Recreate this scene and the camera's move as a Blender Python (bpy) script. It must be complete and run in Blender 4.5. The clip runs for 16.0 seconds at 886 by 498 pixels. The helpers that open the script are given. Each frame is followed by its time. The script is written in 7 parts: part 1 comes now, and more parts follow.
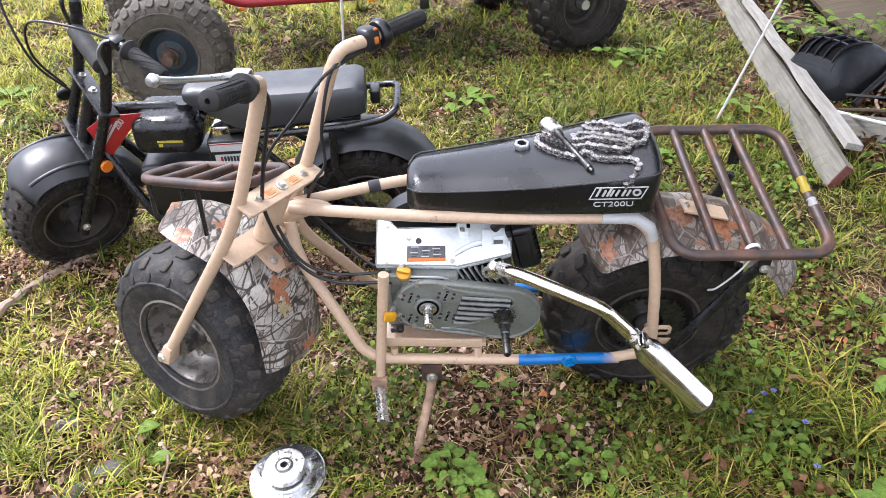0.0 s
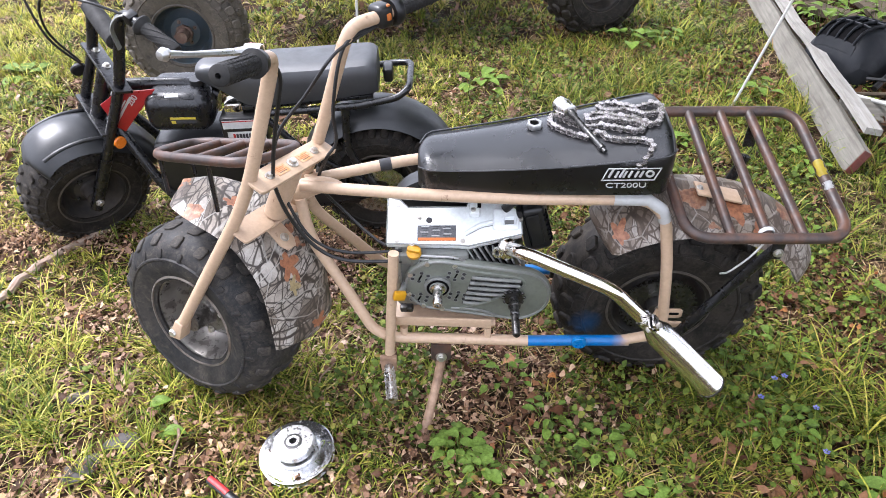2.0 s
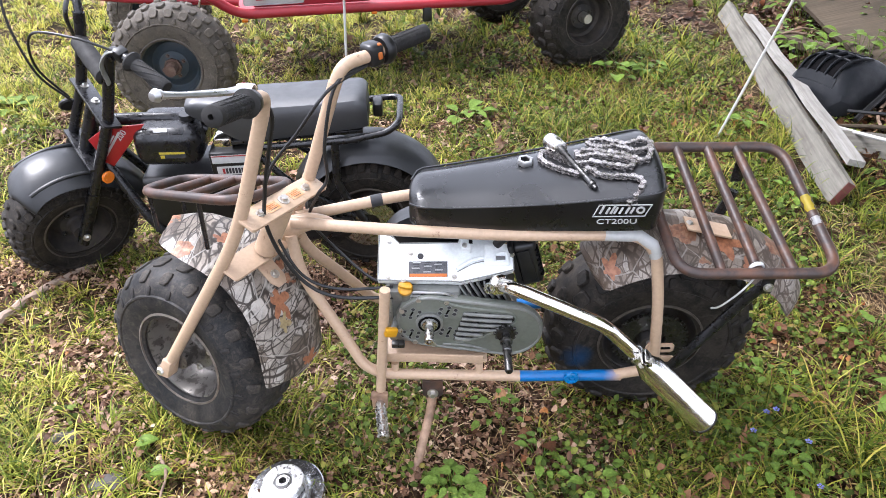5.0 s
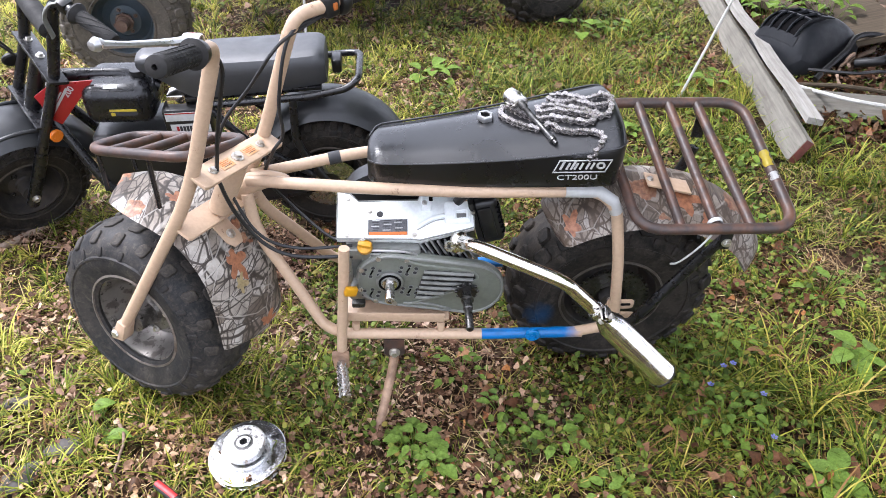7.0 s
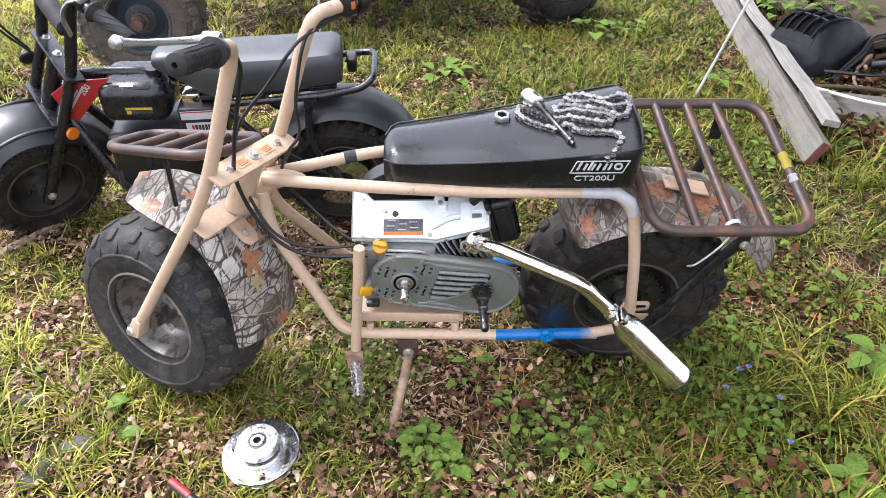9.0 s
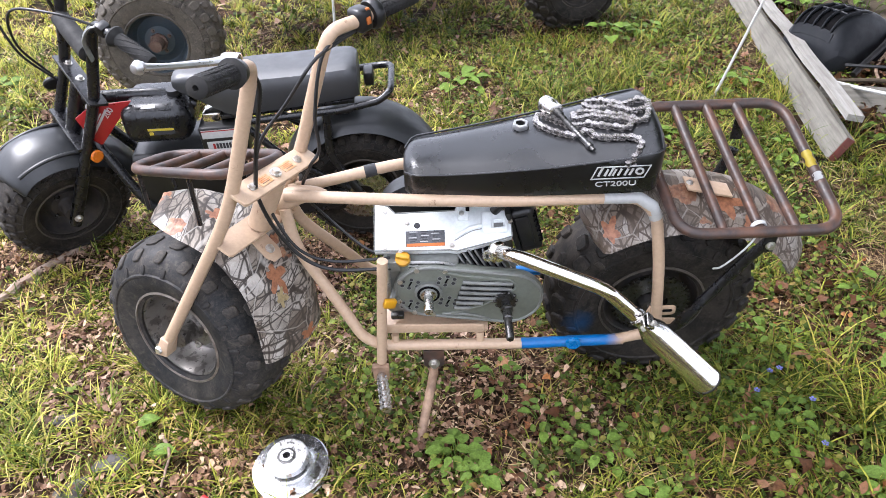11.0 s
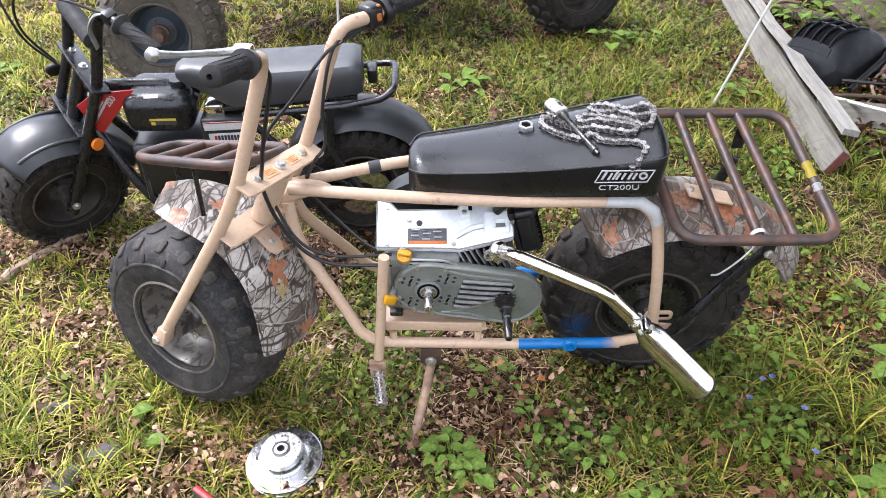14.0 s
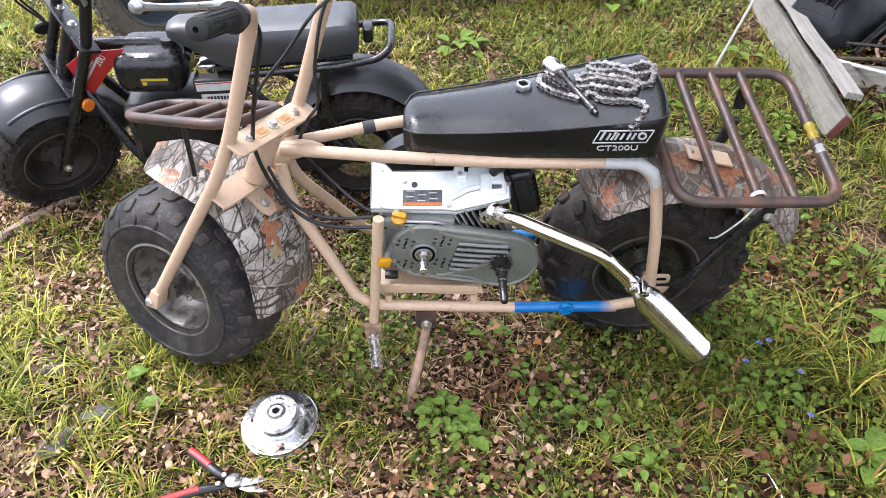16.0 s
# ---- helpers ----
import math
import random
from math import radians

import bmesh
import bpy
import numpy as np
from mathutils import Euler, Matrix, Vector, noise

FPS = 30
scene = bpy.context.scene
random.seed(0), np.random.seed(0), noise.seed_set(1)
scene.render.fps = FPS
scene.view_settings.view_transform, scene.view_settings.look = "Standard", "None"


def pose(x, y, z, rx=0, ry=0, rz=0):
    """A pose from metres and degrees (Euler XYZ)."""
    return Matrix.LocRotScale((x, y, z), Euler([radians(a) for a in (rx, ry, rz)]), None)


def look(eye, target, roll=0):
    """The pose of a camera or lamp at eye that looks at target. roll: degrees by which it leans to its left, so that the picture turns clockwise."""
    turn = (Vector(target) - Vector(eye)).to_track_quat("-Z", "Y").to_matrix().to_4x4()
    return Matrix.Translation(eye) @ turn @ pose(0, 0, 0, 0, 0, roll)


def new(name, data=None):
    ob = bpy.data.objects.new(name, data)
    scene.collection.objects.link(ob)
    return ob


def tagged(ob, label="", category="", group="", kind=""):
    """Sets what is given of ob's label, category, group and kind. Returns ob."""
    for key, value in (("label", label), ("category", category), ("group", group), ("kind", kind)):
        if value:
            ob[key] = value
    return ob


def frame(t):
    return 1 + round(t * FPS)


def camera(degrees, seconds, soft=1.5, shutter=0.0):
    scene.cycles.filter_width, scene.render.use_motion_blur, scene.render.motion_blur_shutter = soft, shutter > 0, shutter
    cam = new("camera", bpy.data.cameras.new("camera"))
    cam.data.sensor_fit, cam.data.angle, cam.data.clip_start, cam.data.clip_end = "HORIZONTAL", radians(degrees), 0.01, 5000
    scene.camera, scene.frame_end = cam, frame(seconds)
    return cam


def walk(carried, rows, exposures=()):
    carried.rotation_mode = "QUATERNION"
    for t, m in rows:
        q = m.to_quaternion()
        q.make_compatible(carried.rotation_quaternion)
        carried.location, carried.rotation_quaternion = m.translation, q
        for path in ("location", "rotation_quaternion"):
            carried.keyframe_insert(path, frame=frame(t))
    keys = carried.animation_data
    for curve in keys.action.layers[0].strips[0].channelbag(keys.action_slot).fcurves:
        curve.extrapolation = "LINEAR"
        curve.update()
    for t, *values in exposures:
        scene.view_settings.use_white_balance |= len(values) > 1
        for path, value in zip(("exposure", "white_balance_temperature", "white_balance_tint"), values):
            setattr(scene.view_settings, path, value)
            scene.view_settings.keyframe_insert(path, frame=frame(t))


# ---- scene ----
cam = camera(61.8, 16.0, soft=0.55)
PATH = [
    (0, (0.67, -1.473, 1.402), (0.666, 0.204, 0.312), -0.9),
    (0.5, (0.66, -1.474, 1.403), (0.614, 0.197, 0.305), -1.0),
    (1, (0.658, -1.474, 1.401), (0.589, 0.191, 0.295), -1.3),
    (1.5, (0.664, -1.477, 1.405), (0.604, 0.19, 0.301), -1.9),
    (2, (0.675, -1.472, 1.395), (0.636, 0.178, 0.265), -0.8),
    (2.5, (0.662, -1.474, 1.402), (0.587, 0.193, 0.299), 0.5),
    (3, (0.664, -1.469, 1.396), (0.594, 0.194, 0.287), 0.3),
    (3.5, (0.665, -1.467, 1.395), (0.601, 0.19, 0.276), -0.4),
    (4, (0.662, -1.463, 1.396), (0.619, 0.2, 0.285), -0.3),
    (4.5, (0.658, -1.46, 1.4), (0.631, 0.214, 0.307), -0.1),
    (5, (0.665, -1.46, 1.408), (0.662, 0.231, 0.341), -0.4),
    (5.2, (0.677, -1.465, 1.387), (0.719, 0.197, 0.275), 0.3),
    (7.3, (0.68, -1.449, 1.389), (0.769, 0.184, 0.238), 0.9),
    (7.5, (0.678, -1.45, 1.387), (0.77, 0.186, 0.24), 0.9),
    (8, (0.678, -1.45, 1.385), (0.764, 0.168, 0.213), 0.7),
    (8.5, (0.668, -1.441, 1.384), (0.744, 0.193, 0.234), 1.1),
    (9, (0.668, -1.446, 1.386), (0.727, 0.189, 0.235), 0.8),
    (9.5, (0.673, -1.446, 1.382), (0.761, 0.188, 0.233), 1.5),
    (10, (0.678, -1.445, 1.388), (0.704, 0.202, 0.254), -1.5),
    (10.2, (0.675, -1.442, 1.393), (0.666, 0.206, 0.259), -2.7),
    (12.3, (0.646, -1.445, 1.387), (0.65, 0.202, 0.253), -0.4),
    (12.5, (0.639, -1.448, 1.386), (0.611, 0.194, 0.245), -0.4),
    (13, (0.631, -1.45, 1.383), (0.571, 0.179, 0.225), -0.5),
    (13.5, (0.637, -1.449, 1.385), (0.61, 0.192, 0.243), -0.4),
    (14, (0.641, -1.453, 1.389), (0.67, 0.198, 0.26), 0.2),
    (14.5, (0.653, -1.445, 1.377), (0.737, 0.189, 0.227), 0.7),
    (15, (0.645, -1.443, 1.374), (0.707, 0.176, 0.202), 1.1),
    (15.5, (0.647, -1.441, 1.368), (0.692, 0.156, 0.165), 0.7),
    (16, (0.649, -1.443, 1.369), (0.68, 0.156, 0.168), 0.4),
]
walk(cam, [(t, look(eye, target, roll)) for t, eye, target, roll in PATH], [(0, 1.43, 5930, 16.5), (16, 1.43, 5930, 16.5)])

# ---- light ----
world = bpy.data.worlds.new("overcast_sky")
scene.world = world
world.use_nodes = True
wn, wl = world.node_tree.nodes, world.node_tree.links
sky = wn.new("ShaderNodeTexSky")
sky.sky_type = 'NISHITA'
sky.sun_disc = False
sky.sun_elevation, sky.sun_rotation = radians(58), radians(250)
sky.air_density, sky.dust_density, sky.ozone_density = 1.0, 6.0, 1.0
hazy = wn.new("ShaderNodeHueSaturation")
hazy.inputs["Saturation"].default_value = 0.35
wl.new(sky.outputs["Color"], hazy.inputs["Color"])
cloud = wn.new("ShaderNodeMix")
cloud.data_type = 'RGBA'
cloud.inputs["Factor"].default_value = 0.6
wl.new(hazy.outputs["Color"], cloud.inputs[6])
cloud.inputs[7].default_value = (9.4, 9.7, 10.2, 1)
wl.new(cloud.outputs[2], wn["Background"].inputs["Color"])
wn["Background"].inputs["Strength"].default_value = 0.138

sun = new("sun", bpy.data.lights.new("sun", 'SUN'))
sun.data.energy, sun.data.angle, sun.data.color = 2.9, radians(25), (1.0, 0.97, 0.93)
sun.matrix_world = look((-3.0, 1.5, 5.1), (0, 0, 0))


# ---- materials ----
class Nodes:
    """Short hand for building a node material."""

    def __init__(self, name, rough=0.5, metal=0.0):
        self.mat = bpy.data.materials.new(name)
        self.mat.use_nodes = True
        self.t = self.mat.node_tree
        self.bsdf = self.t.nodes["Principled BSDF"]
        self.bsdf.inputs["Roughness"].default_value = rough
        self.bsdf.inputs["Metallic"].default_value = metal
        self.coord = self.t.nodes.new("ShaderNodeTexCoord").outputs["Object"]

    def put(self, socket, value):
        if hasattr(value, "is_linked"):
            self.t.links.new(value, socket)
        else:
            socket.default_value = value

    def noise(self, scale, detail=4.0, rough=0.6, distort=0.0, coord=None):
        n = self.t.nodes.new("ShaderNodeTexNoise")
        self.put(n.inputs["Vector"], coord or self.coord)
        n.inputs["Scale"].default_value, n.inputs["Detail"].default_value = scale, detail
        n.inputs["Roughness"].default_value, n.inputs["Distortion"].default_value = rough, distort
        return n.outputs["Fac"]

    def voronoi(self, scale, feature='F1', coord=None, out="Distance"):
        n = self.t.nodes.new("ShaderNodeTexVoronoi")
        n.feature = feature
        self.put(n.inputs["Vector"], coord or self.coord)
        n.inputs["Scale"].default_value = scale
        return n.outputs[out]

    def stretched(self, sx, sy, sz, turn=(0, 0, 0), warp=0.0, warp_scale=6.0):
        src = self.coord
        if warp:
            n = self.t.nodes.new("ShaderNodeTexNoise")
            self.put(n.inputs["Vector"], src)
            n.inputs["Scale"].default_value = warp_scale
            s = self.t.nodes.new("ShaderNodeVectorMath")
            s.operation = 'SCALE'
            self.put(s.inputs[0], n.outputs["Color"])
            s.inputs["Scale"].default_value = warp
            a = self.t.nodes.new("ShaderNodeVectorMath")
            self.put(a.inputs[0], src)
            self.put(a.inputs[1], s.outputs[0])
            src = a.outputs[0]
        m = self.t.nodes.new("ShaderNodeMapping")
        self.put(m.inputs["Vector"], src)
        m.inputs["Rotation"].default_value = [radians(a) for a in turn]
        m.inputs["Scale"].default_value = (sx, sy, sz)
        return m.outputs[0]

    def ramp(self, fac, *stops):
        r = self.t.nodes.new("ShaderNodeValToRGB")
        self.put(r.inputs["Fac"], fac)
        e = r.color_ramp.elements
        while len(e) < len(stops):
            e.new(0.5)
        for el, (pos, col) in zip(e, stops):
            el.position = pos
            el.color = (*col, 1) if isinstance(col, tuple) else (col, col, col, 1)
        return r.outputs["Color"]

    def mix(self, fac, a, b, mode='MIX'):
        m = self.t.nodes.new("ShaderNodeMix")
        m.data_type, m.blend_type = 'RGBA', mode
        self.put(m.inputs["Factor"], fac)
        for s, v in ((m.inputs[6], a), (m.inputs[7], b)):
            self.put(s, (*v, 1) if isinstance(v, tuple) else v)
        return m.outputs[2]

    def island(self):
        return self.t.nodes.new("ShaderNodeNewGeometry").outputs["Random Per Island"]

    def color(self, v):
        self.put(self.bsdf.inputs["Base Color"], (*v, 1) if isinstance(v, tuple) else v)
        return self

    def rough(self, v):
        self.put(self.bsdf.inputs["Roughness"], v)
        return self

    def bump(self, height, strength=0.3, dist=0.002):
        b = self.t.nodes.new("ShaderNodeBump")
        b.inputs["Strength"].default_value, b.inputs["Distance"].default_value = strength, dist
        self.put(b.inputs["Height"], height)
        self.t.links.new(b.outputs["Normal"], self.bsdf.inputs["Normal"])
        return self

    def sheer(self, share, tint):
        """Lets part of the light through, as leaves do."""
        tr = self.t.nodes.new("ShaderNodeBsdfTranslucent")
        self.put(tr.inputs["Color"], tint)
        mx = self.t.nodes.new("ShaderNodeMixShader")
        mx.inputs[0].default_value = share
        self.t.links.new(self.bsdf.outputs[0], mx.inputs[1])
        self.t.links.new(tr.outputs[0], mx.inputs[2])
        self.t.links.new(mx.outputs[0], self.t.nodes["Material Output"].inputs["Surface"])
        return self


def worn(name, base, dark, rough, metal=0.0, patch=9.0, amount=0.6, grain=120.0, bump=0.15, edge=0.12, shine=0.5):
    """Paint or metal with broad stains, small chips and grain."""
    n = Nodes(name, rough, metal)
    stains = n.ramp(n.noise(patch, 5, 0.65), (amount - edge, 0.0), (amount + edge, 1.0))
    fine = n.noise(grain, 3)
    c = n.mix(stains, base, dark)
    c = n.mix(0.35, c, n.ramp(fine, (0.3, tuple(v * 0.75 for v in base)), (0.7, tuple(min(1, v * 1.12) for v in base))))
    n.color(c).bump(fine, bump, 0.001)
    n.bsdf.inputs["Specular IOR Level"].default_value = shine
    n.rough(n.ramp(n.noise(patch * 2.3, 4), (0.3, max(0.03, rough - 0.1)), (0.75, min(1, rough + 0.15))))
    return n.mat


TAN = worn("tan_paint", (0.475, 0.338, 0.228), (0.17, 0.085, 0.045), 0.42, patch=48, amount=0.68, edge=0.03)
BLUE = worn("blue_spray_paint", (0.004, 0.155, 0.42), (0.006, 0.075, 0.21), 0.26, patch=30, amount=0.66)
RUST = worn("rusty_tube", (0.042, 0.030, 0.026), (0.125, 0.058, 0.034), 0.42, metal=0.0, patch=22, amount=0.54, bump=0.35, shine=0.4)
BLACK_METAL = worn("black_gloss_paint", (0.0072, 0.0072, 0.0084), (0.036, 0.033, 0.03), 0.28, patch=18, amount=0.68)
BLACK_PLASTIC = worn("black_plastic", (0.0072, 0.0072, 0.0076), (0.024, 0.0225, 0.021), 0.38, patch=12, amount=0.6)
DUSTY_PLASTIC = worn("dusty_black_plastic", (0.014, 0.0150, 0.0165), (0.034, 0.033, 0.032), 0.40, patch=7, amount=0.62)
RUBBER_GRIP = worn("grip_rubber", (0.021, 0.0204, 0.0198), (0.042, 0.039, 0.036), 0.7, patch=20, amount=0.6, shine=0.25)
CHROME = worn("chrome", (0.80, 0.76, 0.70), (0.55, 0.42, 0.28), 0.10, metal=1.0, patch=14, amount=0.68, bump=0.06)
POLISHED = worn("polished_can", (0.86, 0.85, 0.83), (0.72, 0.68, 0.62), 0.12, metal=1.0, patch=18, amount=0.75, bump=0.02)
STEEL = worn("bright_steel", (0.62, 0.61, 0.59), (0.34, 0.31, 0.28), 0.25, metal=1.0, patch=30, amount=0.6)
BRIGHT = worn("bright_turned_steel", (0.64, 0.635, 0.625), (0.45, 0.43, 0.41), 0.30, metal=0.9, patch=60, amount=0.76, bump=0.08)
ALLOY = worn("cast_alloy", (0.50, 0.50, 0.495), (0.32, 0.315, 0.31), 0.34, metal=0.85, patch=40, amount=0.62, bump=0.1)
FLANGE = worn("greasy_bright_steel", (0.60, 0.605, 0.615), (0.20, 0.205, 0.215), 0.18, metal=1.0, patch=38, amount=0.66, edge=0.05, bump=0.10)
ZINC = worn("zinc_bolt", (0.6, 0.58, 0.54), (0.3, 0.24, 0.18), 0.35, metal=0.9, patch=60, amount=0.6)
DARK_STEEL = worn("dark_oiled_steel", (0.11, 0.108, 0.105), (0.03, 0.028, 0.025), 0.3, metal=0.9, patch=40, amount=0.55)
WHITE_TIN = worn("silver_white_tin", (0.80, 0.83, 0.82), (0.5, 0.51, 0.50), 0.35, metal=0.0, patch=14, amount=0.68)
CAST = worn("cast_aluminium", (0.25, 0.256, 0.24), (0.096, 0.099, 0.09), 0.45, metal=0.55, patch=16, amount=0.6, bump=0.25)
COVER = worn("grey_cover_paint", (0.185, 0.198, 0.168), (0.11, 0.116, 0.098), 0.42, metal=0.35, patch=12, amount=0.62, bump=0.2)
FIN = worn("grey_fins", (0.27, 0.27, 0.262), (0.10, 0.098, 0.092), 0.40, metal=0.6, patch=30, amount=0.6)
YELLOW = worn("yellow_plastic", (0.51, 0.252, 0.006), (0.36, 0.168, 0.012), 0.4, patch=40, amount=0.7)
AMBER = worn("amber_lens", (0.55, 0.14, 0.010), (0.5, 0.12, 0.01), 0.2, patch=60, amount=0.7)
RED_PAINT = worn("faded_red_paint", (0.3, 0.018, 0.027), (0.192, 0.012, 0.018), 0.4, patch=5, amount=0.6)
RED_DECAL = worn("red_decal", (0.27, 0.010, 0.012), (0.18, 0.010, 0.010), 0.35, patch=20, amount=0.7)
WHITE = worn("white_print", (0.432, 0.432, 0.42), (0.33, 0.324, 0.3), 0.5, patch=30, amount=0.7)
ORANGE_PRINT = worn("orange_print", (0.432, 0.12, 0.018), (0.3, 0.084, 0.018), 0.5, patch=40, amount=0.7)
FADED_ORANGE = worn("faded_orange_print", (0.52, 0.24, 0.085), (0.55, 0.40, 0.27), 0.5, patch=90, amount=0.5)
YELLOW_PRINT = worn("yellow_print", (0.45, 0.348, 0.03), (0.3, 0.24, 0.048), 0.5, patch=40, amount=0.7)
DARK_PRINT = worn("dark_print", (0.036, 0.036, 0.039), (0.06, 0.06, 0.06), 0.5, patch=40, amount=0.65, shine=0.25)
LABEL_GREY = worn("grey_label_print", (0.085, 0.088, 0.095), (0.02, 0.02, 0.022), 0.45, patch=260, amount=0.56)
CABLE = worn("black_cable", (0.009, 0.009, 0.0096), (0.024, 0.0228, 0.021), 0.45, patch=30, amount=0.7)
CORD = worn("white_cord", (0.432, 0.426, 0.396), (0.3, 0.288, 0.252), 0.6, patch=12, amount=0.65)
GREY_RIM = worn("grey_rim_paint", (0.185, 0.172, 0.155), (0.024, 0.017, 0.013), 0.33, metal=0.6, patch=30, amount=0.55, edge=0.04)
PADDED = worn("matte_padded_vinyl", (0.024, 0.0252, 0.0275), (0.036, 0.036, 0.038), 0.46, patch=8, amount=0.6, bump=0.12, shine=0.75)
RUSTY_TAN = worn("rust_stained_tan_paint", (0.34, 0.22, 0.14), (0.105, 0.055, 0.032), 0.55, patch=20, amount=0.52, edge=0.10)
RIM_EDGE = worn("bare_rim_edge", (0.26, 0.23, 0.20), (0.08, 0.05, 0.036), 0.45, metal=0.5, patch=40, amount=0.56)
DULL_EDGE = worn("dull_rim_edge", (0.085, 0.072, 0.060), (0.035, 0.027, 0.022), 0.5, metal=0.3, patch=40, amount=0.54)
BLACK_RIM = worn("black_rim_paint", (0.026, 0.024, 0.023), (0.085, 0.066, 0.050), 0.6, metal=0.2, patch=14, amount=0.52)
TEAL_RIM = worn("dark_teal_rim", (0.036, 0.051, 0.063), (0.066, 0.06, 0.054), 0.5, metal=0.2, patch=12, amount=0.6)
RUSTY_HUB = worn("rusted_hub", (0.09, 0.051, 0.036), (0.18, 0.144, 0.114), 0.7, metal=0.3, patch=40, amount=0.58)
STONE = worn("dark_slate", (0.085, 0.078, 0.072), (0.045, 0.038, 0.033), 0.75, patch=22, amount=0.5, grain=90, bump=0.5, shine=0.2)
RUBBER_RED = worn("red_handle", (0.39, 0.018, 0.018), (0.24, 0.012, 0.012), 0.5, patch=40, amount=0.7)


def rubber(name, clean, dirt, amount, spray=None):
    n = Nodes(name, 0.68)
    m = n.ramp(n.noise(7, 6, 0.7, 0.5), (amount - 0.15, 0.0), (amount + 0.2, 1.0))
    fine = n.noise(160, 3)
    c = n.mix(m, clean, dirt)
    c = n.mix(0.4, c, n.ramp(fine, (0.3, clean), (0.75, dirt)))
    scuff = n.ramp(n.noise(34, 6, 0.8, 0.8), (0.52, 0.0), (0.68, 0.65))
    c = n.mix(scuff, c, tuple(v * 1.5 for v in dirt))
    c = n.mix(n.ramp(n.noise(19, 5, 0.75), (0.36, 0.75), (0.48, 0.0)), c, tuple(v * 0.6 for v in clean))
    if spray:
        far = n.t.nodes.new("ShaderNodeVectorMath")
        far.operation = 'DISTANCE'
        n.put(far.inputs[0], n.stretched(1, 1, 1, (0, 0, 0), 0.04, 18))
        far.inputs[1].default_value = [v + 0.02 for v in spray]
        c = n.mix(n.ramp(far.outputs["Value"], (0.008, 0.8), (0.052, 0.0)), c, (0.002, 0.052, 0.145))
    n.color(c).bump(n.mix(0.5, fine, n.noise(34, 5)), 0.35, 0.0015)
    n.rough(n.ramp(n.noise(14), (0.3, 0.45), (0.7, 0.8)))
    n.bsdf.inputs["Specular IOR Level"].default_value = 0.2
    return n.mat


TYRE = rubber("tyre_rubber", (0.0115, 0.0132, 0.0155), (0.066, 0.056, 0.045), 0.58)
TYRE_REAR = rubber("tyre_rubber_dark", (0.0048, 0.0048, 0.0050), (0.045, 0.037, 0.029), 0.53)
TYRE_SPRAYED = rubber("tyre_rubber_with_blue_overspray", (0.0048, 0.0048, 0.0050), (0.045, 0.037, 0.029), 0.53, (0.991, -0.055, 0.219))
TYRE_MUDDY = rubber("tyre_rubber_muddy", (0.042, 0.0372, 0.0312), (0.102, 0.087, 0.069), 0.45)


def vinyl():
    n = Nodes("black_vinyl", 0.22)
    g = n.voronoi(420)
    n.color(n.ramp(n.noise(8, 5), (0.35, (0.0042, 0.0043, 0.0049)), (0.75, (0.0092, 0.0094, 0.0104))))
    n.rough(n.ramp(n.noise(10, 5), (0.3, 0.22), (0.75, 0.38)))
    n.bump(n.mix(0.8, n.noise(9, 3), g), 0.10, 0.0008)
    n.bsdf.inputs["Specular IOR Level"].default_value = 0.62
    return n.mat


def faded(name, paint, under, start, end):
    """Spray paint that thins out along x into the paint below it."""
    n = Nodes(name, 0.34)
    ax = n.t.nodes.new("ShaderNodeSeparateXYZ")
    n.put(ax.inputs[0], n.stretched(1, 1, 1, (0, 0, 0), 0.02, 40))
    span = n.t.nodes.new("ShaderNodeMapRange")
    n.put(span.inputs["Value"], ax.outputs["X"])
    span.inputs["From Min"].default_value, span.inputs["From Max"].default_value = start, end
    fine = n.noise(90, 4)
    c = n.mix(n.ramp(n.noise(30, 5), (0.45, 0.0), (0.7, 0.5)), paint, tuple(v * 0.45 for v in paint))
    n.color(n.mix(span.outputs["Result"], c, under)).bump(fine, 0.2, 0.001)
    return n.mat


BLUE_FADE = faded("blue_spray_fading_out", (0.003, 0.125, 0.37), (0.42, 0.285, 0.19), 1.045, 1.085)
VINYL = vinyl()
# matt black, mostly painted in for the shade of holes, gaps and recesses
BLACK_AND_SHADE = worn("black_and_recess_shade", (0.004, 0.004, 0.0045), (0.008, 0.007, 0.007), 0.9, shine=0.05)
SHELL = worn("black_moulded_shell", (0.0096, 0.0108, 0.0132), (0.03, 0.03, 0.0312), 0.5, patch=9, amount=0.64, shine=0.3)


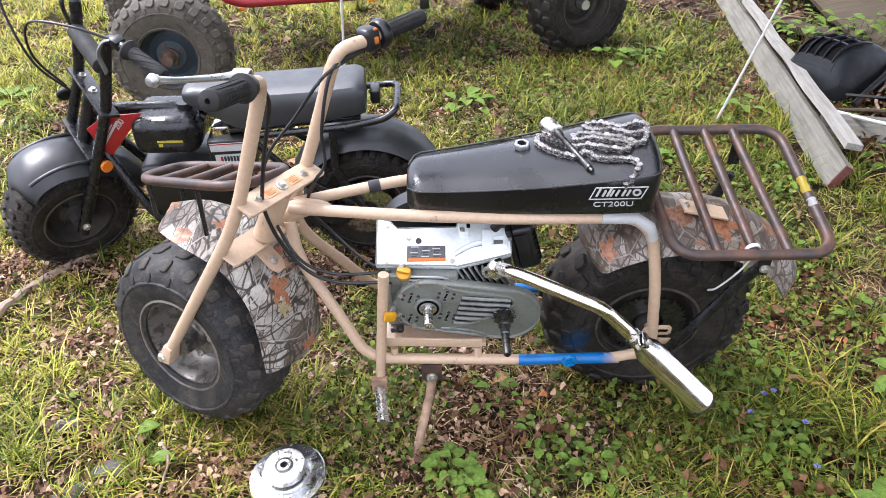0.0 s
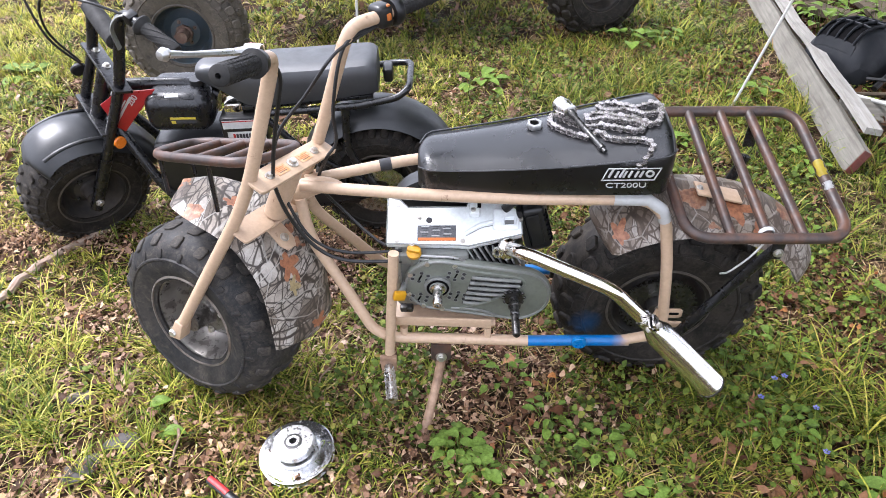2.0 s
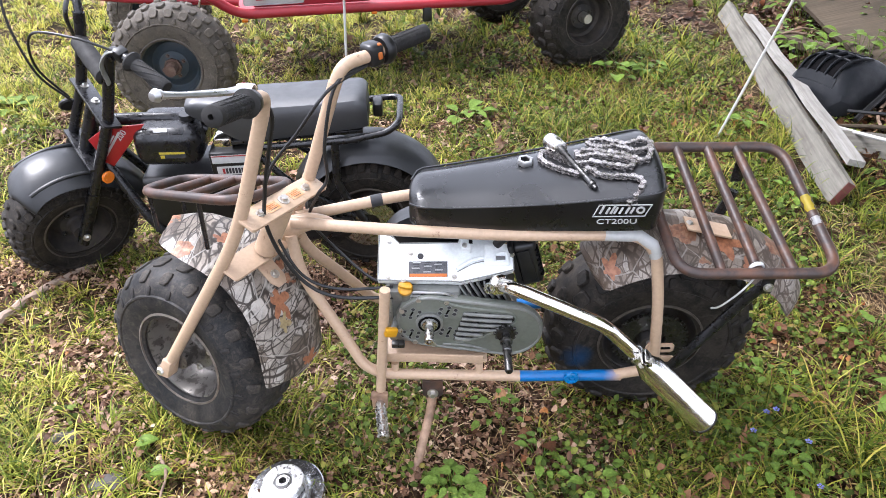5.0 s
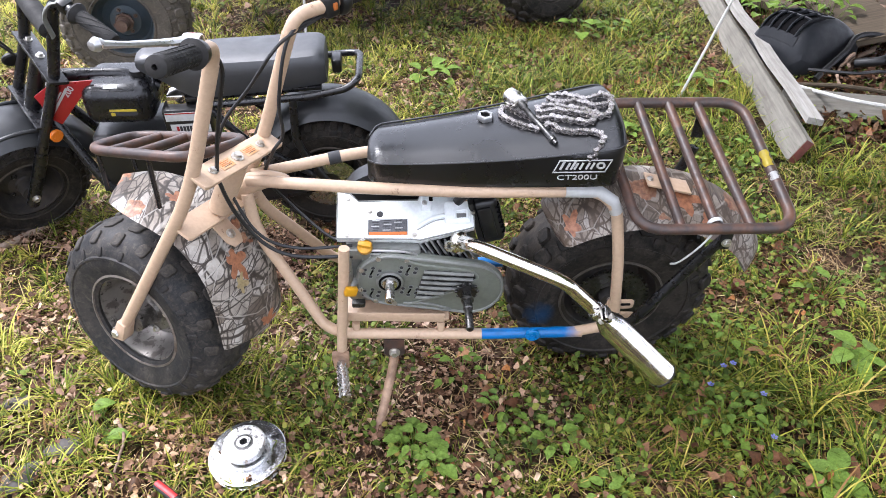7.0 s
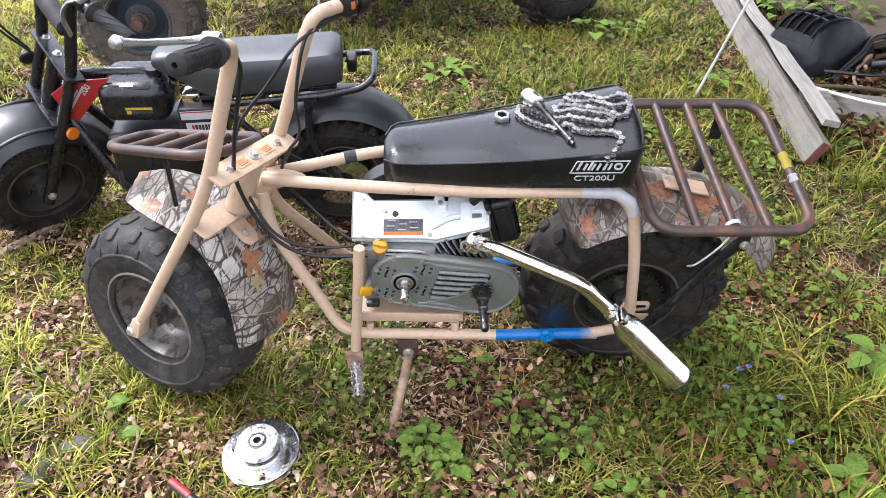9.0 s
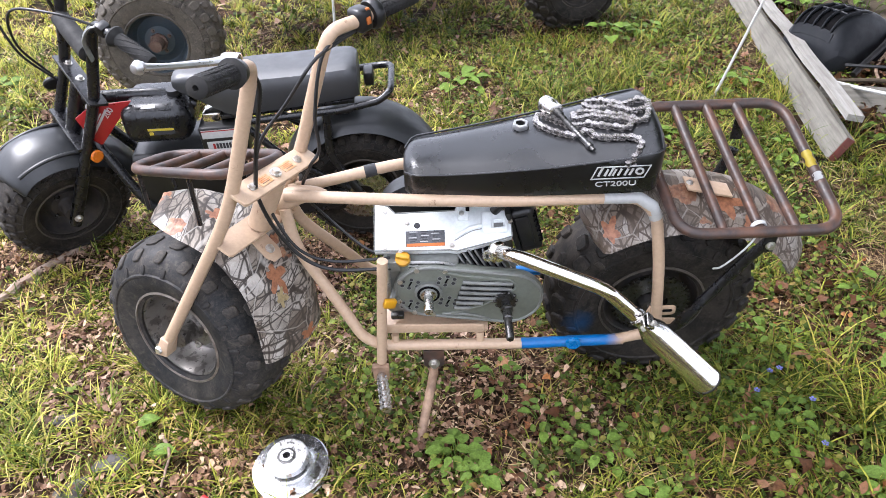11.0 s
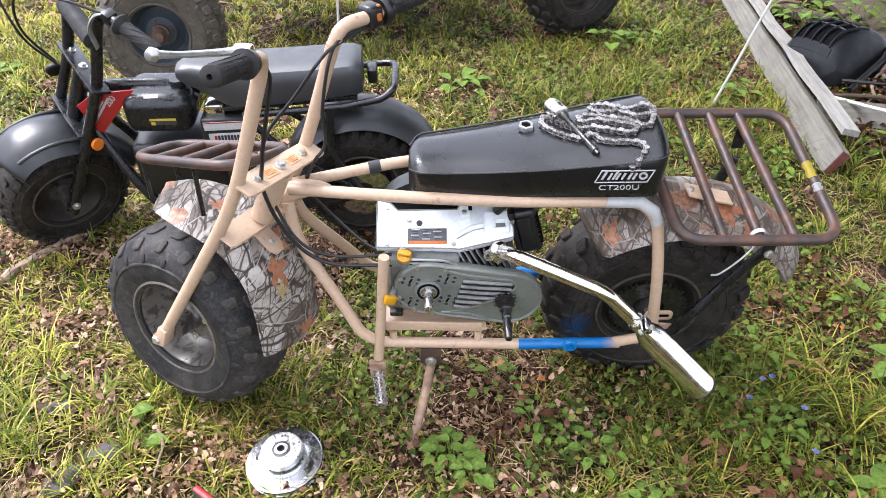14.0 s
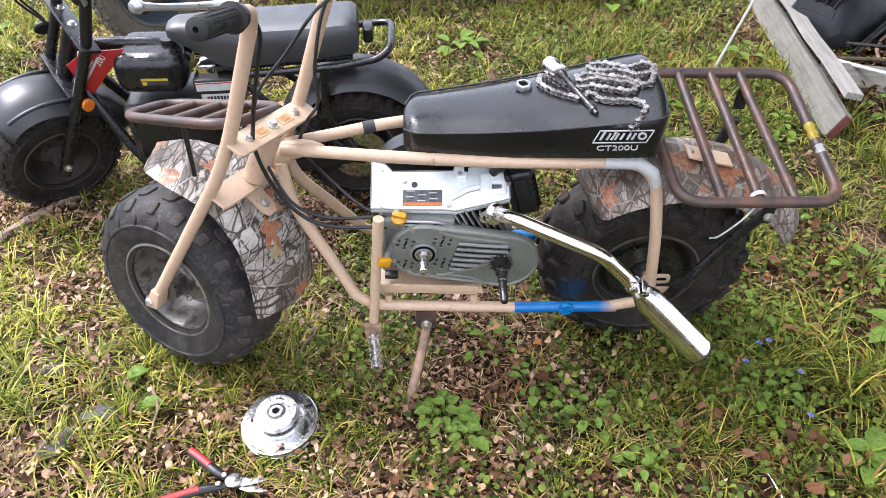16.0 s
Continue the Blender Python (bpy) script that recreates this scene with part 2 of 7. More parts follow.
def camo(name, shade_brown):
    """Printed woodland camouflage: pale bark flakes, long crossing dark twigs, thin light stems, a few rust-coloured
    leaves; the share given lays brown over the print, painting shade in where it is high.
    """
    n = Nodes(name, 0.5)
    flake = n.stretched(34, 9, 30, (50, 25, 10), 0.035, 12)
    col = n.ramp(n.voronoi(1.0, 'F1', flake, "Color"), (0.08, (0.085, 0.064, 0.048)), (0.28, (0.165, 0.135, 0.108)), (0.5, (0.265, 0.228, 0.188)), (0.8, (0.39, 0.36, 0.32)))
    col = n.mix(0.7, col, n.mix(1.0, col, n.ramp(n.noise(26, 6, 0.78), (0.32, 0.30), (0.62, 1.35)), 'MULTIPLY'))
    twigs = (((50, 25, 10), (34, 9, 30), 12, 0.035, 0.030, 0.85), ((100, -30, 20), (17, 5, 17), 7, 0.05, 0.030, 0.95), ((20, 60, -30), (20, 5, 20), 8, 0.05, 0.026, 0.9), ((70, 5, 70), (44, 11, 44), 10, 0.04, 0.028, 0.7))
    for turn, (sx, sy, sz), wsc, warp, wide, share in twigs:
        g = n.voronoi(1.0, 'DISTANCE_TO_EDGE', n.stretched(sx, sy, sz, turn, warp, wsc))
        col = n.mix(n.ramp(g, (wide * 0.6, share), (wide * 1.5, 0.0)), col, (0.026, 0.019, 0.014))
    for turn, sc in (((80, 30, 0), 9), ((30, -50, 40), 11)):
        g = n.voronoi(1.0, 'DISTANCE_TO_EDGE', n.stretched(sc, sc * 0.22, sc, turn, 0.06, 6))
        col = n.mix(n.ramp(g, (0.006, 0.6), (0.012, 0.0)), col, (0.40, 0.375, 0.335))
    leaf = n.voronoi(1.0, 'F1', n.stretched(8.5, 8.5, 8.5, (10, 40, 20), 0.09, 34))
    col = n.mix(n.ramp(leaf, (0.25, 0.92), (0.28, 0.0)), col, n.ramp(n.noise(70, 3), (0.35, (0.14, 0.045, 0.018)), (0.5, (0.30, 0.115, 0.050)), (0.68, (0.42, 0.25, 0.14))))
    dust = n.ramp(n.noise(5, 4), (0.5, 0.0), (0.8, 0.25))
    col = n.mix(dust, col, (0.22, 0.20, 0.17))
    n.color(n.mix(n.ramp(n.noise(16, 6, 0.75), (0.36, shade_brown), (0.66, shade_brown * 0.25)), col, (0.115, 0.078, 0.052))).bump(n.noise(60, 3), 0.1, 0.001)
    n.rough(n.ramp(n.noise(12), (0.3, 0.42), (0.7, 0.62)))
    n.bsdf.inputs["Specular IOR Level"].default_value = 0.35
    return n.mat


CAMO = camo("camouflage_print", 0.06)
# rear copy of the print, browned as painted shade
CAMO_SHADED = camo("shaded_camouflage_print", 0.62)
RUST_LEAF = worn("rust_leaf_print", (0.33, 0.135, 0.062), (0.12, 0.040, 0.018), 0.45, patch=90, amount=0.52, grain=200)
PALE_LEAF = worn("pale_leaf_print", (0.33, 0.26, 0.13), (0.15, 0.10, 0.045), 0.45, patch=90, amount=0.56, grain=200)


def timber(name, base, dark, along='y'):
    n = Nodes(name, 0.85)
    n.bsdf.inputs["Specular IOR Level"].default_value = 0.12
    s = {'x': (3, 60, 60), 'y': (60, 3, 60), 'z': (60, 60, 3)}[along]
    g = n.noise(1.0, 5, 0.65, coord=n.stretched(*s))
    c = n.mix(n.ramp(g, (0.35, 0.0), (0.7, 1.0)), base, dark)
    c = n.mix(n.ramp(n.noise(6, 6, 0.7), (0.5, 0.0), (0.72, 0.8)), c, tuple(v * 0.55 for v in base))
    n.color(c).bump(g, 0.35, 0.002)
    return n.mat


OLD_BOARD = timber("weathered_white_board", (0.185, 0.175, 0.15), (0.11, 0.10, 0.083))
PALE_BOARD = timber("peeling_pale_board", (0.31, 0.298, 0.272), (0.19, 0.176, 0.153))
GREY_BOARD = timber("grey_plank", (0.105, 0.082, 0.056), (0.048, 0.037, 0.026), 'x')
BARK = timber("fallen_stick", (0.29, 0.205, 0.15), (0.13, 0.085, 0.058), 'x')
PALE_BARK = timber("pale_peeled_branch", (0.40, 0.31, 0.245), (0.20, 0.135, 0.095))
BOARD_END = worn("red_brown_board_end", (0.132, 0.033, 0.024), (0.072, 0.03, 0.021), 0.8, patch=30, amount=0.55)


def ground_material():
    n = Nodes("leafy_soil", 0.9)
    soil = n.ramp(n.noise(5, 8, 0.7), (0.3, (0.0131, 0.0078, 0.00464)), (0.55, (0.036, 0.0216, 0.0129)), (0.75, (0.0719, 0.0468, 0.0289)))
    moss = n.ramp(n.noise(2.2, 6, 0.7), (0.5, 0.0), (0.68, 0.6))
    c = n.mix(moss, soil, n.ramp(n.noise(40), (0.3, (0.0196, 0.021, 0.00516)), (0.7, (0.0556, 0.051, 0.0144))))
    litter = n.ramp(n.voronoi(60, 'F1', n.stretched(1, 1, 1, (0, 0, 0), 0.05, 14), "Color"), (0.2, (0.0392, 0.0204, 0.0119)), (0.5, (0.105, 0.0588, 0.0351)), (0.85, (0.222, 0.144, 0.0929)))
    c = n.mix(n.ramp(n.noise(3.1, 5), (0.38, 0.0), (0.55, 0.8)), c, litter)
    n.color(n.mix(1.0, c, (0.55, 0.53, 0.51), 'MULTIPLY')).bump(n.noise(45, 6, 0.75), 1.0, 0.015)
    n.bsdf.inputs["Specular IOR Level"].default_value = 0.1
    return n.mat


def blades(name, stops, sheer=0.24):
    n = Nodes(name, 0.45)
    c = n.ramp(n.island(), *stops)
    c = n.mix(n.ramp(n.noise(0.9, 3), (0.38, 0.0), (0.62, 0.55)), c, n.mix(1.0, c, (1.25, 1.18, 0.75), 'MULTIPLY'))
    c = n.mix(0.7, c, n.mix(1.0, c, n.ramp(n.noise(130, 4, 0.7), (0.3, 0.45), (0.7, 1.45)), 'MULTIPLY'))
    n.color(c).sheer(sheer, c)
    n.bsdf.inputs["Specular IOR Level"].default_value = 0.10
    return n.mat


GROUND = ground_material()
GRASS = blades("grass_blade", ((0.0, (0.020, 0.036, 0.006)), (0.24, (0.062, 0.098, 0.0135)), (0.52, (0.160, 0.2, 0.0292)), (0.78, (0.288, 0.3, 0.0533)), (0.88, (0.371, 0.325, 0.0903)), (0.94, (0.273, 0.175, 0.0817)), (1.0, (0.169, 0.09, 0.043))))
WEED = blades("weed_leaf", ((0.0, (0.026, 0.042, 0.009)), (0.5, (0.090, 0.132, 0.027)), (0.85, (0.18, 0.225, 0.048)), (0.93, (0.196, 0.186, 0.0464)), (1.0, (0.177, 0.102, 0.0464))), 0.25)
DEAD = blades("fallen_leaf", ((0.0, (0.0436, 0.023, 0.015)), (0.35, (0.135, 0.074, 0.052)), (0.66, (0.250, 0.155, 0.118)), (0.86, (0.39, 0.265, 0.208)), (0.96, (0.46, 0.355, 0.275)), (1.0, (0.305, 0.13, 0.05))), 0.12)
# dark brown leaves; over the yard this tone also stands in for shade
DARK_SHADED = blades("dark_shaded_leaf", ((0.0, (0.0229, 0.0114, 0.00671)), (0.45, (0.066, 0.0312, 0.0185)), (0.8, (0.135, 0.073, 0.046)), (0.93, (0.20, 0.130, 0.088)), (1.0, (0.19, 0.055, 0.017))), 0.08)
BARKY = blades("red_brown_leaf", ((0.0, (0.060, 0.026, 0.015)), (0.5, (0.135, 0.066, 0.040)), (0.85, (0.185, 0.102, 0.068)), (1.0, (0.28, 0.115, 0.04))), 0.08)
STRAW = blades("dry_straw", ((0.0, (0.0719, 0.042, 0.0232)), (0.4, (0.157, 0.099, 0.0568)), (0.75, (0.30, 0.21, 0.12)), (1.0, (0.50, 0.41, 0.26))), 0.1)
PLANT = blades("broad_leaf", ((0.0, (0.075, 0.135, 0.025)), (1.0, (0.175, 0.26, 0.052))), 0.25)
# yellower grass, also paled so its colour carries the left side's sunlight
GRASS_SUNLIT = blades("sunlit_pale_grass_blade", ((0.0, (0.164, 0.19, 0.0275)), (0.35, (0.349, 0.36, 0.0645)), (0.75, (0.501, 0.475, 0.107)), (1.0, (0.523, 0.43, 0.163))), 0.24)
PETAL = blades("blue_petal", ((0.0, (0.14, 0.16, 0.5)), (1.0, (0.28, 0.28, 0.66))), 0.3)


# ---- mesh helpers ----
def part(name, bm, mat, parent=None, label="", flat=False):
    """Links a bmesh as one mesh object, under a thing or a part."""
    me = bpy.data.meshes.new(name)
    bmesh.ops.recalc_face_normals(bm, faces=bm.faces)
    if not flat:
        for f in bm.faces:
            f.smooth = True
        for e in bm.edges:
            if len(e.link_faces) == 2 and e.calc_face_angle(0) > radians(38):
                e.smooth = False
    bm.to_mesh(me)
    bm.free()
    me.materials.append(mat)
    ob = new(name, me)
    if parent:
        ob.parent = parent
    if label:
        ob["label"] = label
    return ob


def thing(name, m, label, category, group="", kind=""):
    ob = new(name)
    ob.empty_display_size = 0.1
    ob.matrix_world = m
    return tagged(ob, label, category, group, kind)


def fillet(pts, rad, n=5):
    """Rounds the inner corners of a polyline."""
    pts = [Vector(p) for p in pts]
    out = [pts[0]]
    for a, b, c in zip(pts, pts[1:], pts[2:]):
        r = min(rad, (a - b).length * 0.48, (c - b).length * 0.48)
        p, q = b + (a - b).normalized() * r, b + (c - b).normalized() * r
        out += [p * (1 - u) ** 2 + 2 * b * u * (1 - u) + q * u * u for u in [i / n for i in range(n + 1)]]
    return out + [pts[-1]]


def spline(pts, n=8):
    """A smooth curve through the points."""
    p = [Vector(v) for v in pts]
    p = [p[0] * 2 - p[1]] + p + [p[-1] * 2 - p[-2]]
    out = []
    for a, b, c, d in zip(p, p[1:], p[2:], p[3:]):
        for i in range(n):
            u = i / n
            out.append(0.5 * (2 * b + (c - a) * u + (2 * a - 5 * b + 4 * c - d) * u * u + (3 * b - a - 3 * c + d) * u ** 3))
    return out + [p[-2]]


def sweep(pts, r, n=12, closed=False, bm=None, flatten=1.0):
    """A tube along points; r is a radius or one for each point."""
    bm = bm or bmesh.new()
    pts = [Vector(p) for p in pts]
    k = len(pts)
    rad = r if isinstance(r, (list, tuple)) else [r] * k
    tang = []
    for i in range(k):
        a = pts[i - 1] if (i or closed) else pts[i]
        b = pts[(i + 1) % k] if (i < k - 1 or closed) else pts[i]
        tang.append((b - a).normalized())
    up = Vector((0, 0, 1)) if abs(tang[0].z) < 0.9 else Vector((1, 0, 0))
    u = tang[0].cross(up).normalized()
    rings = []
    for i in range(k):
        u = (u - tang[i] * u.dot(tang[i])).normalized()
        v = tang[i].cross(u)
        rings.append([bm.verts.new(pts[i] + (u * math.cos(2 * math.pi * j / n) + v * math.sin(2 * math.pi * j / n) * flatten) * rad[i]) for j in range(n)])
    for i in range(k if closed else k - 1):
        a, b = rings[i], rings[(i + 1) % k]
        for j in range(n):
            bm.faces.new((a[j], a[(j + 1) % n], b[(j + 1) % n], b[j]))
    if not closed:
        bm.faces.new(rings[0])
        bm.faces.new(rings[-1][::-1])
    return bm


def lathe(profile, n=48, m=None, bm=None, closed=False, cap=False):
    """Turns (radius, along) points about the local y axis."""
    bm = bm or bmesh.new()
    m = m or Matrix()
    rings = []
    for r, a in profile:
        if r < 1e-5:
            rings.append([bm.verts.new(m @ Vector((0, a, 0)))])
        else:
            rings.append([bm.verts.new(m @ Vector((r * math.cos(2 * math.pi * j / n), a, r * math.sin(2 * math.pi * j / n)))) for j in range(n)])
    pairs = list(zip(rings, rings[1:])) + ([(rings[-1], rings[0])] if closed else [])
    for a, b in pairs:
        for j in range(n):
            p, q = a[j % len(a)], a[(j + 1) % len(a)]
            s, t = b[(j + 1) % len(b)], b[j % len(b)]
            f = []
            for v in (p, q, s, t):
                if v not in f:
                    f.append(v)
            if len(f) > 2:
                bm.faces.new(f)
    return bm


def block(sx, sy, sz, m=None, bevel=0.003, seg=2, bm=None):
    """A bevelled box centred at m."""
    b = bmesh.new()
    bmesh.ops.create_cube(b, size=1)
    bmesh.ops.scale(b, vec=(sx, sy, sz), verts=b.verts)
    if bevel:
        bmesh.ops.bevel(b, geom=b.edges[:], offset=bevel, segments=seg, profile=0.5, affect='EDGES')
    bmesh.ops.transform(b, matrix=m or Matrix(), verts=b.verts)
    if bm is None:
        return b
    return join(bm, b)


def join(a, b):
    me = bpy.data.meshes.new("tmp")
    b.to_mesh(me)
    b.free()
    a.from_mesh(me)
    bpy.data.meshes.remove(me)
    return a


def slab(outline, depth, m=None, bevel=0.0015, seg=2):
    """A flat outline in x, z given thickness along y, with softened rims."""
    b = bmesh.new()
    vs = [b.verts.new((x, -depth / 2, z)) for x, z in outline]
    f = b.faces.new(vs)
    g = bmesh.ops.extrude_face_region(b, geom=[f])
    bmesh.ops.translate(b, vec=(0, depth, 0), verts=[v for v in g["geom"] if isinstance(v, bmesh.types.BMVert)])
    bmesh.ops.recalc_face_normals(b, faces=b.faces)
    if bevel:
        rim = [e for e in b.edges if len(e.link_faces) == 2 and sorted(len(q.verts) for q in e.link_faces)[1] == len(outline) and len(outline) != 4]
        if len(outline) == 4:
            rim = b.edges[:]
        bmesh.ops.bevel(b, geom=rim, offset=bevel, segments=seg, profile=0.5, affect='EDGES')
    bmesh.ops.transform(b, matrix=m or Matrix(), verts=b.verts)
    return b


def axis_frame(at, along, turn=0.0):
    """A pose whose local y axis points along a direction."""
    q = Vector(along).normalized().to_track_quat('Y', 'Z')
    return Matrix.Translation(at) @ q.to_matrix().to_4x4() @ Matrix.Rotation(turn, 4, 'Y')


def hex_bolt(name, at, along, size, parent, mat=None, label=""):
    """A washer, a six-sided head and the end of the thread."""
    m = axis_frame(at, along)
    bm = lathe([(0, 0), (size * 0.95, 0), (size * 0.95, size * 0.18), (size * 0.5, size * 0.18)], 18, m)
    lathe([(size * 0.66, size * 0.18), (size * 0.66, size * 0.66), (size * 0.56, size * 0.78), (0, size * 0.78)], 6, m, bm)
    return part(name, bm, mat or ZINC, parent, label)


def text_mesh(body, size, m, depth=0.0006):
    """Letters in the built-in font as a bmesh; they stand in the local x, z plane."""
    cu = bpy.data.curves.new("letters", 'FONT')
    cu.body, cu.size, cu.extrude, cu.align_x = body, size, depth, 'LEFT'
    ob = bpy.data.objects.new("letters", cu)
    me = bpy.data.meshes.new_from_object(ob)
    bm = bmesh.new()
    bm.from_mesh(me)
    bpy.data.objects.remove(ob)
    bpy.data.meshes.remove(me)
    bmesh.ops.transform(bm, matrix=m @ Matrix.Rotation(radians(90), 4, 'X'), verts=bm.verts)
    return bm


def shaped(bm, m):
    bmesh.ops.transform(bm, matrix=m, verts=bm.verts)
    return bm


# ---- ground ----
def value_noise(x, y, scale, seed):
    rng = np.random.RandomState(seed)
    g = rng.rand(64, 64)
    x, y = np.asarray(x) * scale + 31.7, np.asarray(y) * scale + 17.3
    i, j = np.floor(x).astype(int), np.floor(y).astype(int)
    u, v = x - i, y - j
    u, v = u * u * (3 - 2 * u), v * v * (3 - 2 * v)
    a, b, c, d = g[i % 64, j % 64], g[(i + 1) % 64, j % 64], g[i % 64, (j + 1) % 64], g[(i + 1) % 64, (j + 1) % 64]
    return (a * (1 - u) + b * u) * (1 - v) + (c * (1 - u) + d * u) * v


def soil_height(x, y):
    near = np.exp(-((np.asarray(x) - 0.6) ** 2 + np.asarray(y) ** 2) / 60.0)
    line = np.asarray(x) - 2.20 - 0.16 * (np.asarray(y) - 1.05)
    near = near * (1 - np.exp(-(line / 0.22) ** 2) * (np.asarray(y) > 0.8))
    return (0.018 * np.exp(-((np.asarray(x) - 1.16) ** 2 + (np.asarray(y) - 0.04) ** 2) / 0.10) + 0.022 * (value_noise(x, y, 1.9, 5) - 0.5) + 0.014 * (value_noise(x, y, 6.0, 6) - 0.5)) * near - 0.004


def mesh_from(name, verts, faces, mat, smooth=True):
    me = bpy.data.meshes.new(name)
    me.from_pydata(verts, [], faces)
    me.materials.append(mat)
    if smooth:
        me.shade_smooth()
    return new(name, me)


def build_ground():
    fine = np.arange(-4.0, 6.01, 0.05)
    xs = np.concatenate([[-400, -120, -40, -16, -8], fine, [8, 14, 30, 90, 400]])
    ys = np.concatenate([[-400, -120, -40, -12, -5, -2.5], np.arange(-1.6, 8.01, 0.05), [9, 12, 20, 45, 130, 400]])
    gx, gy = np.meshgrid(xs, ys)
    gz = soil_height(gx, gy)
    verts = np.stack([gx, gy, gz], -1).reshape(-1, 3).tolist()
    nx, ny = len(xs), len(ys)
    faces = [(j * nx + i, j * nx + i + 1, (j + 1) * nx + i + 1, (j + 1) * nx + i) for j in range(ny - 1) for i in range(nx - 1)]
    ob = mesh_from("ground", verts, faces, GROUND)
    return tagged(ob, "rough yard soil with leaf litter under patchy grass", "ground", kind="structure")


build_ground()


def half_width(y):
    return 0.5 * (y + 1.47) + 0.75


def scatter(count, y0, y1, seed, thin=None, wide=0.0):
    """Random places on the seen ground between two depths."""
    rng = np.random.RandomState(seed)
    w = max(half_width(y1), wide)
    x = rng.uniform(0.68 - w, 0.68 + w, count)
    y = rng.uniform(y0, y1, count)
    keep = np.abs(x - 0.68) < half_width(y)
    if wide:
        keep = ~keep | (y < -0.75) | (y > 7.0)
    if thin is not None:
        keep &= rng.rand(count) < thin(x, y)
    return x[keep], y[keep], rng


def litter_patch(x, y):
    """1 where fallen leaves lie bare, 0 where grass is thick."""
    x, y = np.asarray(x), np.asarray(y)
    n = 0.36 * value_noise(x, y, 1.6, 11) + 0.32 * value_noise(x, y, 4.5, 12) + 0.32 * value_noise(x, y, 11.0, 13)
    n = n + 0.05 * np.exp(-((x + 0.05) ** 2 + (y + 0.30) ** 2) / 0.16) + 0.09 * np.exp(-((x + 0.05) ** 2 + (y + 0.34) ** 2) / 0.022) + 0.09 * np.exp(-((x + 0.29) ** 2 + (y + 0.10) ** 2) / 0.012) + 0.09 * np.exp(-((x - 1.66) ** 2 + (y + 0.22) ** 2) / 0.02) + 0.07 * np.exp(-((x - 1.52) ** 2 + (y - 0.22) ** 2) / 0.03) + 0.01 * np.exp(-((x - 0.80) ** 2 + (y + 0.16) ** 2) / 0.02) + 0.05 * np.exp(-((x - 1.95) ** 2 + (y - 0.55) ** 2) / 0.06) + 0.05 * np.exp(-((x - 1.75) ** 2 + (y - 1.55) ** 2) / 0.12)
    return np.clip((n - 0.492 - 0.07 * np.clip(0.45 - x, 0, 1) * np.clip(y * 2.5, -0.3, 1) - 0.05 * np.clip(y - 2.4, 0, 1)) * 8, 0, 1)


def quad_strips(name, rows, mat, label, category):
    """Strips of k cross-sections each: rows has the shape (count, k, 2, 3)."""
    c, k = rows.shape[:2]
    verts = rows.reshape(-1, 3)
    base = (np.arange(c) * k * 2)[:, None, None]
    seg = (np.arange(k - 1) * 2)[None, :, None]
    faces = (base + seg + np.array([0, 1, 3, 2])[None, None]).reshape(-1, 4)
    me = bpy.data.meshes.new(name)
    me.vertices.add(len(verts))
    me.vertices.foreach_set("co", verts.astype(np.float32).ravel())
    me.loops.add(faces.size)
    me.loops.foreach_set("vertex_index", faces.astype(np.int32).ravel())
    me.polygons.add(len(faces))
    me.polygons.foreach_set("loop_start", (np.arange(len(faces)) * 4).astype(np.int32))
    me.update(calc_edges=True)
    me.shade_smooth()
    me.materials.append(mat)
    return tagged(new(name, me), label, category, kind="stuff")


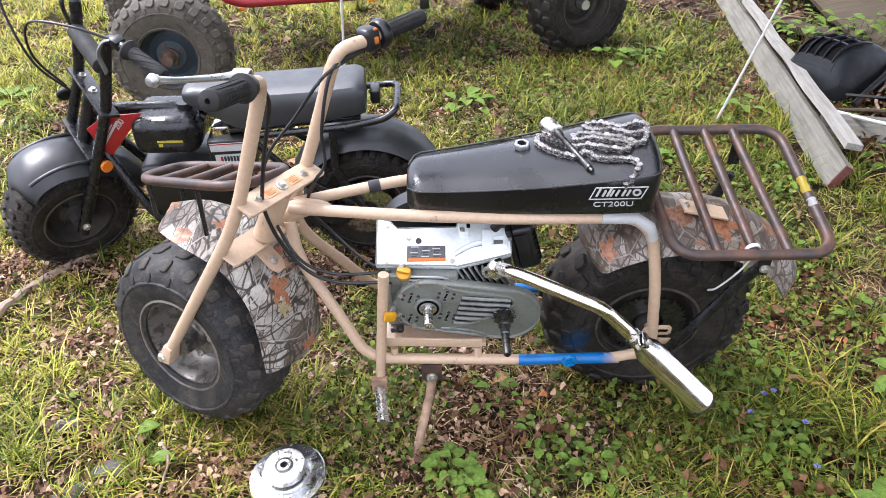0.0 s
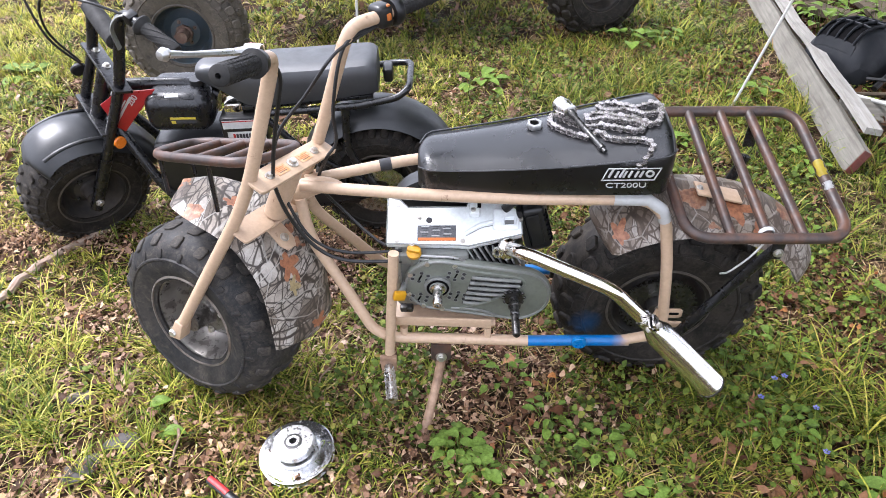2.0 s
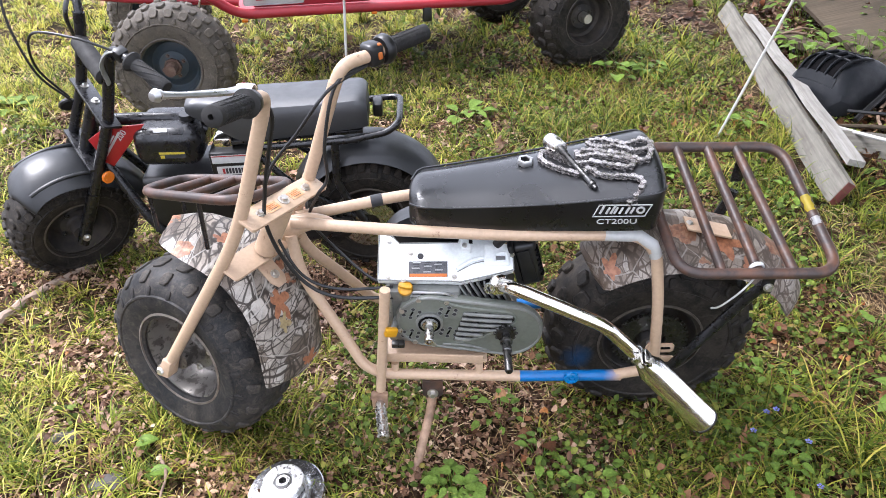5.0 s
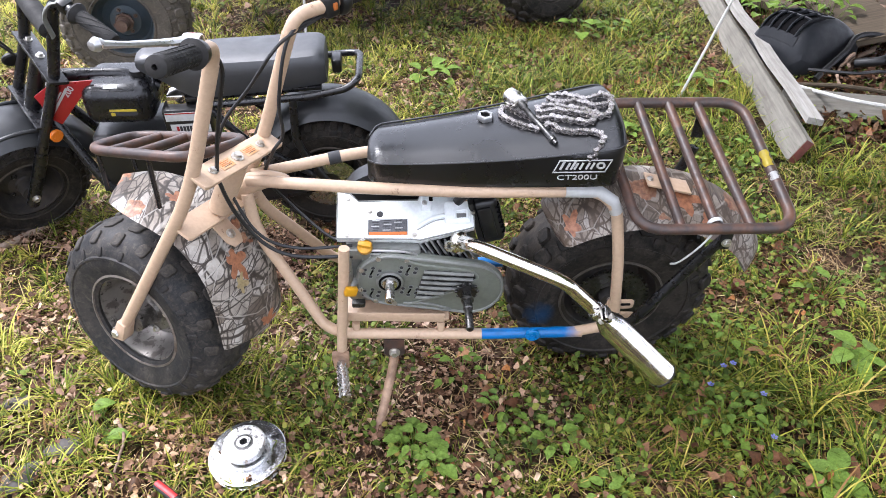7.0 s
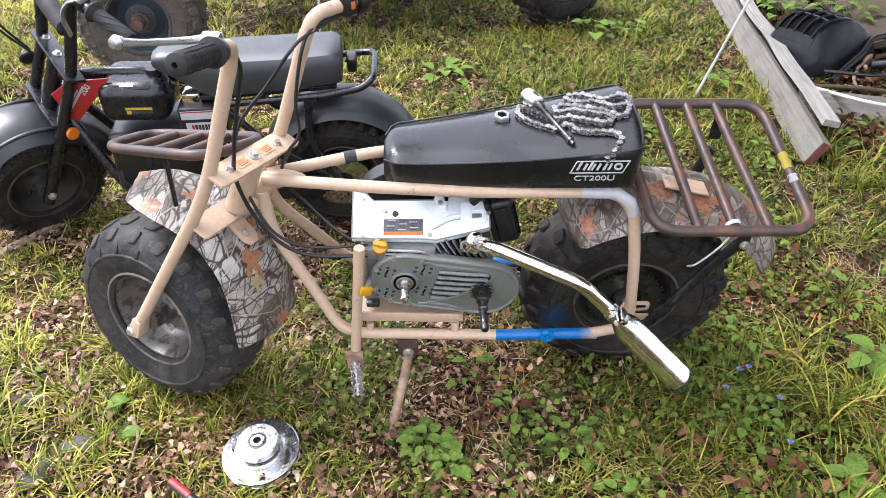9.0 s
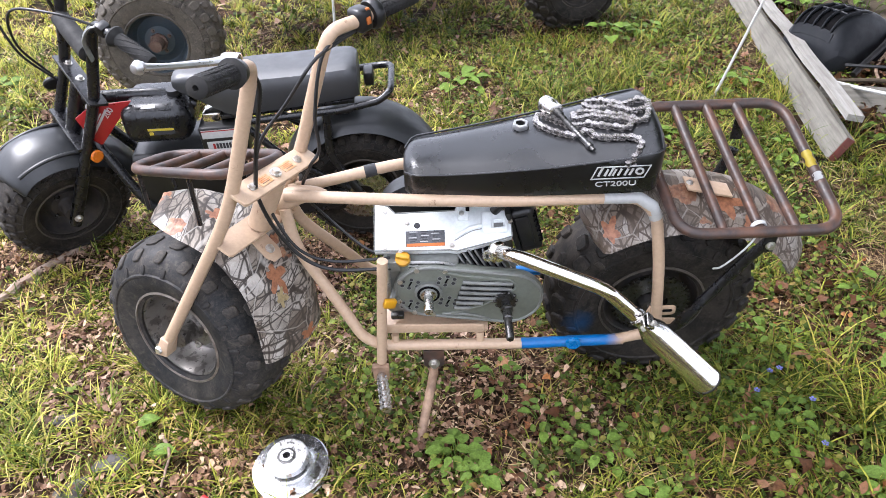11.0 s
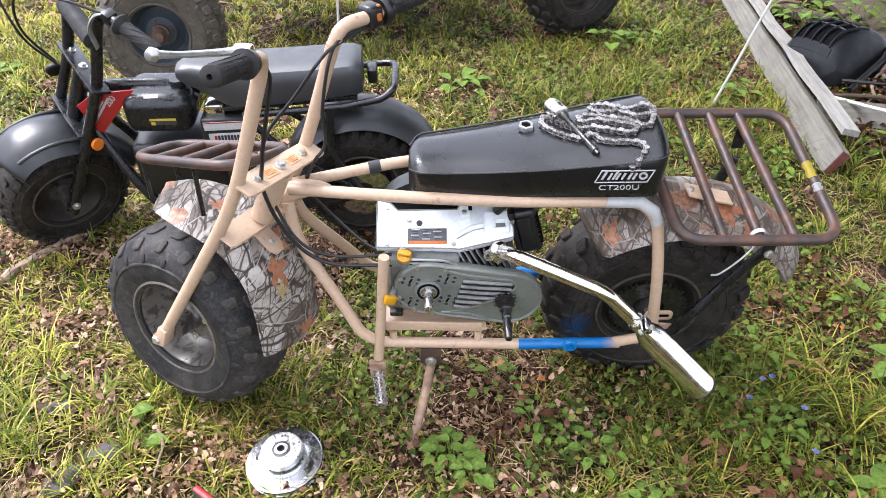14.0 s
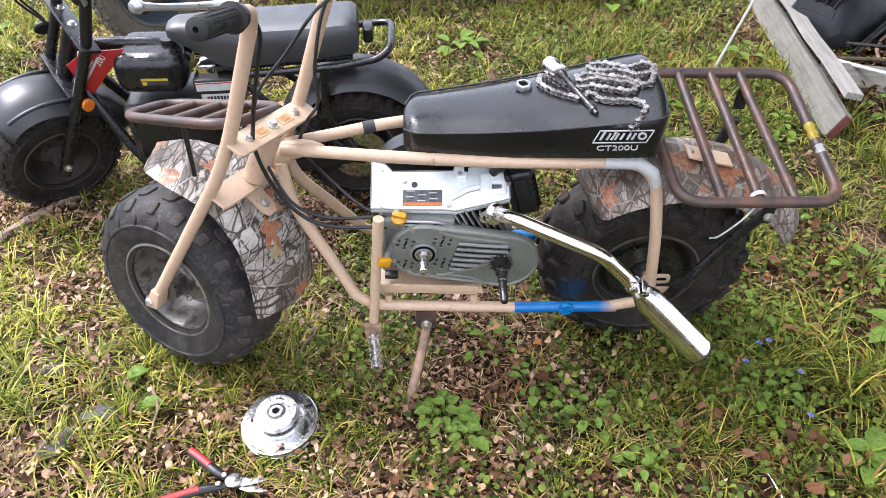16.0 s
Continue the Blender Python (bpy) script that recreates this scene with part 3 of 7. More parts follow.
def grass(name, count, y0, y1, seed, length, width, label, mat=None, lying=False, sunny=False, wide=0.0, stand=None):
    """Blades in loose tufts; lying ones are old straw pressed flat."""
    per = 20
    hold = (lambda a, c: 0.25 + 0.75 * litter_patch(a, c)) if lying else (lambda a, c: (1 - 0.84 * litter_patch(a, c)) * (0.3 + 0.7 * value_noise(a, c, 6, 21)))
    pile = lambda a, c: 1.0 - ((a > 2.32 + 0.16 * (c - 1.2)) & (c > 1.15) & (c < 4.2))
    # sunny blades gather on the left, where pale colour stands in for light
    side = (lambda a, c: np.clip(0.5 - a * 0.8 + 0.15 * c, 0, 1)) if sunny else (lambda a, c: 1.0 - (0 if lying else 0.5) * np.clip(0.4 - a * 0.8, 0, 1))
    if stand:
        side = stand
    cx, cy, rng = scatter(count // per, y0, y1, seed, lambda a, c: hold(a, c) * pile(a, c) * side(a, c), wide)
    k = len(cx)
    size = rng.uniform(0.5, 1.5, k)
    idx = np.repeat(np.arange(k), per)
    n = len(idx)
    ang = rng.uniform(0, 2 * np.pi, n)
    off = np.abs(rng.normal(0, 0.020, n)) * (3.0 if lying else 1.0)
    x, y = cx[idx] + off * np.cos(ang), cy[idx] + off * np.sin(ang)
    ln = length * size[idx] * (value_noise(x, y, 1.7, 25) * 0.9 + 0.5) * rng.uniform(0.5, 1.3, n)
    ang = ang + rng.normal(0, 0.9, n)
    lean = rng.uniform(1.25, 1.6, n) if lying else rng.uniform(0.05, 0.7, n) + off * 12
    bend = rng.uniform(-0.1, 0.25, n) if lying else rng.uniform(0.5, 2.3, n)
    wd = width * rng.uniform(0.55, 1.3, n)
    d = np.stack([np.cos(ang), np.sin(ang), 0 * ang], -1)
    s = np.stack([-np.sin(ang), np.cos(ang), 0 * ang], -1)
    p = np.stack([x, y, soil_height(x, y) + (rng.uniform(0.004, 0.02, n) if lying else -0.004)], -1)
    rows, m = [], 5
    for i in range(m):
        a = lean + bend * i / (m - 1)
        w = wd * (1.0, 0.96, 0.8, 0.5, 0.05)[i]
        rows.append(np.stack([p - s * w[:, None] / 2, p + s * w[:, None] / 2], 1))
        p = p + (d * np.sin(a)[:, None] + np.array([0, 0, 1]) * np.cos(a)[:, None]) * (ln / (m - 1))[:, None]
        p[:, 2] = np.maximum(p[:, 2], soil_height(p[:, 0], p[:, 1]) + 0.003)
    return quad_strips(name, np.stack(rows, 1), mat or GRASS, label, "grass")


grass("grass", 60000, -0.75, 0.7, 1, 0.070, 0.0040, "long yellow-green grass blades around the parked bikes")
grass("grass", 92000, 0.7, 2.6, 2, 0.088, 0.0050, "patchy yellow-green lawn grass behind the parked bikes")
grass("grass", 80000, 2.6, 7.0, 3, 0.11, 0.007, "taller green grass further back in the yard")
grass("grass", 40000, -0.75, 0.9, 6, 0.062, 0.0042, "yellower grass, made paler in colour to read as sunlit on the left", GRASS_SUNLIT, sunny=True)
grass("grass", 125000, 0.9, 5.0, 7, 0.080, 0.0052, "yellower grass, made paler in colour to read as sunlit on the left", GRASS_SUNLIT, sunny=True)
grass("grass", 56000, -0.75, 0.9, 8, 0.045, 0.0026, "short fine grass between the longer tufts")
grass("grass", 70000, 0.9, 3.2, 9, 0.055, 0.0034, "short fine grass between the longer tufts")
grass("grass", 120000, -4.5, 8.0, 10, 0.12, 0.019, "rough uncut grass all round the yard", wide=5.0)
grass("grass", 45000, -8.0, 13.0, 11, 0.16, 0.034, "rough uncut grass at the far edges of the yard", wide=10.0)
grass("grass", 30000, -0.5, 1.3, 12, 0.15, 0.0048, "tall fresh green grass beside the rear rack", stand=lambda a, c: np.clip((a - 1.50 - 0.12 * c) * 5, 0, 1) * np.clip((2.6 - a) * 4, 0, 1) * (np.abs(a - 2.14 - 0.16 * (c - 1.05)) > 0.08))
grass("dry_straw", 26000, -0.75, 0.9, 4, 0.07, 0.0026, "dry brown straw lying over the soil", STRAW, True)
grass("dry_straw", 34000, 0.9, 4.0, 5, 0.08, 0.0034, "dry brown straw lying over the soil", STRAW, True)


def leaves(name, x, y, rng, size, mat, label, category, lift=(0.01, 0.05), tilt=0.6, cup=0.25, ragged=0.0):
    """Small broad leaves, each five cross-sections long."""
    n = len(x)
    ang = rng.uniform(0, 2 * np.pi, n)
    tl = rng.normal(0.1, tilt, n)
    ln = size * (rng.uniform(0.5, 1.35, n) if not ragged else np.minimum(1.5, np.exp(rng.normal(-0.25, 0.45, n))))
    wd = ln * rng.uniform(0.65 - 0.3 * ragged, 0.95, n)
    cup = cup * (rng.uniform(-1, 1, n) if ragged else np.ones(n))
    roll = rng.normal(0, tilt * 0.7, n)
    d = np.stack([np.cos(ang) * np.cos(tl), np.sin(ang) * np.cos(tl), np.sin(tl)], -1)
    s = np.stack([-np.sin(ang) * np.cos(roll), np.cos(ang) * np.cos(roll), np.sin(roll)], -1)
    up = np.cross(d, s)
    p = np.stack([x, y, soil_height(x, y) + rng.uniform(*lift, n)], -1)
    rows = []
    for u, w in ((0.0, 0.12), (0.18, 0.72), (0.48, 1.0), (0.78, 0.66), (1.0, 0.05)):
        c = p + d * (ln * u)[:, None] - up * (cup * 1.6 * ln * (u - 0.4) ** 2)[:, None]
        e = s * (wd * w / 2 * (1 + ragged * rng.uniform(-0.7, 0.5, n)))[:, None]
        c = c + s * (wd * ragged * 0.22 * rng.uniform(-1, 1, n))[:, None]
        rise = up * (cup * 0.5 * wd * w * 0.5)[:, None]
        rows.append(np.stack([c - e + rise, c + e + rise], 1))
    return quad_strips(name, np.stack(rows, 1), mat, label, category)


def weeds():
    for k, (cnt, y0, y1, size, sd) in enumerate(((30000, -0.75, 0.8, 0.0165, 31), (38000, 0.8, 3.0, 0.021, 32), (20000, 3.0, 7.0, 0.036, 33))):
        x, y, rng = scatter(cnt, y0, y1, sd, lambda a, b: np.clip((value_noise(a, b, 2.8, 41) * 0.6 + value_noise(a, b, 8, 42) * 0.4 - 0.47 + 0.17 * np.clip(a - 0.6, 0, 0.6) + 0.34 * np.clip(a - 0.6, -0.6, 0)) * 7, 0, 1) * (np.abs(a - 2.12 - 0.16 * (b - 1.05)) > 0.09))
        leaves("ground_weeds", x, y, rng, size, WEED, "low creeping green weeds with small round leaves", "weeds", lift=(0.008, 0.05))
    for cnt, y0, y1, size, sd in ((70000, -0.75, 0.8, 0.0155, 51), (60000, 0.8, 3.0, 0.024, 52), (10000, 3.0, 7.0, 0.05, 53)):
        x, y, rng = scatter(cnt, y0, y1, sd, lambda a, b: (0.22 + 0.78 * litter_patch(a, b)) * (np.abs(a - 2.17 - 0.16 * (b - 1.05)) > 0.10))
        # right-hand litter swaps to the darker leaf, putting that side's shade into colour
        dry = x + rng.normal(0, 0.35, len(x)) < 0.9
        leaves("leaf_litter", x[dry], y[dry], rng, size, DEAD, "dry brown and tan fallen leaves among the grass", "leaves", lift=(0.004, 0.034), tilt=0.45, cup=0.9, ragged=0.8)
        leaves("leaf_litter", x[~dry], y[~dry], rng, size, DARK_SHADED, "dark brown fallen leaves among the weeds, darkened to stand for shade", "leaves", lift=(0.002, 0.022), tilt=0.45, cup=0.9, ragged=0.8)


weeds()


def loose_bits():
    """Larger curled leaves and bark flakes scattered over the litter."""
    for cnt, y0, y1, size, sd in ((4200, -0.75, 0.8, 0.027, 71), (4200, 0.8, 3.0, 0.038, 72)):
        x, y, rng = scatter(cnt, y0, y1, sd, lambda a, b: litter_patch(a, b) * 0.55 * (np.abs(a - 2.17 - 0.16 * (b - 1.05)) > 0.12))
        dry = x + rng.normal(0, 0.3, len(x)) < 0.75
        leaves("leaf_litter", x[dry], y[dry], rng, size, DEAD, "larger curled tan leaves on top of the litter", "leaves", lift=(0.012, 0.036), tilt=0.35, cup=1.2, ragged=0.9)
        leaves("leaf_litter", x[~dry], y[~dry], rng, size, BARKY, "curled red-brown leaves and bark flakes on the litter", "leaves", lift=(0.010, 0.030), tilt=0.35, cup=1.2, ragged=0.9)
    x, y, rng = scatter(9000, -0.75, 2.2, 73, lambda a, b: np.clip((a - 0.95) * 1.6, 0, 1) * np.clip((value_noise(a, b, 7, 74) - 0.52) * 6, 0, 1) * (np.abs(a - 2.17 - 0.16 * (b - 1.05)) > 0.12))
    leaves("leaf_litter", x, y, rng, 0.034, BARKY, "small drifts of red-brown leaves between the weeds", "leaves", lift=(0.018, 0.048), tilt=0.45, cup=1.2, ragged=0.8)


loose_bits()


# ---- wheels ----
def tyre_profile(R, W, rim):
    """Half-round balloon section from one bead to the other, as (radius, along)."""
    pts = []
    for i in range(17):
        a = math.pi * (i / 16) - math.pi / 2
        w = math.copysign(abs(math.sin(a)) ** 0.72, math.sin(a)) * W / 2
        r = rim + (R - rim) * (abs(math.cos(a)) ** 0.55)
        if i in (0, 16):
            w *= 0.80
        pts.append((r, w))
    return pts


def surface_point(R, W, rim, across, angle, lift=0.0):
    """A place on the tyre's crown or shoulder; across runs from -1 to 1."""
    a = across * math.pi / 2
    w = math.copysign(abs(math.sin(a)) ** 0.72, math.sin(a)) * W / 2
    r = rim + (R - rim) * (abs(math.cos(a)) ** 0.55)
    r += lift * math.cos(a)
    w += lift * math.sin(a)
    return Vector((r * math.cos(angle), w, r * math.sin(angle)))


def lug(bm, R, W, rim, corners, lift):
    """A raised rubber block with cut corners and rounded shoulders between (across, angle) corners."""
    cut = []
    for i in range(4):
        (a0_, g0), (a1_, g1), (a2_, g2) = corners[i - 1], corners[i], corners[(i + 1) % 4]
        cut += [(a1_ + (a0_ - a1_) * 0.2, g1 + (g0 - g1) * 0.2), (a1_ + (a2_ - a1_) * 0.2, g1 + (g2 - g1) * 0.2)]
    ca, cg = sum(a for a, g in corners) / 4, sum(g for a, g in corners) / 4
    rings = [[bm.verts.new(surface_point(R, W, rim, ca + (a - ca) * k, cg + (g - cg) * k, up)) for a, g in cut] for k, up in ((1.06, -0.004), (0.95, lift * 0.72), (0.80, lift))]
    bm.faces.new(rings[-1])
    for lo, hi in zip(rings, rings[1:]):
        for i in range(8):
            bm.faces.new((lo[i], lo[(i + 1) % 8], hi[(i + 1) % 8], hi[i]))


def lug_bmeshes(R, W, rim, count, lift, style):
    """The different tread blocks of one step round the tyre."""
    st = 2 * math.pi / count
    out = []

    def put(corners, up):
        b = bmesh.new()
        lug(b, R, W, rim, corners, up)
        bmesh.ops.recalc_face_normals(b, faces=b.faces)
        out.append(b)

    for side in (-1, 1):
        h = st / 2 if side > 0 else 0
        if style == "knobby":
            put([(side * 0.06, h), (side * 0.30, h + st * 0.12), (side * 0.30, h + st * 0.58), (side * 0.06, h + st * 0.46)], lift)
            put([(side * 0.35, h + st * 0.40), (side * 0.63, h + st * 0.42), (side * 0.63, h + st * 1.06), (side * 0.35, h + st * 0.98)], lift * 0.9)
            put([(side * 0.62, h + st * 0.08), (side * 0.78, h + st * 0.10), (side * 0.78, h + st * 0.36), (side * 0.62, h + st * 0.40)], lift * 0.4)
        elif style == "chevron":
            put([(side * 0.02, h), (side * 0.42, h + st * 0.4), (side * 0.42, h + st * 0.75), (side * 0.02, h + st * 0.35)], lift)
            put([(side * 0.42, h + st * 0.4), (side * 0.74, h + st * 0.3), (side * 0.74, h + st * 0.66), (side * 0.42, h + st * 0.75)], lift)
        else:
            put([(side * 0.03, h), (side * 0.22, h + st * 0.1), (side * 0.22, h + st * 0.55), (side * 0.03, h + st * 0.45)], lift)
            put([(side * 0.30, h + st * 0.35), (side * 0.56, h + st * 0.4), (side * 0.56, h + st * 0.78), (side * 0.30, h + st * 0.7)], lift)
            put([(side * 0.62, h + st * 0.1), (side * 0.78, h + st * 0.14), (side * 0.78, h + st * 0.34), (side * 0.62, h + st * 0.30)], lift * 0.6)
    return out


def wheel(parent, m, D, W, rim_d, count, lift, style, rubber_mat, rim_mat, hub_mat, hub_len=0.12, label=""):
    """A wheel part with tyre, rim and hub below it; its axle is the local y axis."""
    R, rim = D / 2, rim_d / 2
    w = part("wheel", shaped(lathe([(0, -hub_len / 2), (0.026, -hub_len / 2), (0.030, -hub_len / 4), (0.030, hub_len / 4), (0.026, hub_len / 2), (0, hub_len / 2)], 24), m), hub_mat, parent, label)
    prof = tyre_profile(R - lift, W, rim)
    inner = [(rim + 0.004, W * 0.30), (rim + 0.004, -W * 0.30)]
    part("tyre", shaped(lathe(prof + inner, 64, closed=True), m), rubber_mat, w)
    for b in lug_bmeshes(R - lift, W, rim, count, lift, style):
        if rubber_mat == TYRE_SPRAYED:
            for i in range(count):
                c = b.copy()
                part("lug", shaped(c, m @ Matrix.Rotation(i * 2 * math.pi / count, 4, 'Y')), rubber_mat, w)
            continue
        first = part("lug", b, rubber_mat, w)
        first.matrix_local = m
        for i in range(1, count):
            ob = new("lug", first.data)
            ob.parent = w
            ob.matrix_local = m @ Matrix.Rotation(i * 2 * math.pi / count, 4, 'Y')
    for across in (-0.80, 0.80):
        q = surface_point(R - lift, W, rim, across, 0.0, 0.0)
        part("sidewall_ridge", shaped(lathe([(q.x - 0.004, q.y), (q.x - 0.001, q.y * 1.035), (q.x + 0.003, q.y * 1.03), (q.x + 0.006, q.y * 0.97)], 64, closed=True), m), rubber_mat, w)
    h = W * 0.40
    pr = [(rim + 0.010, -h - 0.006), (rim + 0.012, -h + 0.004), (rim - 0.002, -h + 0.008), (rim - 0.010, -h + 0.030), (rim - 0.016, -0.02),
          (rim - 0.030, -0.006), (rim * 0.62, -0.012), (rim * 0.5, -0.030), (0.034, -0.034), (0.028, -0.044), (0.0, -0.044)]
    back = [(0.0, -0.036), (0.03, -0.028), (rim * 0.5, -0.022), (rim * 0.62, -0.004), (rim - 0.022, 0.01), (rim - 0.012, h - 0.02), (rim - 0.002, h - 0.008), (rim + 0.012, h - 0.004), (rim + 0.010, h + 0.006)]
    part("rim", shaped(lathe(pr + back, 56), m), rim_mat, w)
    part("rim_edge", shaped(lathe([(rim + 0.0085, -h - 0.0075), (rim + 0.0135, -h - 0.006), (rim + 0.0135, -h + 0.003), (rim + 0.0085, -h + 0.003)], 56, closed=True), m), RIM_EDGE if rim_mat == GREY_RIM else DULL_EDGE, w, "bare metal rim edge")
    for i in range(4):
        a = i * math.pi / 2 + 0.4
        p = m @ Vector((0.052 * math.cos(a), -0.033, 0.052 * math.sin(a)))
        hex_bolt("lug_nut", p, m.to_3x3() @ Vector((0, -1, 0)), 0.010, w, {TEAL_RIM: RUSTY_HUB, BLACK_RIM: DARK_STEEL}.get(rim_mat, ZINC))
    return w


# ---- tan mini bike ----
LEAN = pose(0, 0, 0, 8, 0, 0)
bike = thing("mini_bike", LEAN, "tan mini bike with camouflage fenders and rusty racks on its kickstand", "mini bike")
AXLE = Vector((0.0553, 0, 0.2371))
STEER_AXIS = Vector((0.3606, 0, 0.9327))
STEER = Matrix.Translation(AXLE) @ Matrix.Rotation(radians(-30.3), 4, STEER_AXIS)
RT = 0.0126


def tube(name, pts, r, mat, parent, rad=0.04, label="", n=14, m=None):
    bm = sweep(fillet(pts, rad), r, n)
    if m:
        shaped(bm, m)
    return part(name, bm, mat, parent, label)


# front end, turned to the right about the steering axis
wheel(bike, STEER @ pose(0.022, 0, 0.016, 0, 12, 0), 0.47, 0.20, 0.225, 19, 0.005, "worn", TYRE, GREY_RIM, GREY_RIM, 0.17, "front wheel with a worn dirty balloon tyre and grey steel rim")
axle = part("front_axle", shaped(sweep([(0, -0.125, 0), (0, 0.125, 0)], 0.008, 12), STEER), ZINC, bike)
hex_bolt("axle_nut", STEER @ Vector((0, -0.116, 0)), STEER.to_3x3() @ Vector((0, -1, 0)), 0.015, axle)
hex_bolt("axle_nut", STEER @ Vector((0, 0.116, 0)), STEER.to_3x3() @ Vector((0, 1, 0)), 0.015, axle)
for s in (-1, 1):
    leg = tube("fork_leg", [(0.004, s * 0.105, 0.0), (0.272, s * 0.105, 0.432), (0.362, s * 0.107, 0.70)], 0.0134, TAN, bike, 0.10, "tan fork tube with worn paint", 16, STEER)
    part("dropout", shaped(slab([(-0.02, -0.02), (0.018, -0.018), (0.034, 0.03), (0.012, 0.04)], 0.034, pose(0, s * 0.105, 0), 0.004), STEER), TAN, leg)
    tube("handlebar", [(0.355, s * 0.107, 0.68), (0.375, s * 0.112, 0.735), (0.398, s * 0.18, 0.742), (0.404, s * 0.205, 0.747)], 0.0130, TAN, bike, 0.045, "", 14, STEER)

out_l = Vector((0.040, -0.116, 0.021)).normalized()
a0 = Vector((0.396, -0.178, 0.743))
a1 = Vector((0.434, -0.296, 0.763))


def grip(p, q, label):
    """A rubber grip with a flange, raised ribs and a domed end."""
    d = (q - p)
    ln = d.length
    m = STEER @ axis_frame(p, d)
    bm = lathe([(0.013, 0), (0.0235, 0.0), (0.0245, 0.005), (0.0165, 0.009), (0.0160, ln * 0.5), (0.0170, ln - 0.012), (0.0165, ln - 0.003), (0.012, ln), (0.0045, ln + 0.001), (0.0042, ln - 0.012), (0, ln - 0.012)], 28, m)
    g = part("grip", bm, RUBBER_GRIP, bike, label)
    rb = bmesh.new()
    for i in range(9):
        for j in range(10):
            a = j * 2 * math.pi / 10
            c = Vector((math.cos(a) * 0.0166, 0.018 + i * (ln - 0.036) / 8, math.sin(a) * 0.0166))
            rb = block(0.0018, (ln - 0.036) / 8 * 0.80, 0.0072, m @ Matrix.Translation(c) @ Matrix.Rotation(-a, 4, 'Y'), 0.0008, 1, rb)
    part("grip_ribs", rb, RUBBER_GRIP, g)
    return g


grip(a0, a1, "black ribbed rubber hand grip")
grip(Vector((0.405, 0.222, 0.748)), Vector((0.440, 0.325, 0.766)), "black twist throttle grip")
sw = part("switch_housing", shaped(block(0.042, 0.036, 0.046, axis_frame((0.396, 0.186, 0.743), (0.035, 0.11, 0.018)), 0.010, 3), STEER), BLACK_PLASTIC, bike, "black handlebar switch housing")
for x, y, z in ((0.4110, 0.186, 0.7590), (0.4155, 0.183, 0.7430)):
    part("kill_switch", shaped(block(0.010, 0.010, 0.014, axis_frame((x, y, z), (0.035, 0.11, 0.018)), 0.002), STEER), ORANGE_PRINT, sw, "orange kill switch")
part("throttle_collar", shaped(lathe([(0.016, 0), (0.026, 0.0), (0.030, 0.006), (0.030, 0.016), (0.026, 0.022), (0.016, 0.022)], 28, axis_frame((0.402, 0.206, 0.746), (0.035, 0.11, 0.018))), STEER), BLACK_PLASTIC, sw)

# brake lever on the near grip
part("lever_clamp", shaped(lathe([(0.0135, -0.020), (0.0195, -0.020), (0.0205, -0.017), (0.0205, -0.004), (0.0195, -0.001), (0.0135, -0.001)], 24, axis_frame(a0, out_l), closed=True), STEER), BLACK_METAL, bike, "black clamp of the brake lever")
perch = part("lever_perch", shaped(block(0.030, 0.026, 0.024, axis_frame((0.372, -0.150, 0.752), out_l), 0.005), STEER), CHROME, bike, "silver brake lever perch")
lev = spline([(0.372, -0.152, 0.754), (0.354, -0.19, 0.756), (0.342, -0.25, 0.766), (0.338, -0.300, 0.778)], 5)
part("brake_lever", shaped(sweep(lev, [0.009, 0.010, 0.010, 0.009, 0.0085, 0.0085, 0.008, 0.008, 0.0075, 0.0075, 0.007, 0.007, 0.0075, 0.008, 0.009, 0.009], 12, flatten=0.7), STEER), ALLOY, perch, "polished silver brake lever")
part("lever_ball", shaped(lathe([(0, -0.011), (0.007, -0.009), (0.011, 0), (0.007, 0.009), (0, 0.011)], 16, Matrix.Translation((0.339, -0.304, 0.779))), STEER), ALLOY, perch)

# top plate and lower plate between the fork tubes
def clamp_plate(name, centre, normal_tilt, length, width, thick, label):
    hl, hw = length / 2, width / 2
    o = [(-hw, -hl), (hw * 0.85, -hl), (hw, -hl + 0.006), (hw, hl - 0.006), (hw * 0.85, hl), (-hw, hl)]
    bm = slab(o, thick, Matrix.Translation(centre) @ Matrix.Rotation(radians(normal_tilt), 4, 'Y') @ Matrix.Rotation(radians(90), 4, 'X'), 0.002)
    return part(name, shaped(bm, STEER), TAN, bike, label)


top_plate = clamp_plate("top_plate", (0.302, 0, 0.471), 21, 0.235, 0.052, 0.008, "tan fork plate with warning stickers")
UPQ = Vector((0.3606, 0, 0.9327))
for yy, sz in ((-0.07, 0.010), (0.0, 0.013), (0.07, 0.010)):
    hex_bolt("bolt", STEER @ (Vector((0.302, yy, 0.471)) + UPQ * 0.004), STEER.to_3x3() @ UPQ, sz, top_plate)
for yy in (-0.036, 0.036):
    c = Vector((0.303, yy, 0.471)) + UPQ * 0.0046
    fr = STEER @ Matrix.Translation(c) @ Matrix.Rotation(radians(21), 4, 'Y')
    st = part("sticker", block(0.022, 0.034, 0.0008, fr, 0.0), FADED_ORANGE, top_plate, "faded orange warning sticker")
    for k in range(4):
        part("text_bar", block(0.0010, 0.026 - 0.006 * (k % 2), 0.0005, fr @ Matrix.Translation((-0.006 + k * 0.0040, 0, 0.0008)), 0.0), ORANGE_PRINT if k < 3 else DARK_PRINT, st)
low_plate = clamp_plate("lower_plate", (0.236, 0, 0.338), 21, 0.222, 0.056, 0.007, "tan lower fork plate")
FT = radians(51)
fn, ft = Vector((math.cos(FT), 0, math.sin(FT))), Vector((-math.sin(FT), 0, math.cos(FT)))
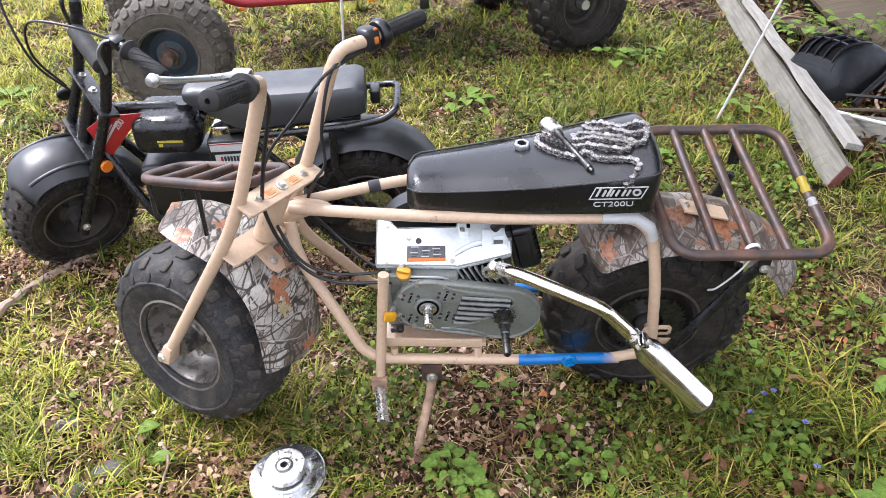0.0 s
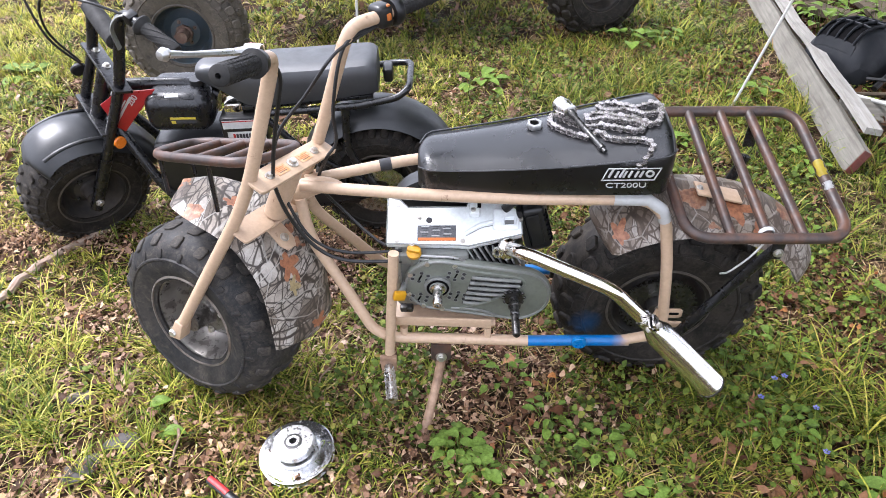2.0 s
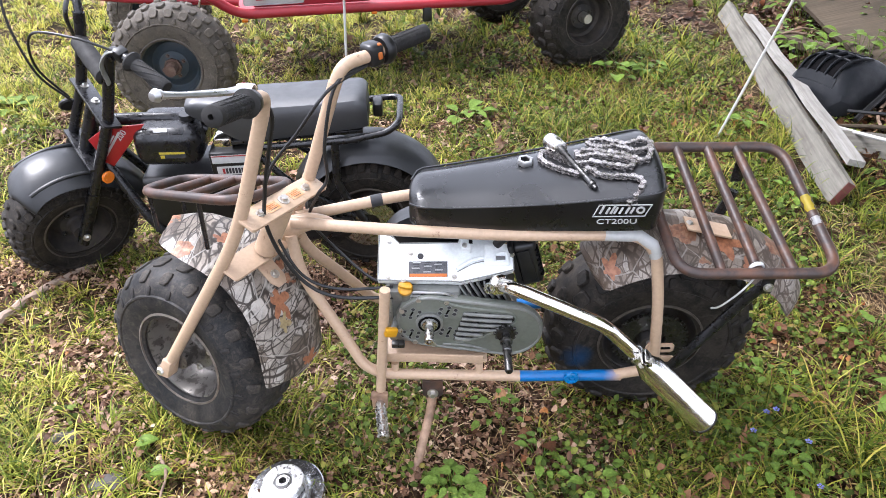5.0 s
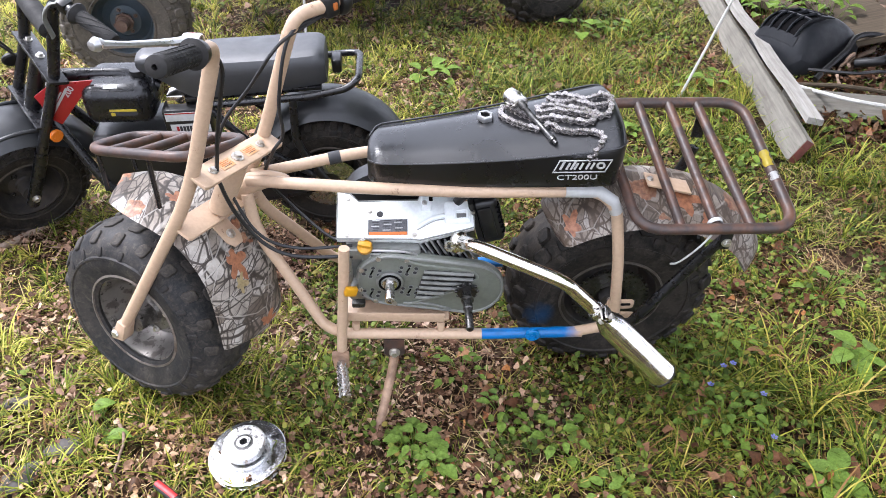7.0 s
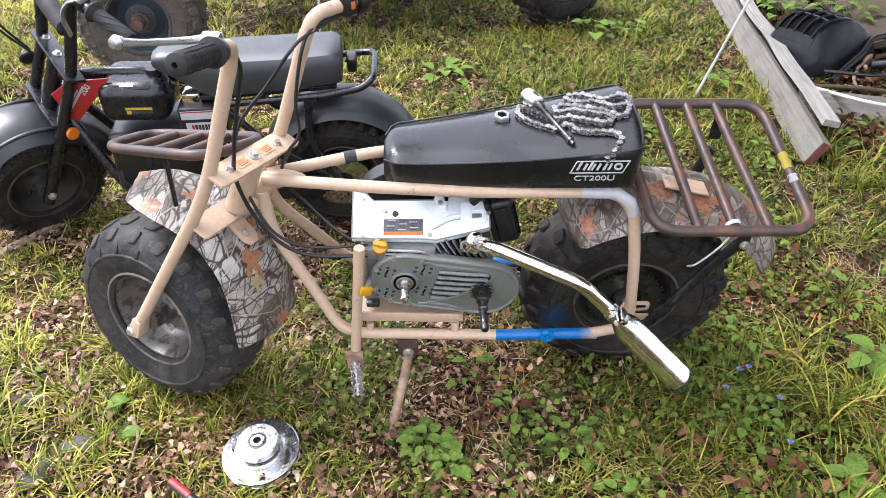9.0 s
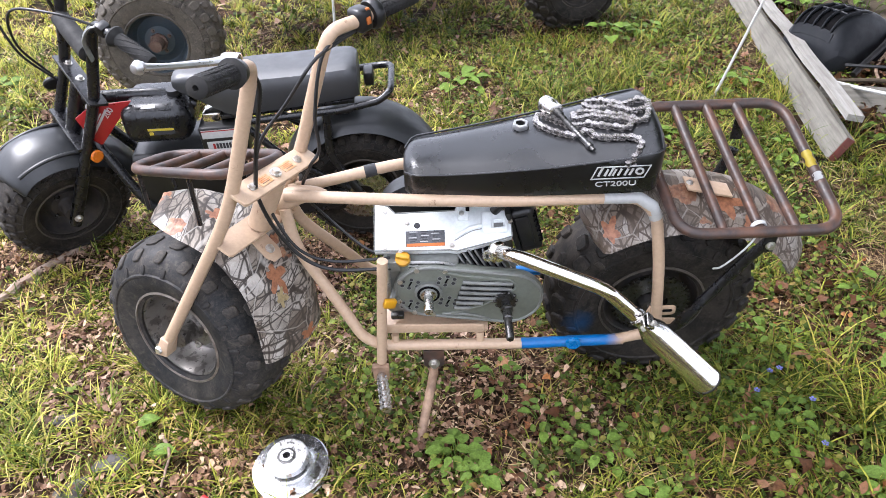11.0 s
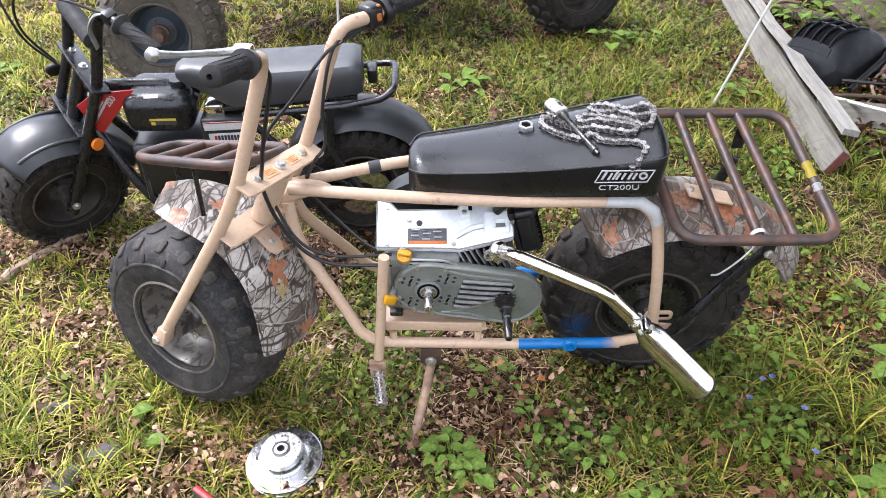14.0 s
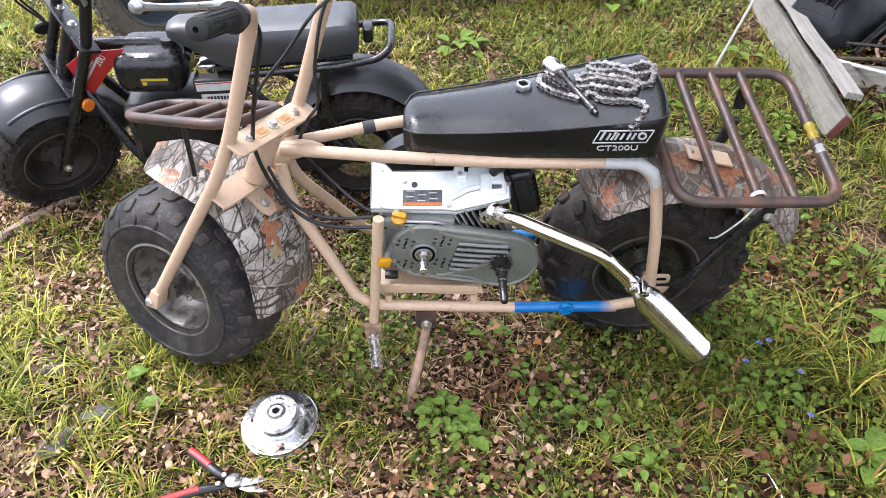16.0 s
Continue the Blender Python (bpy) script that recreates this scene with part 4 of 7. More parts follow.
tab_m = Matrix.Translation(fn * 0.388) @ Matrix((Vector((0, 1, 0)), fn, ft)).transposed().to_4x4()
part("fender_bracket", shaped(slab([(-0.022, 0.055), (0.022, 0.055), (0.022, -0.035), (0.012, -0.052), (-0.012, -0.052), (-0.022, -0.035)], 0.005, tab_m, 0.001), STEER), TAN, low_plate)
hex_bolt("bolt", STEER @ (fn * 0.391 - ft * 0.024), STEER.to_3x3() @ fn, 0.011, low_plate)

# head tube and frame
part("head_tube", sweep([STEER @ Vector((0.245, 0, 0.345)), STEER @ Vector((0.300, 0, 0.464))], 0.024, 20), TAN, bike, "tan steering head tube")
part("gusset_neck", sweep(spline([(0.318, 0, 0.585), (0.345, -0.004, 0.612), (0.385, -0.010, 0.628), (0.43, -0.016, 0.632)], 4), [0.020, 0.022, 0.024, 0.024, 0.023, 0.022, 0.021, 0.020, 0.018, 0.016, 0.014, 0.011, 0.006], 16, flatten=1.0), TAN, bike, "welded tan frame neck")
for s in (-1, 1):
    zz = 0.64 if s < 0 else 0.624
    tube("top_tube", [(0.345, s * 0.02, zz - 0.008), (0.589, s * 0.075, zz + 0.012), (0.801, s * 0.088, zz + 0.010), (1.06, s * 0.088, 0.648), (1.103, s * 0.090, 0.605), (1.128, -0.10 if s < 0 else 0.165, 0.476), (1.152, -0.10 if s < 0 else 0.165, 0.285)], RT, TAN, bike, 0.06, "tan frame tube running under the seat to the rear axle")
    tube("down_tube", [(0.338, s * 0.022, 0.60), (0.350, s * 0.045, 0.51), (0.430, s * 0.088, 0.374), (0.478, s * 0.115, 0.285), (0.52, s * 0.12, 0.262), (0.85, s * 0.12, 0.250)], RT, TAN, bike, 0.06, "tan frame down tube")
    tube("lower_tube", [(0.84, s * 0.12, 0.2505), (1.075, s * 0.12, 0.2522)], RT + 0.0006, BLUE_FADE, bike, 0.02, "lower frame tube touched up in blue paint")
    tube("lower_tube_end", [(1.055, s * 0.12, 0.252), (1.150, -0.112 if s < 0 else 0.165, 0.266)], RT, TAN, bike)
    ap = part("axle_plate", slab([(-0.030, -0.016), (0.034, -0.014), (0.040, -0.008), (0.040, 0.008), (0.034, 0.014), (-0.022, 0.016)], 0.005, pose(1.152, -0.098 if s < 0 else 0.165, 0.321), 0.0015), TAN, bike)
    # black slab laid on the plate paints the slot's shaded inside
    part("axle_slot", slab([(-0.010, -0.004), (0.010, -0.004), (0.012, 0.0), (0.010, 0.004), (-0.010, 0.004), (-0.012, 0.0)], 0.0008, pose(1.172, (-0.098 if s < 0 else 0.165) - 0.0027, 0.322), 0.0), BLACK_AND_SHADE, ap)
    part("axle_tab", slab([(-0.02, -0.010), (0.045, -0.012), (0.030, 0.006), (-0.02, 0.010)], 0.006, pose(1.165, -0.098 if s < 0 else 0.165, 0.286), 0.0015), TAN, bike)
part("tape_band", sweep([(0.505, 0.0561, 0.6291), (0.530, 0.0617, 0.6312)], RT + 0.0012, 14), DARK_PRINT, bike, "dark tape band round the frame tube")
emb = part("weld_emblem", lathe([(0, -0.1355), (0.0085, -0.1355), (0.0085, -0.1385), (0.0155, -0.1385), (0.0170, -0.137), (0.0170, -0.130), (0, -0.130)], 28, pose(0.958, 0, 0.259)), BLUE, bike, "round embossed emblem under blue paint")
part("emblem_mark", block(0.010, 0.002, 0.004, pose(0.958, -0.1365, 0.259, 0, 30, 0), 0.0008, 1), BLUE, emb)
part("white_patch", sweep([(0.99, -0.088, 0.650), (1.058, -0.0885, 0.648), (1.092, -0.0895, 0.622), (1.103, -0.0905, 0.595)], RT + 0.0012, 14), WHITE, bike, "white primer on the frame bend")

up = tube("engine_post", [(0.541, -0.126, 0.535), (0.512, -0.137, 0.195)], 0.0115, TAN, bike)
part("peg_bracket", slab([(-0.018, -0.02), (0.018, -0.02), (0.02, 0.03), (-0.02, 0.03)], 0.014, pose(0.512, -0.148, 0.195), 0.003), RUSTY_TAN, bike)
peg = part("foot_peg", sweep([(0.513, -0.155, 0.197), (0.527, -0.255, 0.196)], 0.0115, 16), STEEL, bike, "knurled steel foot peg")
kn = bmesh.new()
for i in range(11):
    for j in range(8):
        a = j * math.pi / 4 + (i % 2) * 0.39
        c = Vector((0.513, -0.158, 0.197)) + Vector((0.014, -0.1, -0.001)) * (0.08 + i * 0.082)
        kn = block(0.004, 0.005, 0.003, Matrix.Translation(c + Vector((math.cos(a) * 0.0118, 0, math.sin(a) * 0.0118))) @ Matrix.Rotation(-a, 4, 'Y'), 0.0, 1, kn)
part("knurling", kn, STEEL, peg)
tube("foot_peg_bar", [(0.512, -0.14, 0.2), (0.512, 0.24, 0.2)], 0.011, TAN, bike)

# kickstand
ks = tube("kickstand", [(0.640, -0.115, 0.215), (0.630, -0.145, 0.155), (0.588, -0.262, 0.035)], 0.011, RUSTY_TAN, bike, 0.05, "tan kickstand leg with rust-stained paint")
part("kickstand_bracket", slab([(-0.024, 0.03), (0.024, 0.03), (0.024, -0.022), (0.008, -0.034), (-0.012, -0.034), (-0.024, -0.02)], 0.010, pose(0.636, -0.125, 0.215), 0.002), RUST, bike)
hex_bolt("bolt", (0.636, -0.131, 0.203), (0, -1, 0.1), 0.014, ks)

# seat
def seat_section(u):
    """Half width, underside and crest of the seat; u runs from its nose to its tail."""
    hw = 0.064 + 0.052 * min(1, u * 1.15) ** 0.8
    lo = 0.648 + 0.034 * u
    crest = 0.717 + 0.008 * u + 0.070 * u ** 1.6
    nose, tail = max(0.0, 1 - u / 0.06), max(0.0, (u - 0.93) / 0.07)
    hw *= (1 - 0.42 * nose ** 2.4) * (1 - 0.38 * tail ** 2.6)
    top = lo + (crest - lo) * (1 - 0.22 * nose ** 3) * (1 - 0.20 * tail ** 4)
    return hw, lo, top


def seat_shape():
    bm = bmesh.new()
    rows = []
    for u in [0, 0.006, 0.014, 0.026, 0.042, 0.06] + [0.06 + 0.87 * i / 20 for i in range(1, 21)] + [0.945, 0.958, 0.970, 0.980, 0.988, 0.994, 1.0]:
        x = 0.594 + u * 0.506
        hw, lo, top = seat_section(u)
        ring = [(-hw * 0.96, lo), (-hw, lo + 0.012), (-hw, lo + (top - lo) * 0.62), (-hw * 0.985, lo + (top - lo) * 0.80)]
        for k in range(11):
            v = -1 + k / 5
            ring.append((hw * 0.955 * v, top - 0.016 * abs(v) ** 3.2))
        ring += [(-y, z) for y, z in ring[3::-1]]
        rows.append([bm.verts.new((x, y, z)) for y, z in ring])
    for a, b in zip(rows, rows[1:]):
        for j in range(len(a) - 1):
            bm.faces.new((a[j], a[j + 1], b[j + 1], b[j]))
        bm.faces.new((a[-1], a[0], b[0], b[-1]))
    bm.faces.new(rows[0])
    bm.faces.new(rows[-1][::-1])
    return bm, rows


sb, _ = seat_shape()
seat = part("seat", sb, VINYL, bike, "long black vinyl seat with a stitched edge")


def seat_edge(side, off):
    pts = []
    for i in range(41):
        u = 0.004 + i / 40 * 0.993
        hw, lo, top = seat_section(u)
        pts.append((0.594 + u * 0.506, side * (hw * 0.975 + 0.002), lo + (top - lo) * 0.845 + off))
    return pts


for s in (-1, 1):
    part("seam", sweep(seat_edge(s, 0.0), 0.0022, 8), VINYL, seat, "raised piping along the seat edge")
SIDE = pose(0.947, -0.1176, 0.7025, 0, 0, 0) @ Matrix.Rotation(radians(-3.5), 4, 'Y') @ Matrix.Rotation(radians(-4.0), 4, 'Z')
logo = bmesh.new()
def slant(x, z):
    return (x + z * 0.42, z)


def bar2d(x0, z0, x1, z1, t, bm, y=0.0):
    d = Vector((x1 - x0, 0, z1 - z0))
    m = SIDE @ Matrix.Translation(((x0 + x1) / 2, y, (z0 + z1) / 2)) @ Matrix.Rotation(-math.atan2(z1 - z0, x1 - x0), 4, 'Y')
    return block(d.length + t, 0.0012, t, m, 0.0, 1, bm)


w_, h_ = 0.098, 0.027
cs = [slant(0, 0.016), slant(w_, 0.016), slant(w_, 0.016 + h_), slant(0, 0.016 + h_)]
for i in range(4):
    logo = bar2d(*cs[i], *cs[(i + 1) % 4], 0.0020, logo)
part("badge_outline", logo, WHITE, seat, "white printed badge outline on the seat side")
bars = bmesh.new()
for k, (x, ht) in enumerate(((0.010, 0.017), (0.022, 0.011), (0.0305, 0.016), (0.037, 0.011), (0.047, 0.011), (0.059, 0.011), (0.068, 0.011))):
    a, b = slant(x, 0.0245), slant(x, 0.0245 + ht)
    bars = bar2d(*a, *b, 0.0042, bars)
part("badge_bars", bars, WHITE, seat)
part("badge_mark", lathe([(0.0045, 0), (0.0085, 0), (0.0085, -0.0012), (0.0045, -0.0012)], 20, SIDE @ Matrix.Translation((0.096, 0, 0.031)), closed=True), WHITE, seat)
part("model_text", text_mesh("CT200U", 0.0165, SIDE @ Matrix.Translation((0.014, 0, -0.002)) @ Matrix.Diagonal((1.35, 1, 1, 1))), WHITE, seat, "white printed model lettering", True)

# rear wheel and axle
wheel(bike, pose(1.163, 0.050, 0.262), 0.515, 0.180, 0.228, 22, 0.009, "knobby", TYRE_SPRAYED, BLACK_RIM, BLACK_RIM, 0.17, "rear wheel with a black knobby tyre")
part("rear_axle", sweep([(1.157, -0.118, 0.274), (1.163, 0.175, 0.262)], 0.0085, 12), ZINC, bike)
spr = bmesh.new()
lathe([(0.040, -0.072), (0.086, -0.072), (0.086, -0.067), (0.040, -0.067)], 60, pose(1.163, 0.050, 0.262), spr, True)
for i in range(40):
    a = i * 2 * math.pi / 40
    spr = block(0.008, 0.004, 0.005, pose(1.163 + 0.089 * math.cos(a), -0.0195, 0.262 + 0.089 * math.sin(a)) @ Matrix.Rotation(-a, 4, 'Y'), 0.0, 1, spr)
part("sprocket", spr, DARK_STEEL, bike, "toothed steel rear sprocket")


def fender_point(centre, profile, width, lip, power, taper, u, v, lift=0.0):
    """A place on a guard: u from front to back, v across from -1 to 1."""
    k = u * (len(profile) - 1)
    j = min(int(k), len(profile) - 2)
    a = radians(profile[j][0] + (profile[j + 1][0] - profile[j][0]) * (k - j))
    r = profile[j][1] + (profile[j + 1][1] - profile[j][1]) * (k - j)
    r += lift - lip * abs(v) ** power
    return Vector((centre[0] + r * math.cos(a), width / 2 * taper(u) * v * (1 + lift / 0.1), centre[1] + r * math.sin(a)))


def fender(name, centre, profile, width, m, mat, parent, label, lip=0.022, n=30, taper=None, power=3.5, prints=()):
    """A curved guard: profile gives (angle, radius) from front to back; prints are (u, v, size, turn, material) of leaves printed on it."""
    bm = bmesh.new()
    taper = taper or (lambda u: 1.0)
    at = lambda u, v, lift=0.0: fender_point(centre, profile, width, lip, power, taper, min(max(u, 0.0), 1.0), max(-1.0, min(1.0, v)), lift)
    rows = []
    for i in range(n + 1):
        u = i / n
        ring = [at(u, -1 + q / 6) for q in range(13)]
        ring += [at(u, (-1 + q / 6) * 0.985, -0.004) for q in range(12, -1, -1)]
        rows.append([bm.verts.new(p) for p in ring])
    for p, q in zip(rows, rows[1:]):
        L = len(p)
        for j in range(L):
            bm.faces.new((p[j], p[(j + 1) % L], q[(j + 1) % L], q[j]))
    bm.faces.new(rows[0])
    bm.faces.new(rows[-1][::-1])
    guard = part(name, shaped(bm, m), mat, parent, label)
    arc = radians(abs(profile[0][0] - profile[-1][0])) * profile[0][1]
    for pu, pv, size, turn, leaf_mat in prints:
        b = bmesh.new()
        rng = random.Random(int(1000 * pu))
        steps = 30
        rings = []
        for share in (0.3, 0.65, 1.0):
            ring = []
            for i in range(steps):
                g = 2 * math.pi * i / steps
                lobe = 0.36 + 0.64 * abs(math.cos(2.5 * g)) ** 1.6 * (0.6 + 0.4 * math.cos(g)) + rng.uniform(-0.07, 0.07)
                d = size * share * (lobe if share == 1.0 else 0.30 + 0.4 * lobe)
                ring.append(b.verts.new(at(pu + d * math.cos(g + turn) / arc, pv + d * math.sin(g + turn) / (width / 2), 0.0007)))
            rings.append(ring)
        b.faces.new(rings[0])
        for lo, hi in zip(rings, rings[1:]):
            for i in range(steps):
                b.faces.new((lo[i], hi[i], hi[(i + 1) % steps], lo[(i + 1) % steps]))
        part("printed_leaf", shaped(b, m), leaf_mat, guard, "rust-coloured printed oak leaf" if leaf_mat == RUST_LEAF else "pale printed leaf")
    return guard


def soft_ends(u):
    return 1 - 0.55 * max(0, (abs(u - 0.5) - 0.44) / 0.06) ** 2


fender("front_fender", (0.0, 0.0), [(93, 0.352), (87, 0.352), (79, 0.354), (68, 0.366), (53, 0.386), (40, 0.377), (28, 0.352), (20, 0.338), (14, 0.333), (9, 0.331)], 0.205, STEER, CAMO, bike, "front fender in brown woodland camouflage print", taper=lambda u: (0.60 + 0.40 * min(1.0, u / 0.30) ** 0.7) * (1 - 0.72 * max(0.0, 1 - u / 0.13) ** 2) * soft_ends(u),
            prints=((0.56, -0.22, 0.038, 0.4, RUST_LEAF), (0.625, -0.30, 0.024, 1.2, PALE_LEAF), (0.93, 0.22, 0.040, 2.6, RUST_LEAF), (0.33, -0.10, 0.026, 2.0, RUST_LEAF)))
fender("rear_fender", (1.152, 0.238), [(122, 0.350), (110, 0.356), (98, 0.364), (84, 0.372), (68, 0.382), (54, 0.388), (42, 0.390), (28, 0.384)], 0.215, pose(0, 0.010, 0), CAMO_SHADED, bike, "rear fender in brown woodland camouflage print", lip=0.058, power=2.2, taper=soft_ends,
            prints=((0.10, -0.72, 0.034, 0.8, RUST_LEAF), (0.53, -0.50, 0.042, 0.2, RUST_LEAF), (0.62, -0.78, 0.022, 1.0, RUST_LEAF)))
part("rear_bracket", shaped(block(0.10, 0.045, 0.005, pose(1.225, -0.02, 0.612, 0, 14, 0), 0.001), Matrix()), TAN, bike)
hex_bolt("bolt", (1.185, -0.02, 0.624), (0.2, 0, 1), 0.008, bike)


# rear rack
def rack_z(y):
    return 0.6535 + 0.215 * y


def rp(x, y, dz=0.0):
    return Vector((x, y, rack_z(y) + dz))


def loop_points(corners, rad, n=6):
    out = []
    k = len(corners)
    for i in range(k):
        a, b, c = corners[i - 1], corners[i], corners[(i + 1) % k]
        p, q = b + (a - b).normalized() * rad, b + (c - b).normalized() * rad
        out += [p * (1 - u) ** 2 + 2 * b * u * (1 - u) + q * u * u for u in [j / n for j in range(n + 1)]]
    return out


rack = part("rear_rack", sweep(loop_points([rp(1.128, -0.172), rp(1.445, -0.172), rp(1.425, 0.172), rp(1.098, 0.172)], 0.055), 0.0115, 14, True), RUST, bike, "rusty brown tubular rear cargo rack")
for xn, xf in ((1.213, 1.190), (1.284, 1.259), (1.354, 1.323)):
    part("rack_bar", sweep([rp(xn, -0.168), rp(xf, 0.168)], 0.0105, 12), RUST, rack)
def tube_patch(a, b, r, turn, span, rows=7):
    """A torn patch stuck round part of a tube from a to b."""
    m = axis_frame(a, b - a)
    ln = (b - a).length
    bm = bmesh.new()
    grid = []
    for i in range(rows):
        u = i / (rows - 1)
        lo, hi = turn - span * (0.5 - 0.12 * math.sin(i * 2.3)), turn + span * (0.5 - 0.14 * math.cos(i * 1.9))
        grid.append([bm.verts.new(m @ Vector((r * math.cos(lo + (hi - lo) * j / 6), ln * u, r * math.sin(lo + (hi - lo) * j / 6)))) for j in range(7)])
    for p, q in zip(grid, grid[1:]):
        for j in range(6):
            bm.faces.new((p[j], p[j + 1], q[j + 1], q[j]))
    bmesh.ops.solidify(bm, geom=bm.faces[:], thickness=0.0004)
    return bm


part("yellow_sticker", tube_patch(rp(1.4362, -0.020), rp(1.434, 0.022), 0.0121, radians(125), radians(100)), YELLOW_PRINT, rack, "torn yellow sticker")
part("white_sticker", tube_patch(rp(1.4388, -0.056), rp(1.4378, -0.036), 0.0121, radians(125), radians(90)), WHITE, rack, "scrap of white sticker")
for s in (-1, 1):
    st = part("rack_strut", sweep(fillet([(1.330, s * 0.13, 0.552 if s < 0 else 0.60), (1.300, s * 0.127, 0.500), (1.185, -0.118 if s < 0 else 0.185, 0.275)], 0.05), 0.0095, 10, flatten=1.35), BLACK_METAL, rack, "flat black rack strut")
    part("strut_tab", slab([(-0.013, -0.03), (0.013, -0.03), (0.013, 0.024), (-0.013, 0.024)], 0.005, Matrix.Translation(rp(1.330, s * 0.135, -0.066 if s < 0 else -0.03)), 0.001), BLACK_METAL, st)
    hex_bolt("bolt", rp(1.332, s * 0.139, -0.075 if s < 0 else -0.045), (0, s, 0), 0.011, st)
part("cable_tie", lathe([(0.0125, -0.004), (0.0150, -0.004), (0.0150, 0.004), (0.0125, 0.004)], 20, axis_frame(rp(1.283, -0.158), rp(1.283, -0.158) - rp(1.26, 0.16)), closed=True), WHITE, rack, "white cable tie")
part("cable_tie_tail", sweep(spline([rp(1.283, -0.168, -0.01), (1.262, -0.172, 0.57), (1.235, -0.16, 0.515), (1.228, -0.14, 0.49)], 5), 0.0022, 6), WHITE, rack)

# front rack on the fender
fr_c = [Vector(v) for v in ((-0.005, -0.092, 0.450), (0.270, -0.092, 0.500), (0.270, 0.088, 0.474), (-0.060, 0.082, 0.403))]
frack = part("front_rack", shaped(sweep(loop_points(fr_c, 0.065), 0.0105, 14, True), STEER), RUST, bike, "rusty dark tubular front rack")
for k in range(3):
    x = 0.060 + k * 0.072
    part("rack_bar", shaped(sweep([(x, -0.090, 0.461 + k * 0.013), (x - 0.035, 0.085, 0.420 + k * 0.0155)], 0.0095, 12), STEER), RUST, frack)
for x, y, z in ((-0.025, -0.05, 0.435), (-0.045, 0.05, 0.412), (0.16, -0.088, 0.477), (0.15, 0.084, 0.447)):
    part("rack_post", shaped(sweep([(x, y, z), (x + 0.01, y, 0.335 if x < 0 else 0.365)], 0.005, 8), STEER), BLACK_METAL, frack)

# cables
def cable(name, pts, r, parent, mat=CABLE, label=""):
    return part(name, sweep(spline(pts, 8), r, 8), mat, parent, label)


cable("brake_cable", [STEER @ Vector((0.374, -0.150, 0.752)), (0.358, -0.13, 0.985), (0.3675, -0.12, 0.945), (0.3566, -0.12, 0.895), (0.341, -0.12, 0.8347), (0.3265, -0.118, 0.7708), (0.316, -0.11, 0.70), (0.334, -0.102, 0.605), (0.378, -0.10, 0.525), (0.441, -0.10, 0.490), (0.555, -0.10, 0.488)], 0.0042, bike, label="black brake cable")
SR = [STEER @ Vector(v) for v in ((0.395, 0.175, 0.725), (0.372, 0.095, 0.70))]
cable("throttle_cable", [*SR, (0.430, 0.0, 0.812), (0.427, 0.0, 0.731), (0.402, -0.004, 0.69), (0.372, 0.03, 0.60), (0.41, 0.06, 0.50), (0.50, 0.0, 0.452), (0.57, -0.03, 0.46)], 0.0035, bike, label="black throttle cable")
cable("switch_wire", [SR[0], SR[1], (0.438, -0.03, 0.927), (0.386, -0.03, 0.856), (0.325, -0.035, 0.78), (0.306, -0.05, 0.71), (0.325, -0.07, 0.62), (0.368, -0.088, 0.54), (0.44, -0.09, 0.505), (0.555, -0.088, 0.508)], 0.0035, bike, label="black switch wire")

# ---- engine ----
eng = part("crankcase", block(0.20, 0.17, 0.15, pose(0.635, -0.005, 0.405), 0.016, 3), CAST, bike, "cast aluminium engine crankcase")


def capsule_outline(c1, r1, c2, r2, n=16):
    """Outline of two circles joined by their outer tangents."""
    (x1, z1), (x2, z2) = c1, c2
    base = math.atan2(z2 - z1, x2 - x1)
    off = math.acos((r1 - r2) / math.hypot(x2 - x1, z2 - z1))
    o = []
    for i in range(n + 1):
        a = base + off + (2 * math.pi - 2 * off) * i / n
        o.append((x1 + r1 * math.cos(a), z1 + r1 * math.sin(a)))
    for i in range(n + 1):
        a = base - off + 2 * off * i / n
        o.append((x2 + r2 * math.cos(a), z2 + r2 * math.sin(a)))
    return o


cov = part("side_cover", slab(capsule_outline((0.634, 0.426), 0.077, (0.806, 0.395), 0.078), 0.020, pose(0, -0.104, 0), 0.006, 3), COVER, eng, "grey cast side cover with ribs")
rim_ = capsule_outline((0.634, 0.426), 0.072, (0.806, 0.395), 0.073, 24)
part("cover_flange", sweep([(x, -0.1135, z) for x, z in rim_], 0.0036, 8, True), CAST, cov, "raised cast flange round the cover")
# dark panel behind the ribs puts the shade of their gaps into colour
part("rib_gap_shade", slab([(0.708, 0.458), (0.818, 0.446), (0.818, 0.424), (0.752, 0.389), (0.720, 0.374), (0.684, 0.371)], 0.0012, pose(0, -0.1143, 0), 0.0), DARK_STEEL, cov, "dark panel painting the shade between the cover ribs")
for k in range(6):
    x0 = 0.7063 - 0.0038 * k
    x1 = (0.8134, 0.8125, 0.8002, 0.7775, 0.7502, 0.7226)[k]
    z0 = 0.454 - 0.0154 * k
    part("cover_rib", sweep([(x0, -0.1168, z0), ((x0 + x1) / 2, -0.118, z0 - (x1 - x0) * 0.048), (x1, -0.1168, z0 - (x1 - x0) * 0.097)], 0.0042, 8), CAST, cov)
part("cover_ridge", sweep(fillet([(0.655, -0.114, 0.492), (0.690, -0.115, 0.476), (0.745, -0.115, 0.464), (0.812, -0.114, 0.454), (0.826, -0.115, 0.43), (0.752, -0.115, 0.380), (0.68, -0.115, 0.357)], 0.02), 0.0034, 8), COVER, cov)
part("cover_ridge", sweep(spline([(0.66, -0.114, 0.356), (0.715, -0.115, 0.352), (0.765, -0.114, 0.333)], 5), 0.0030, 8), CAST, cov)
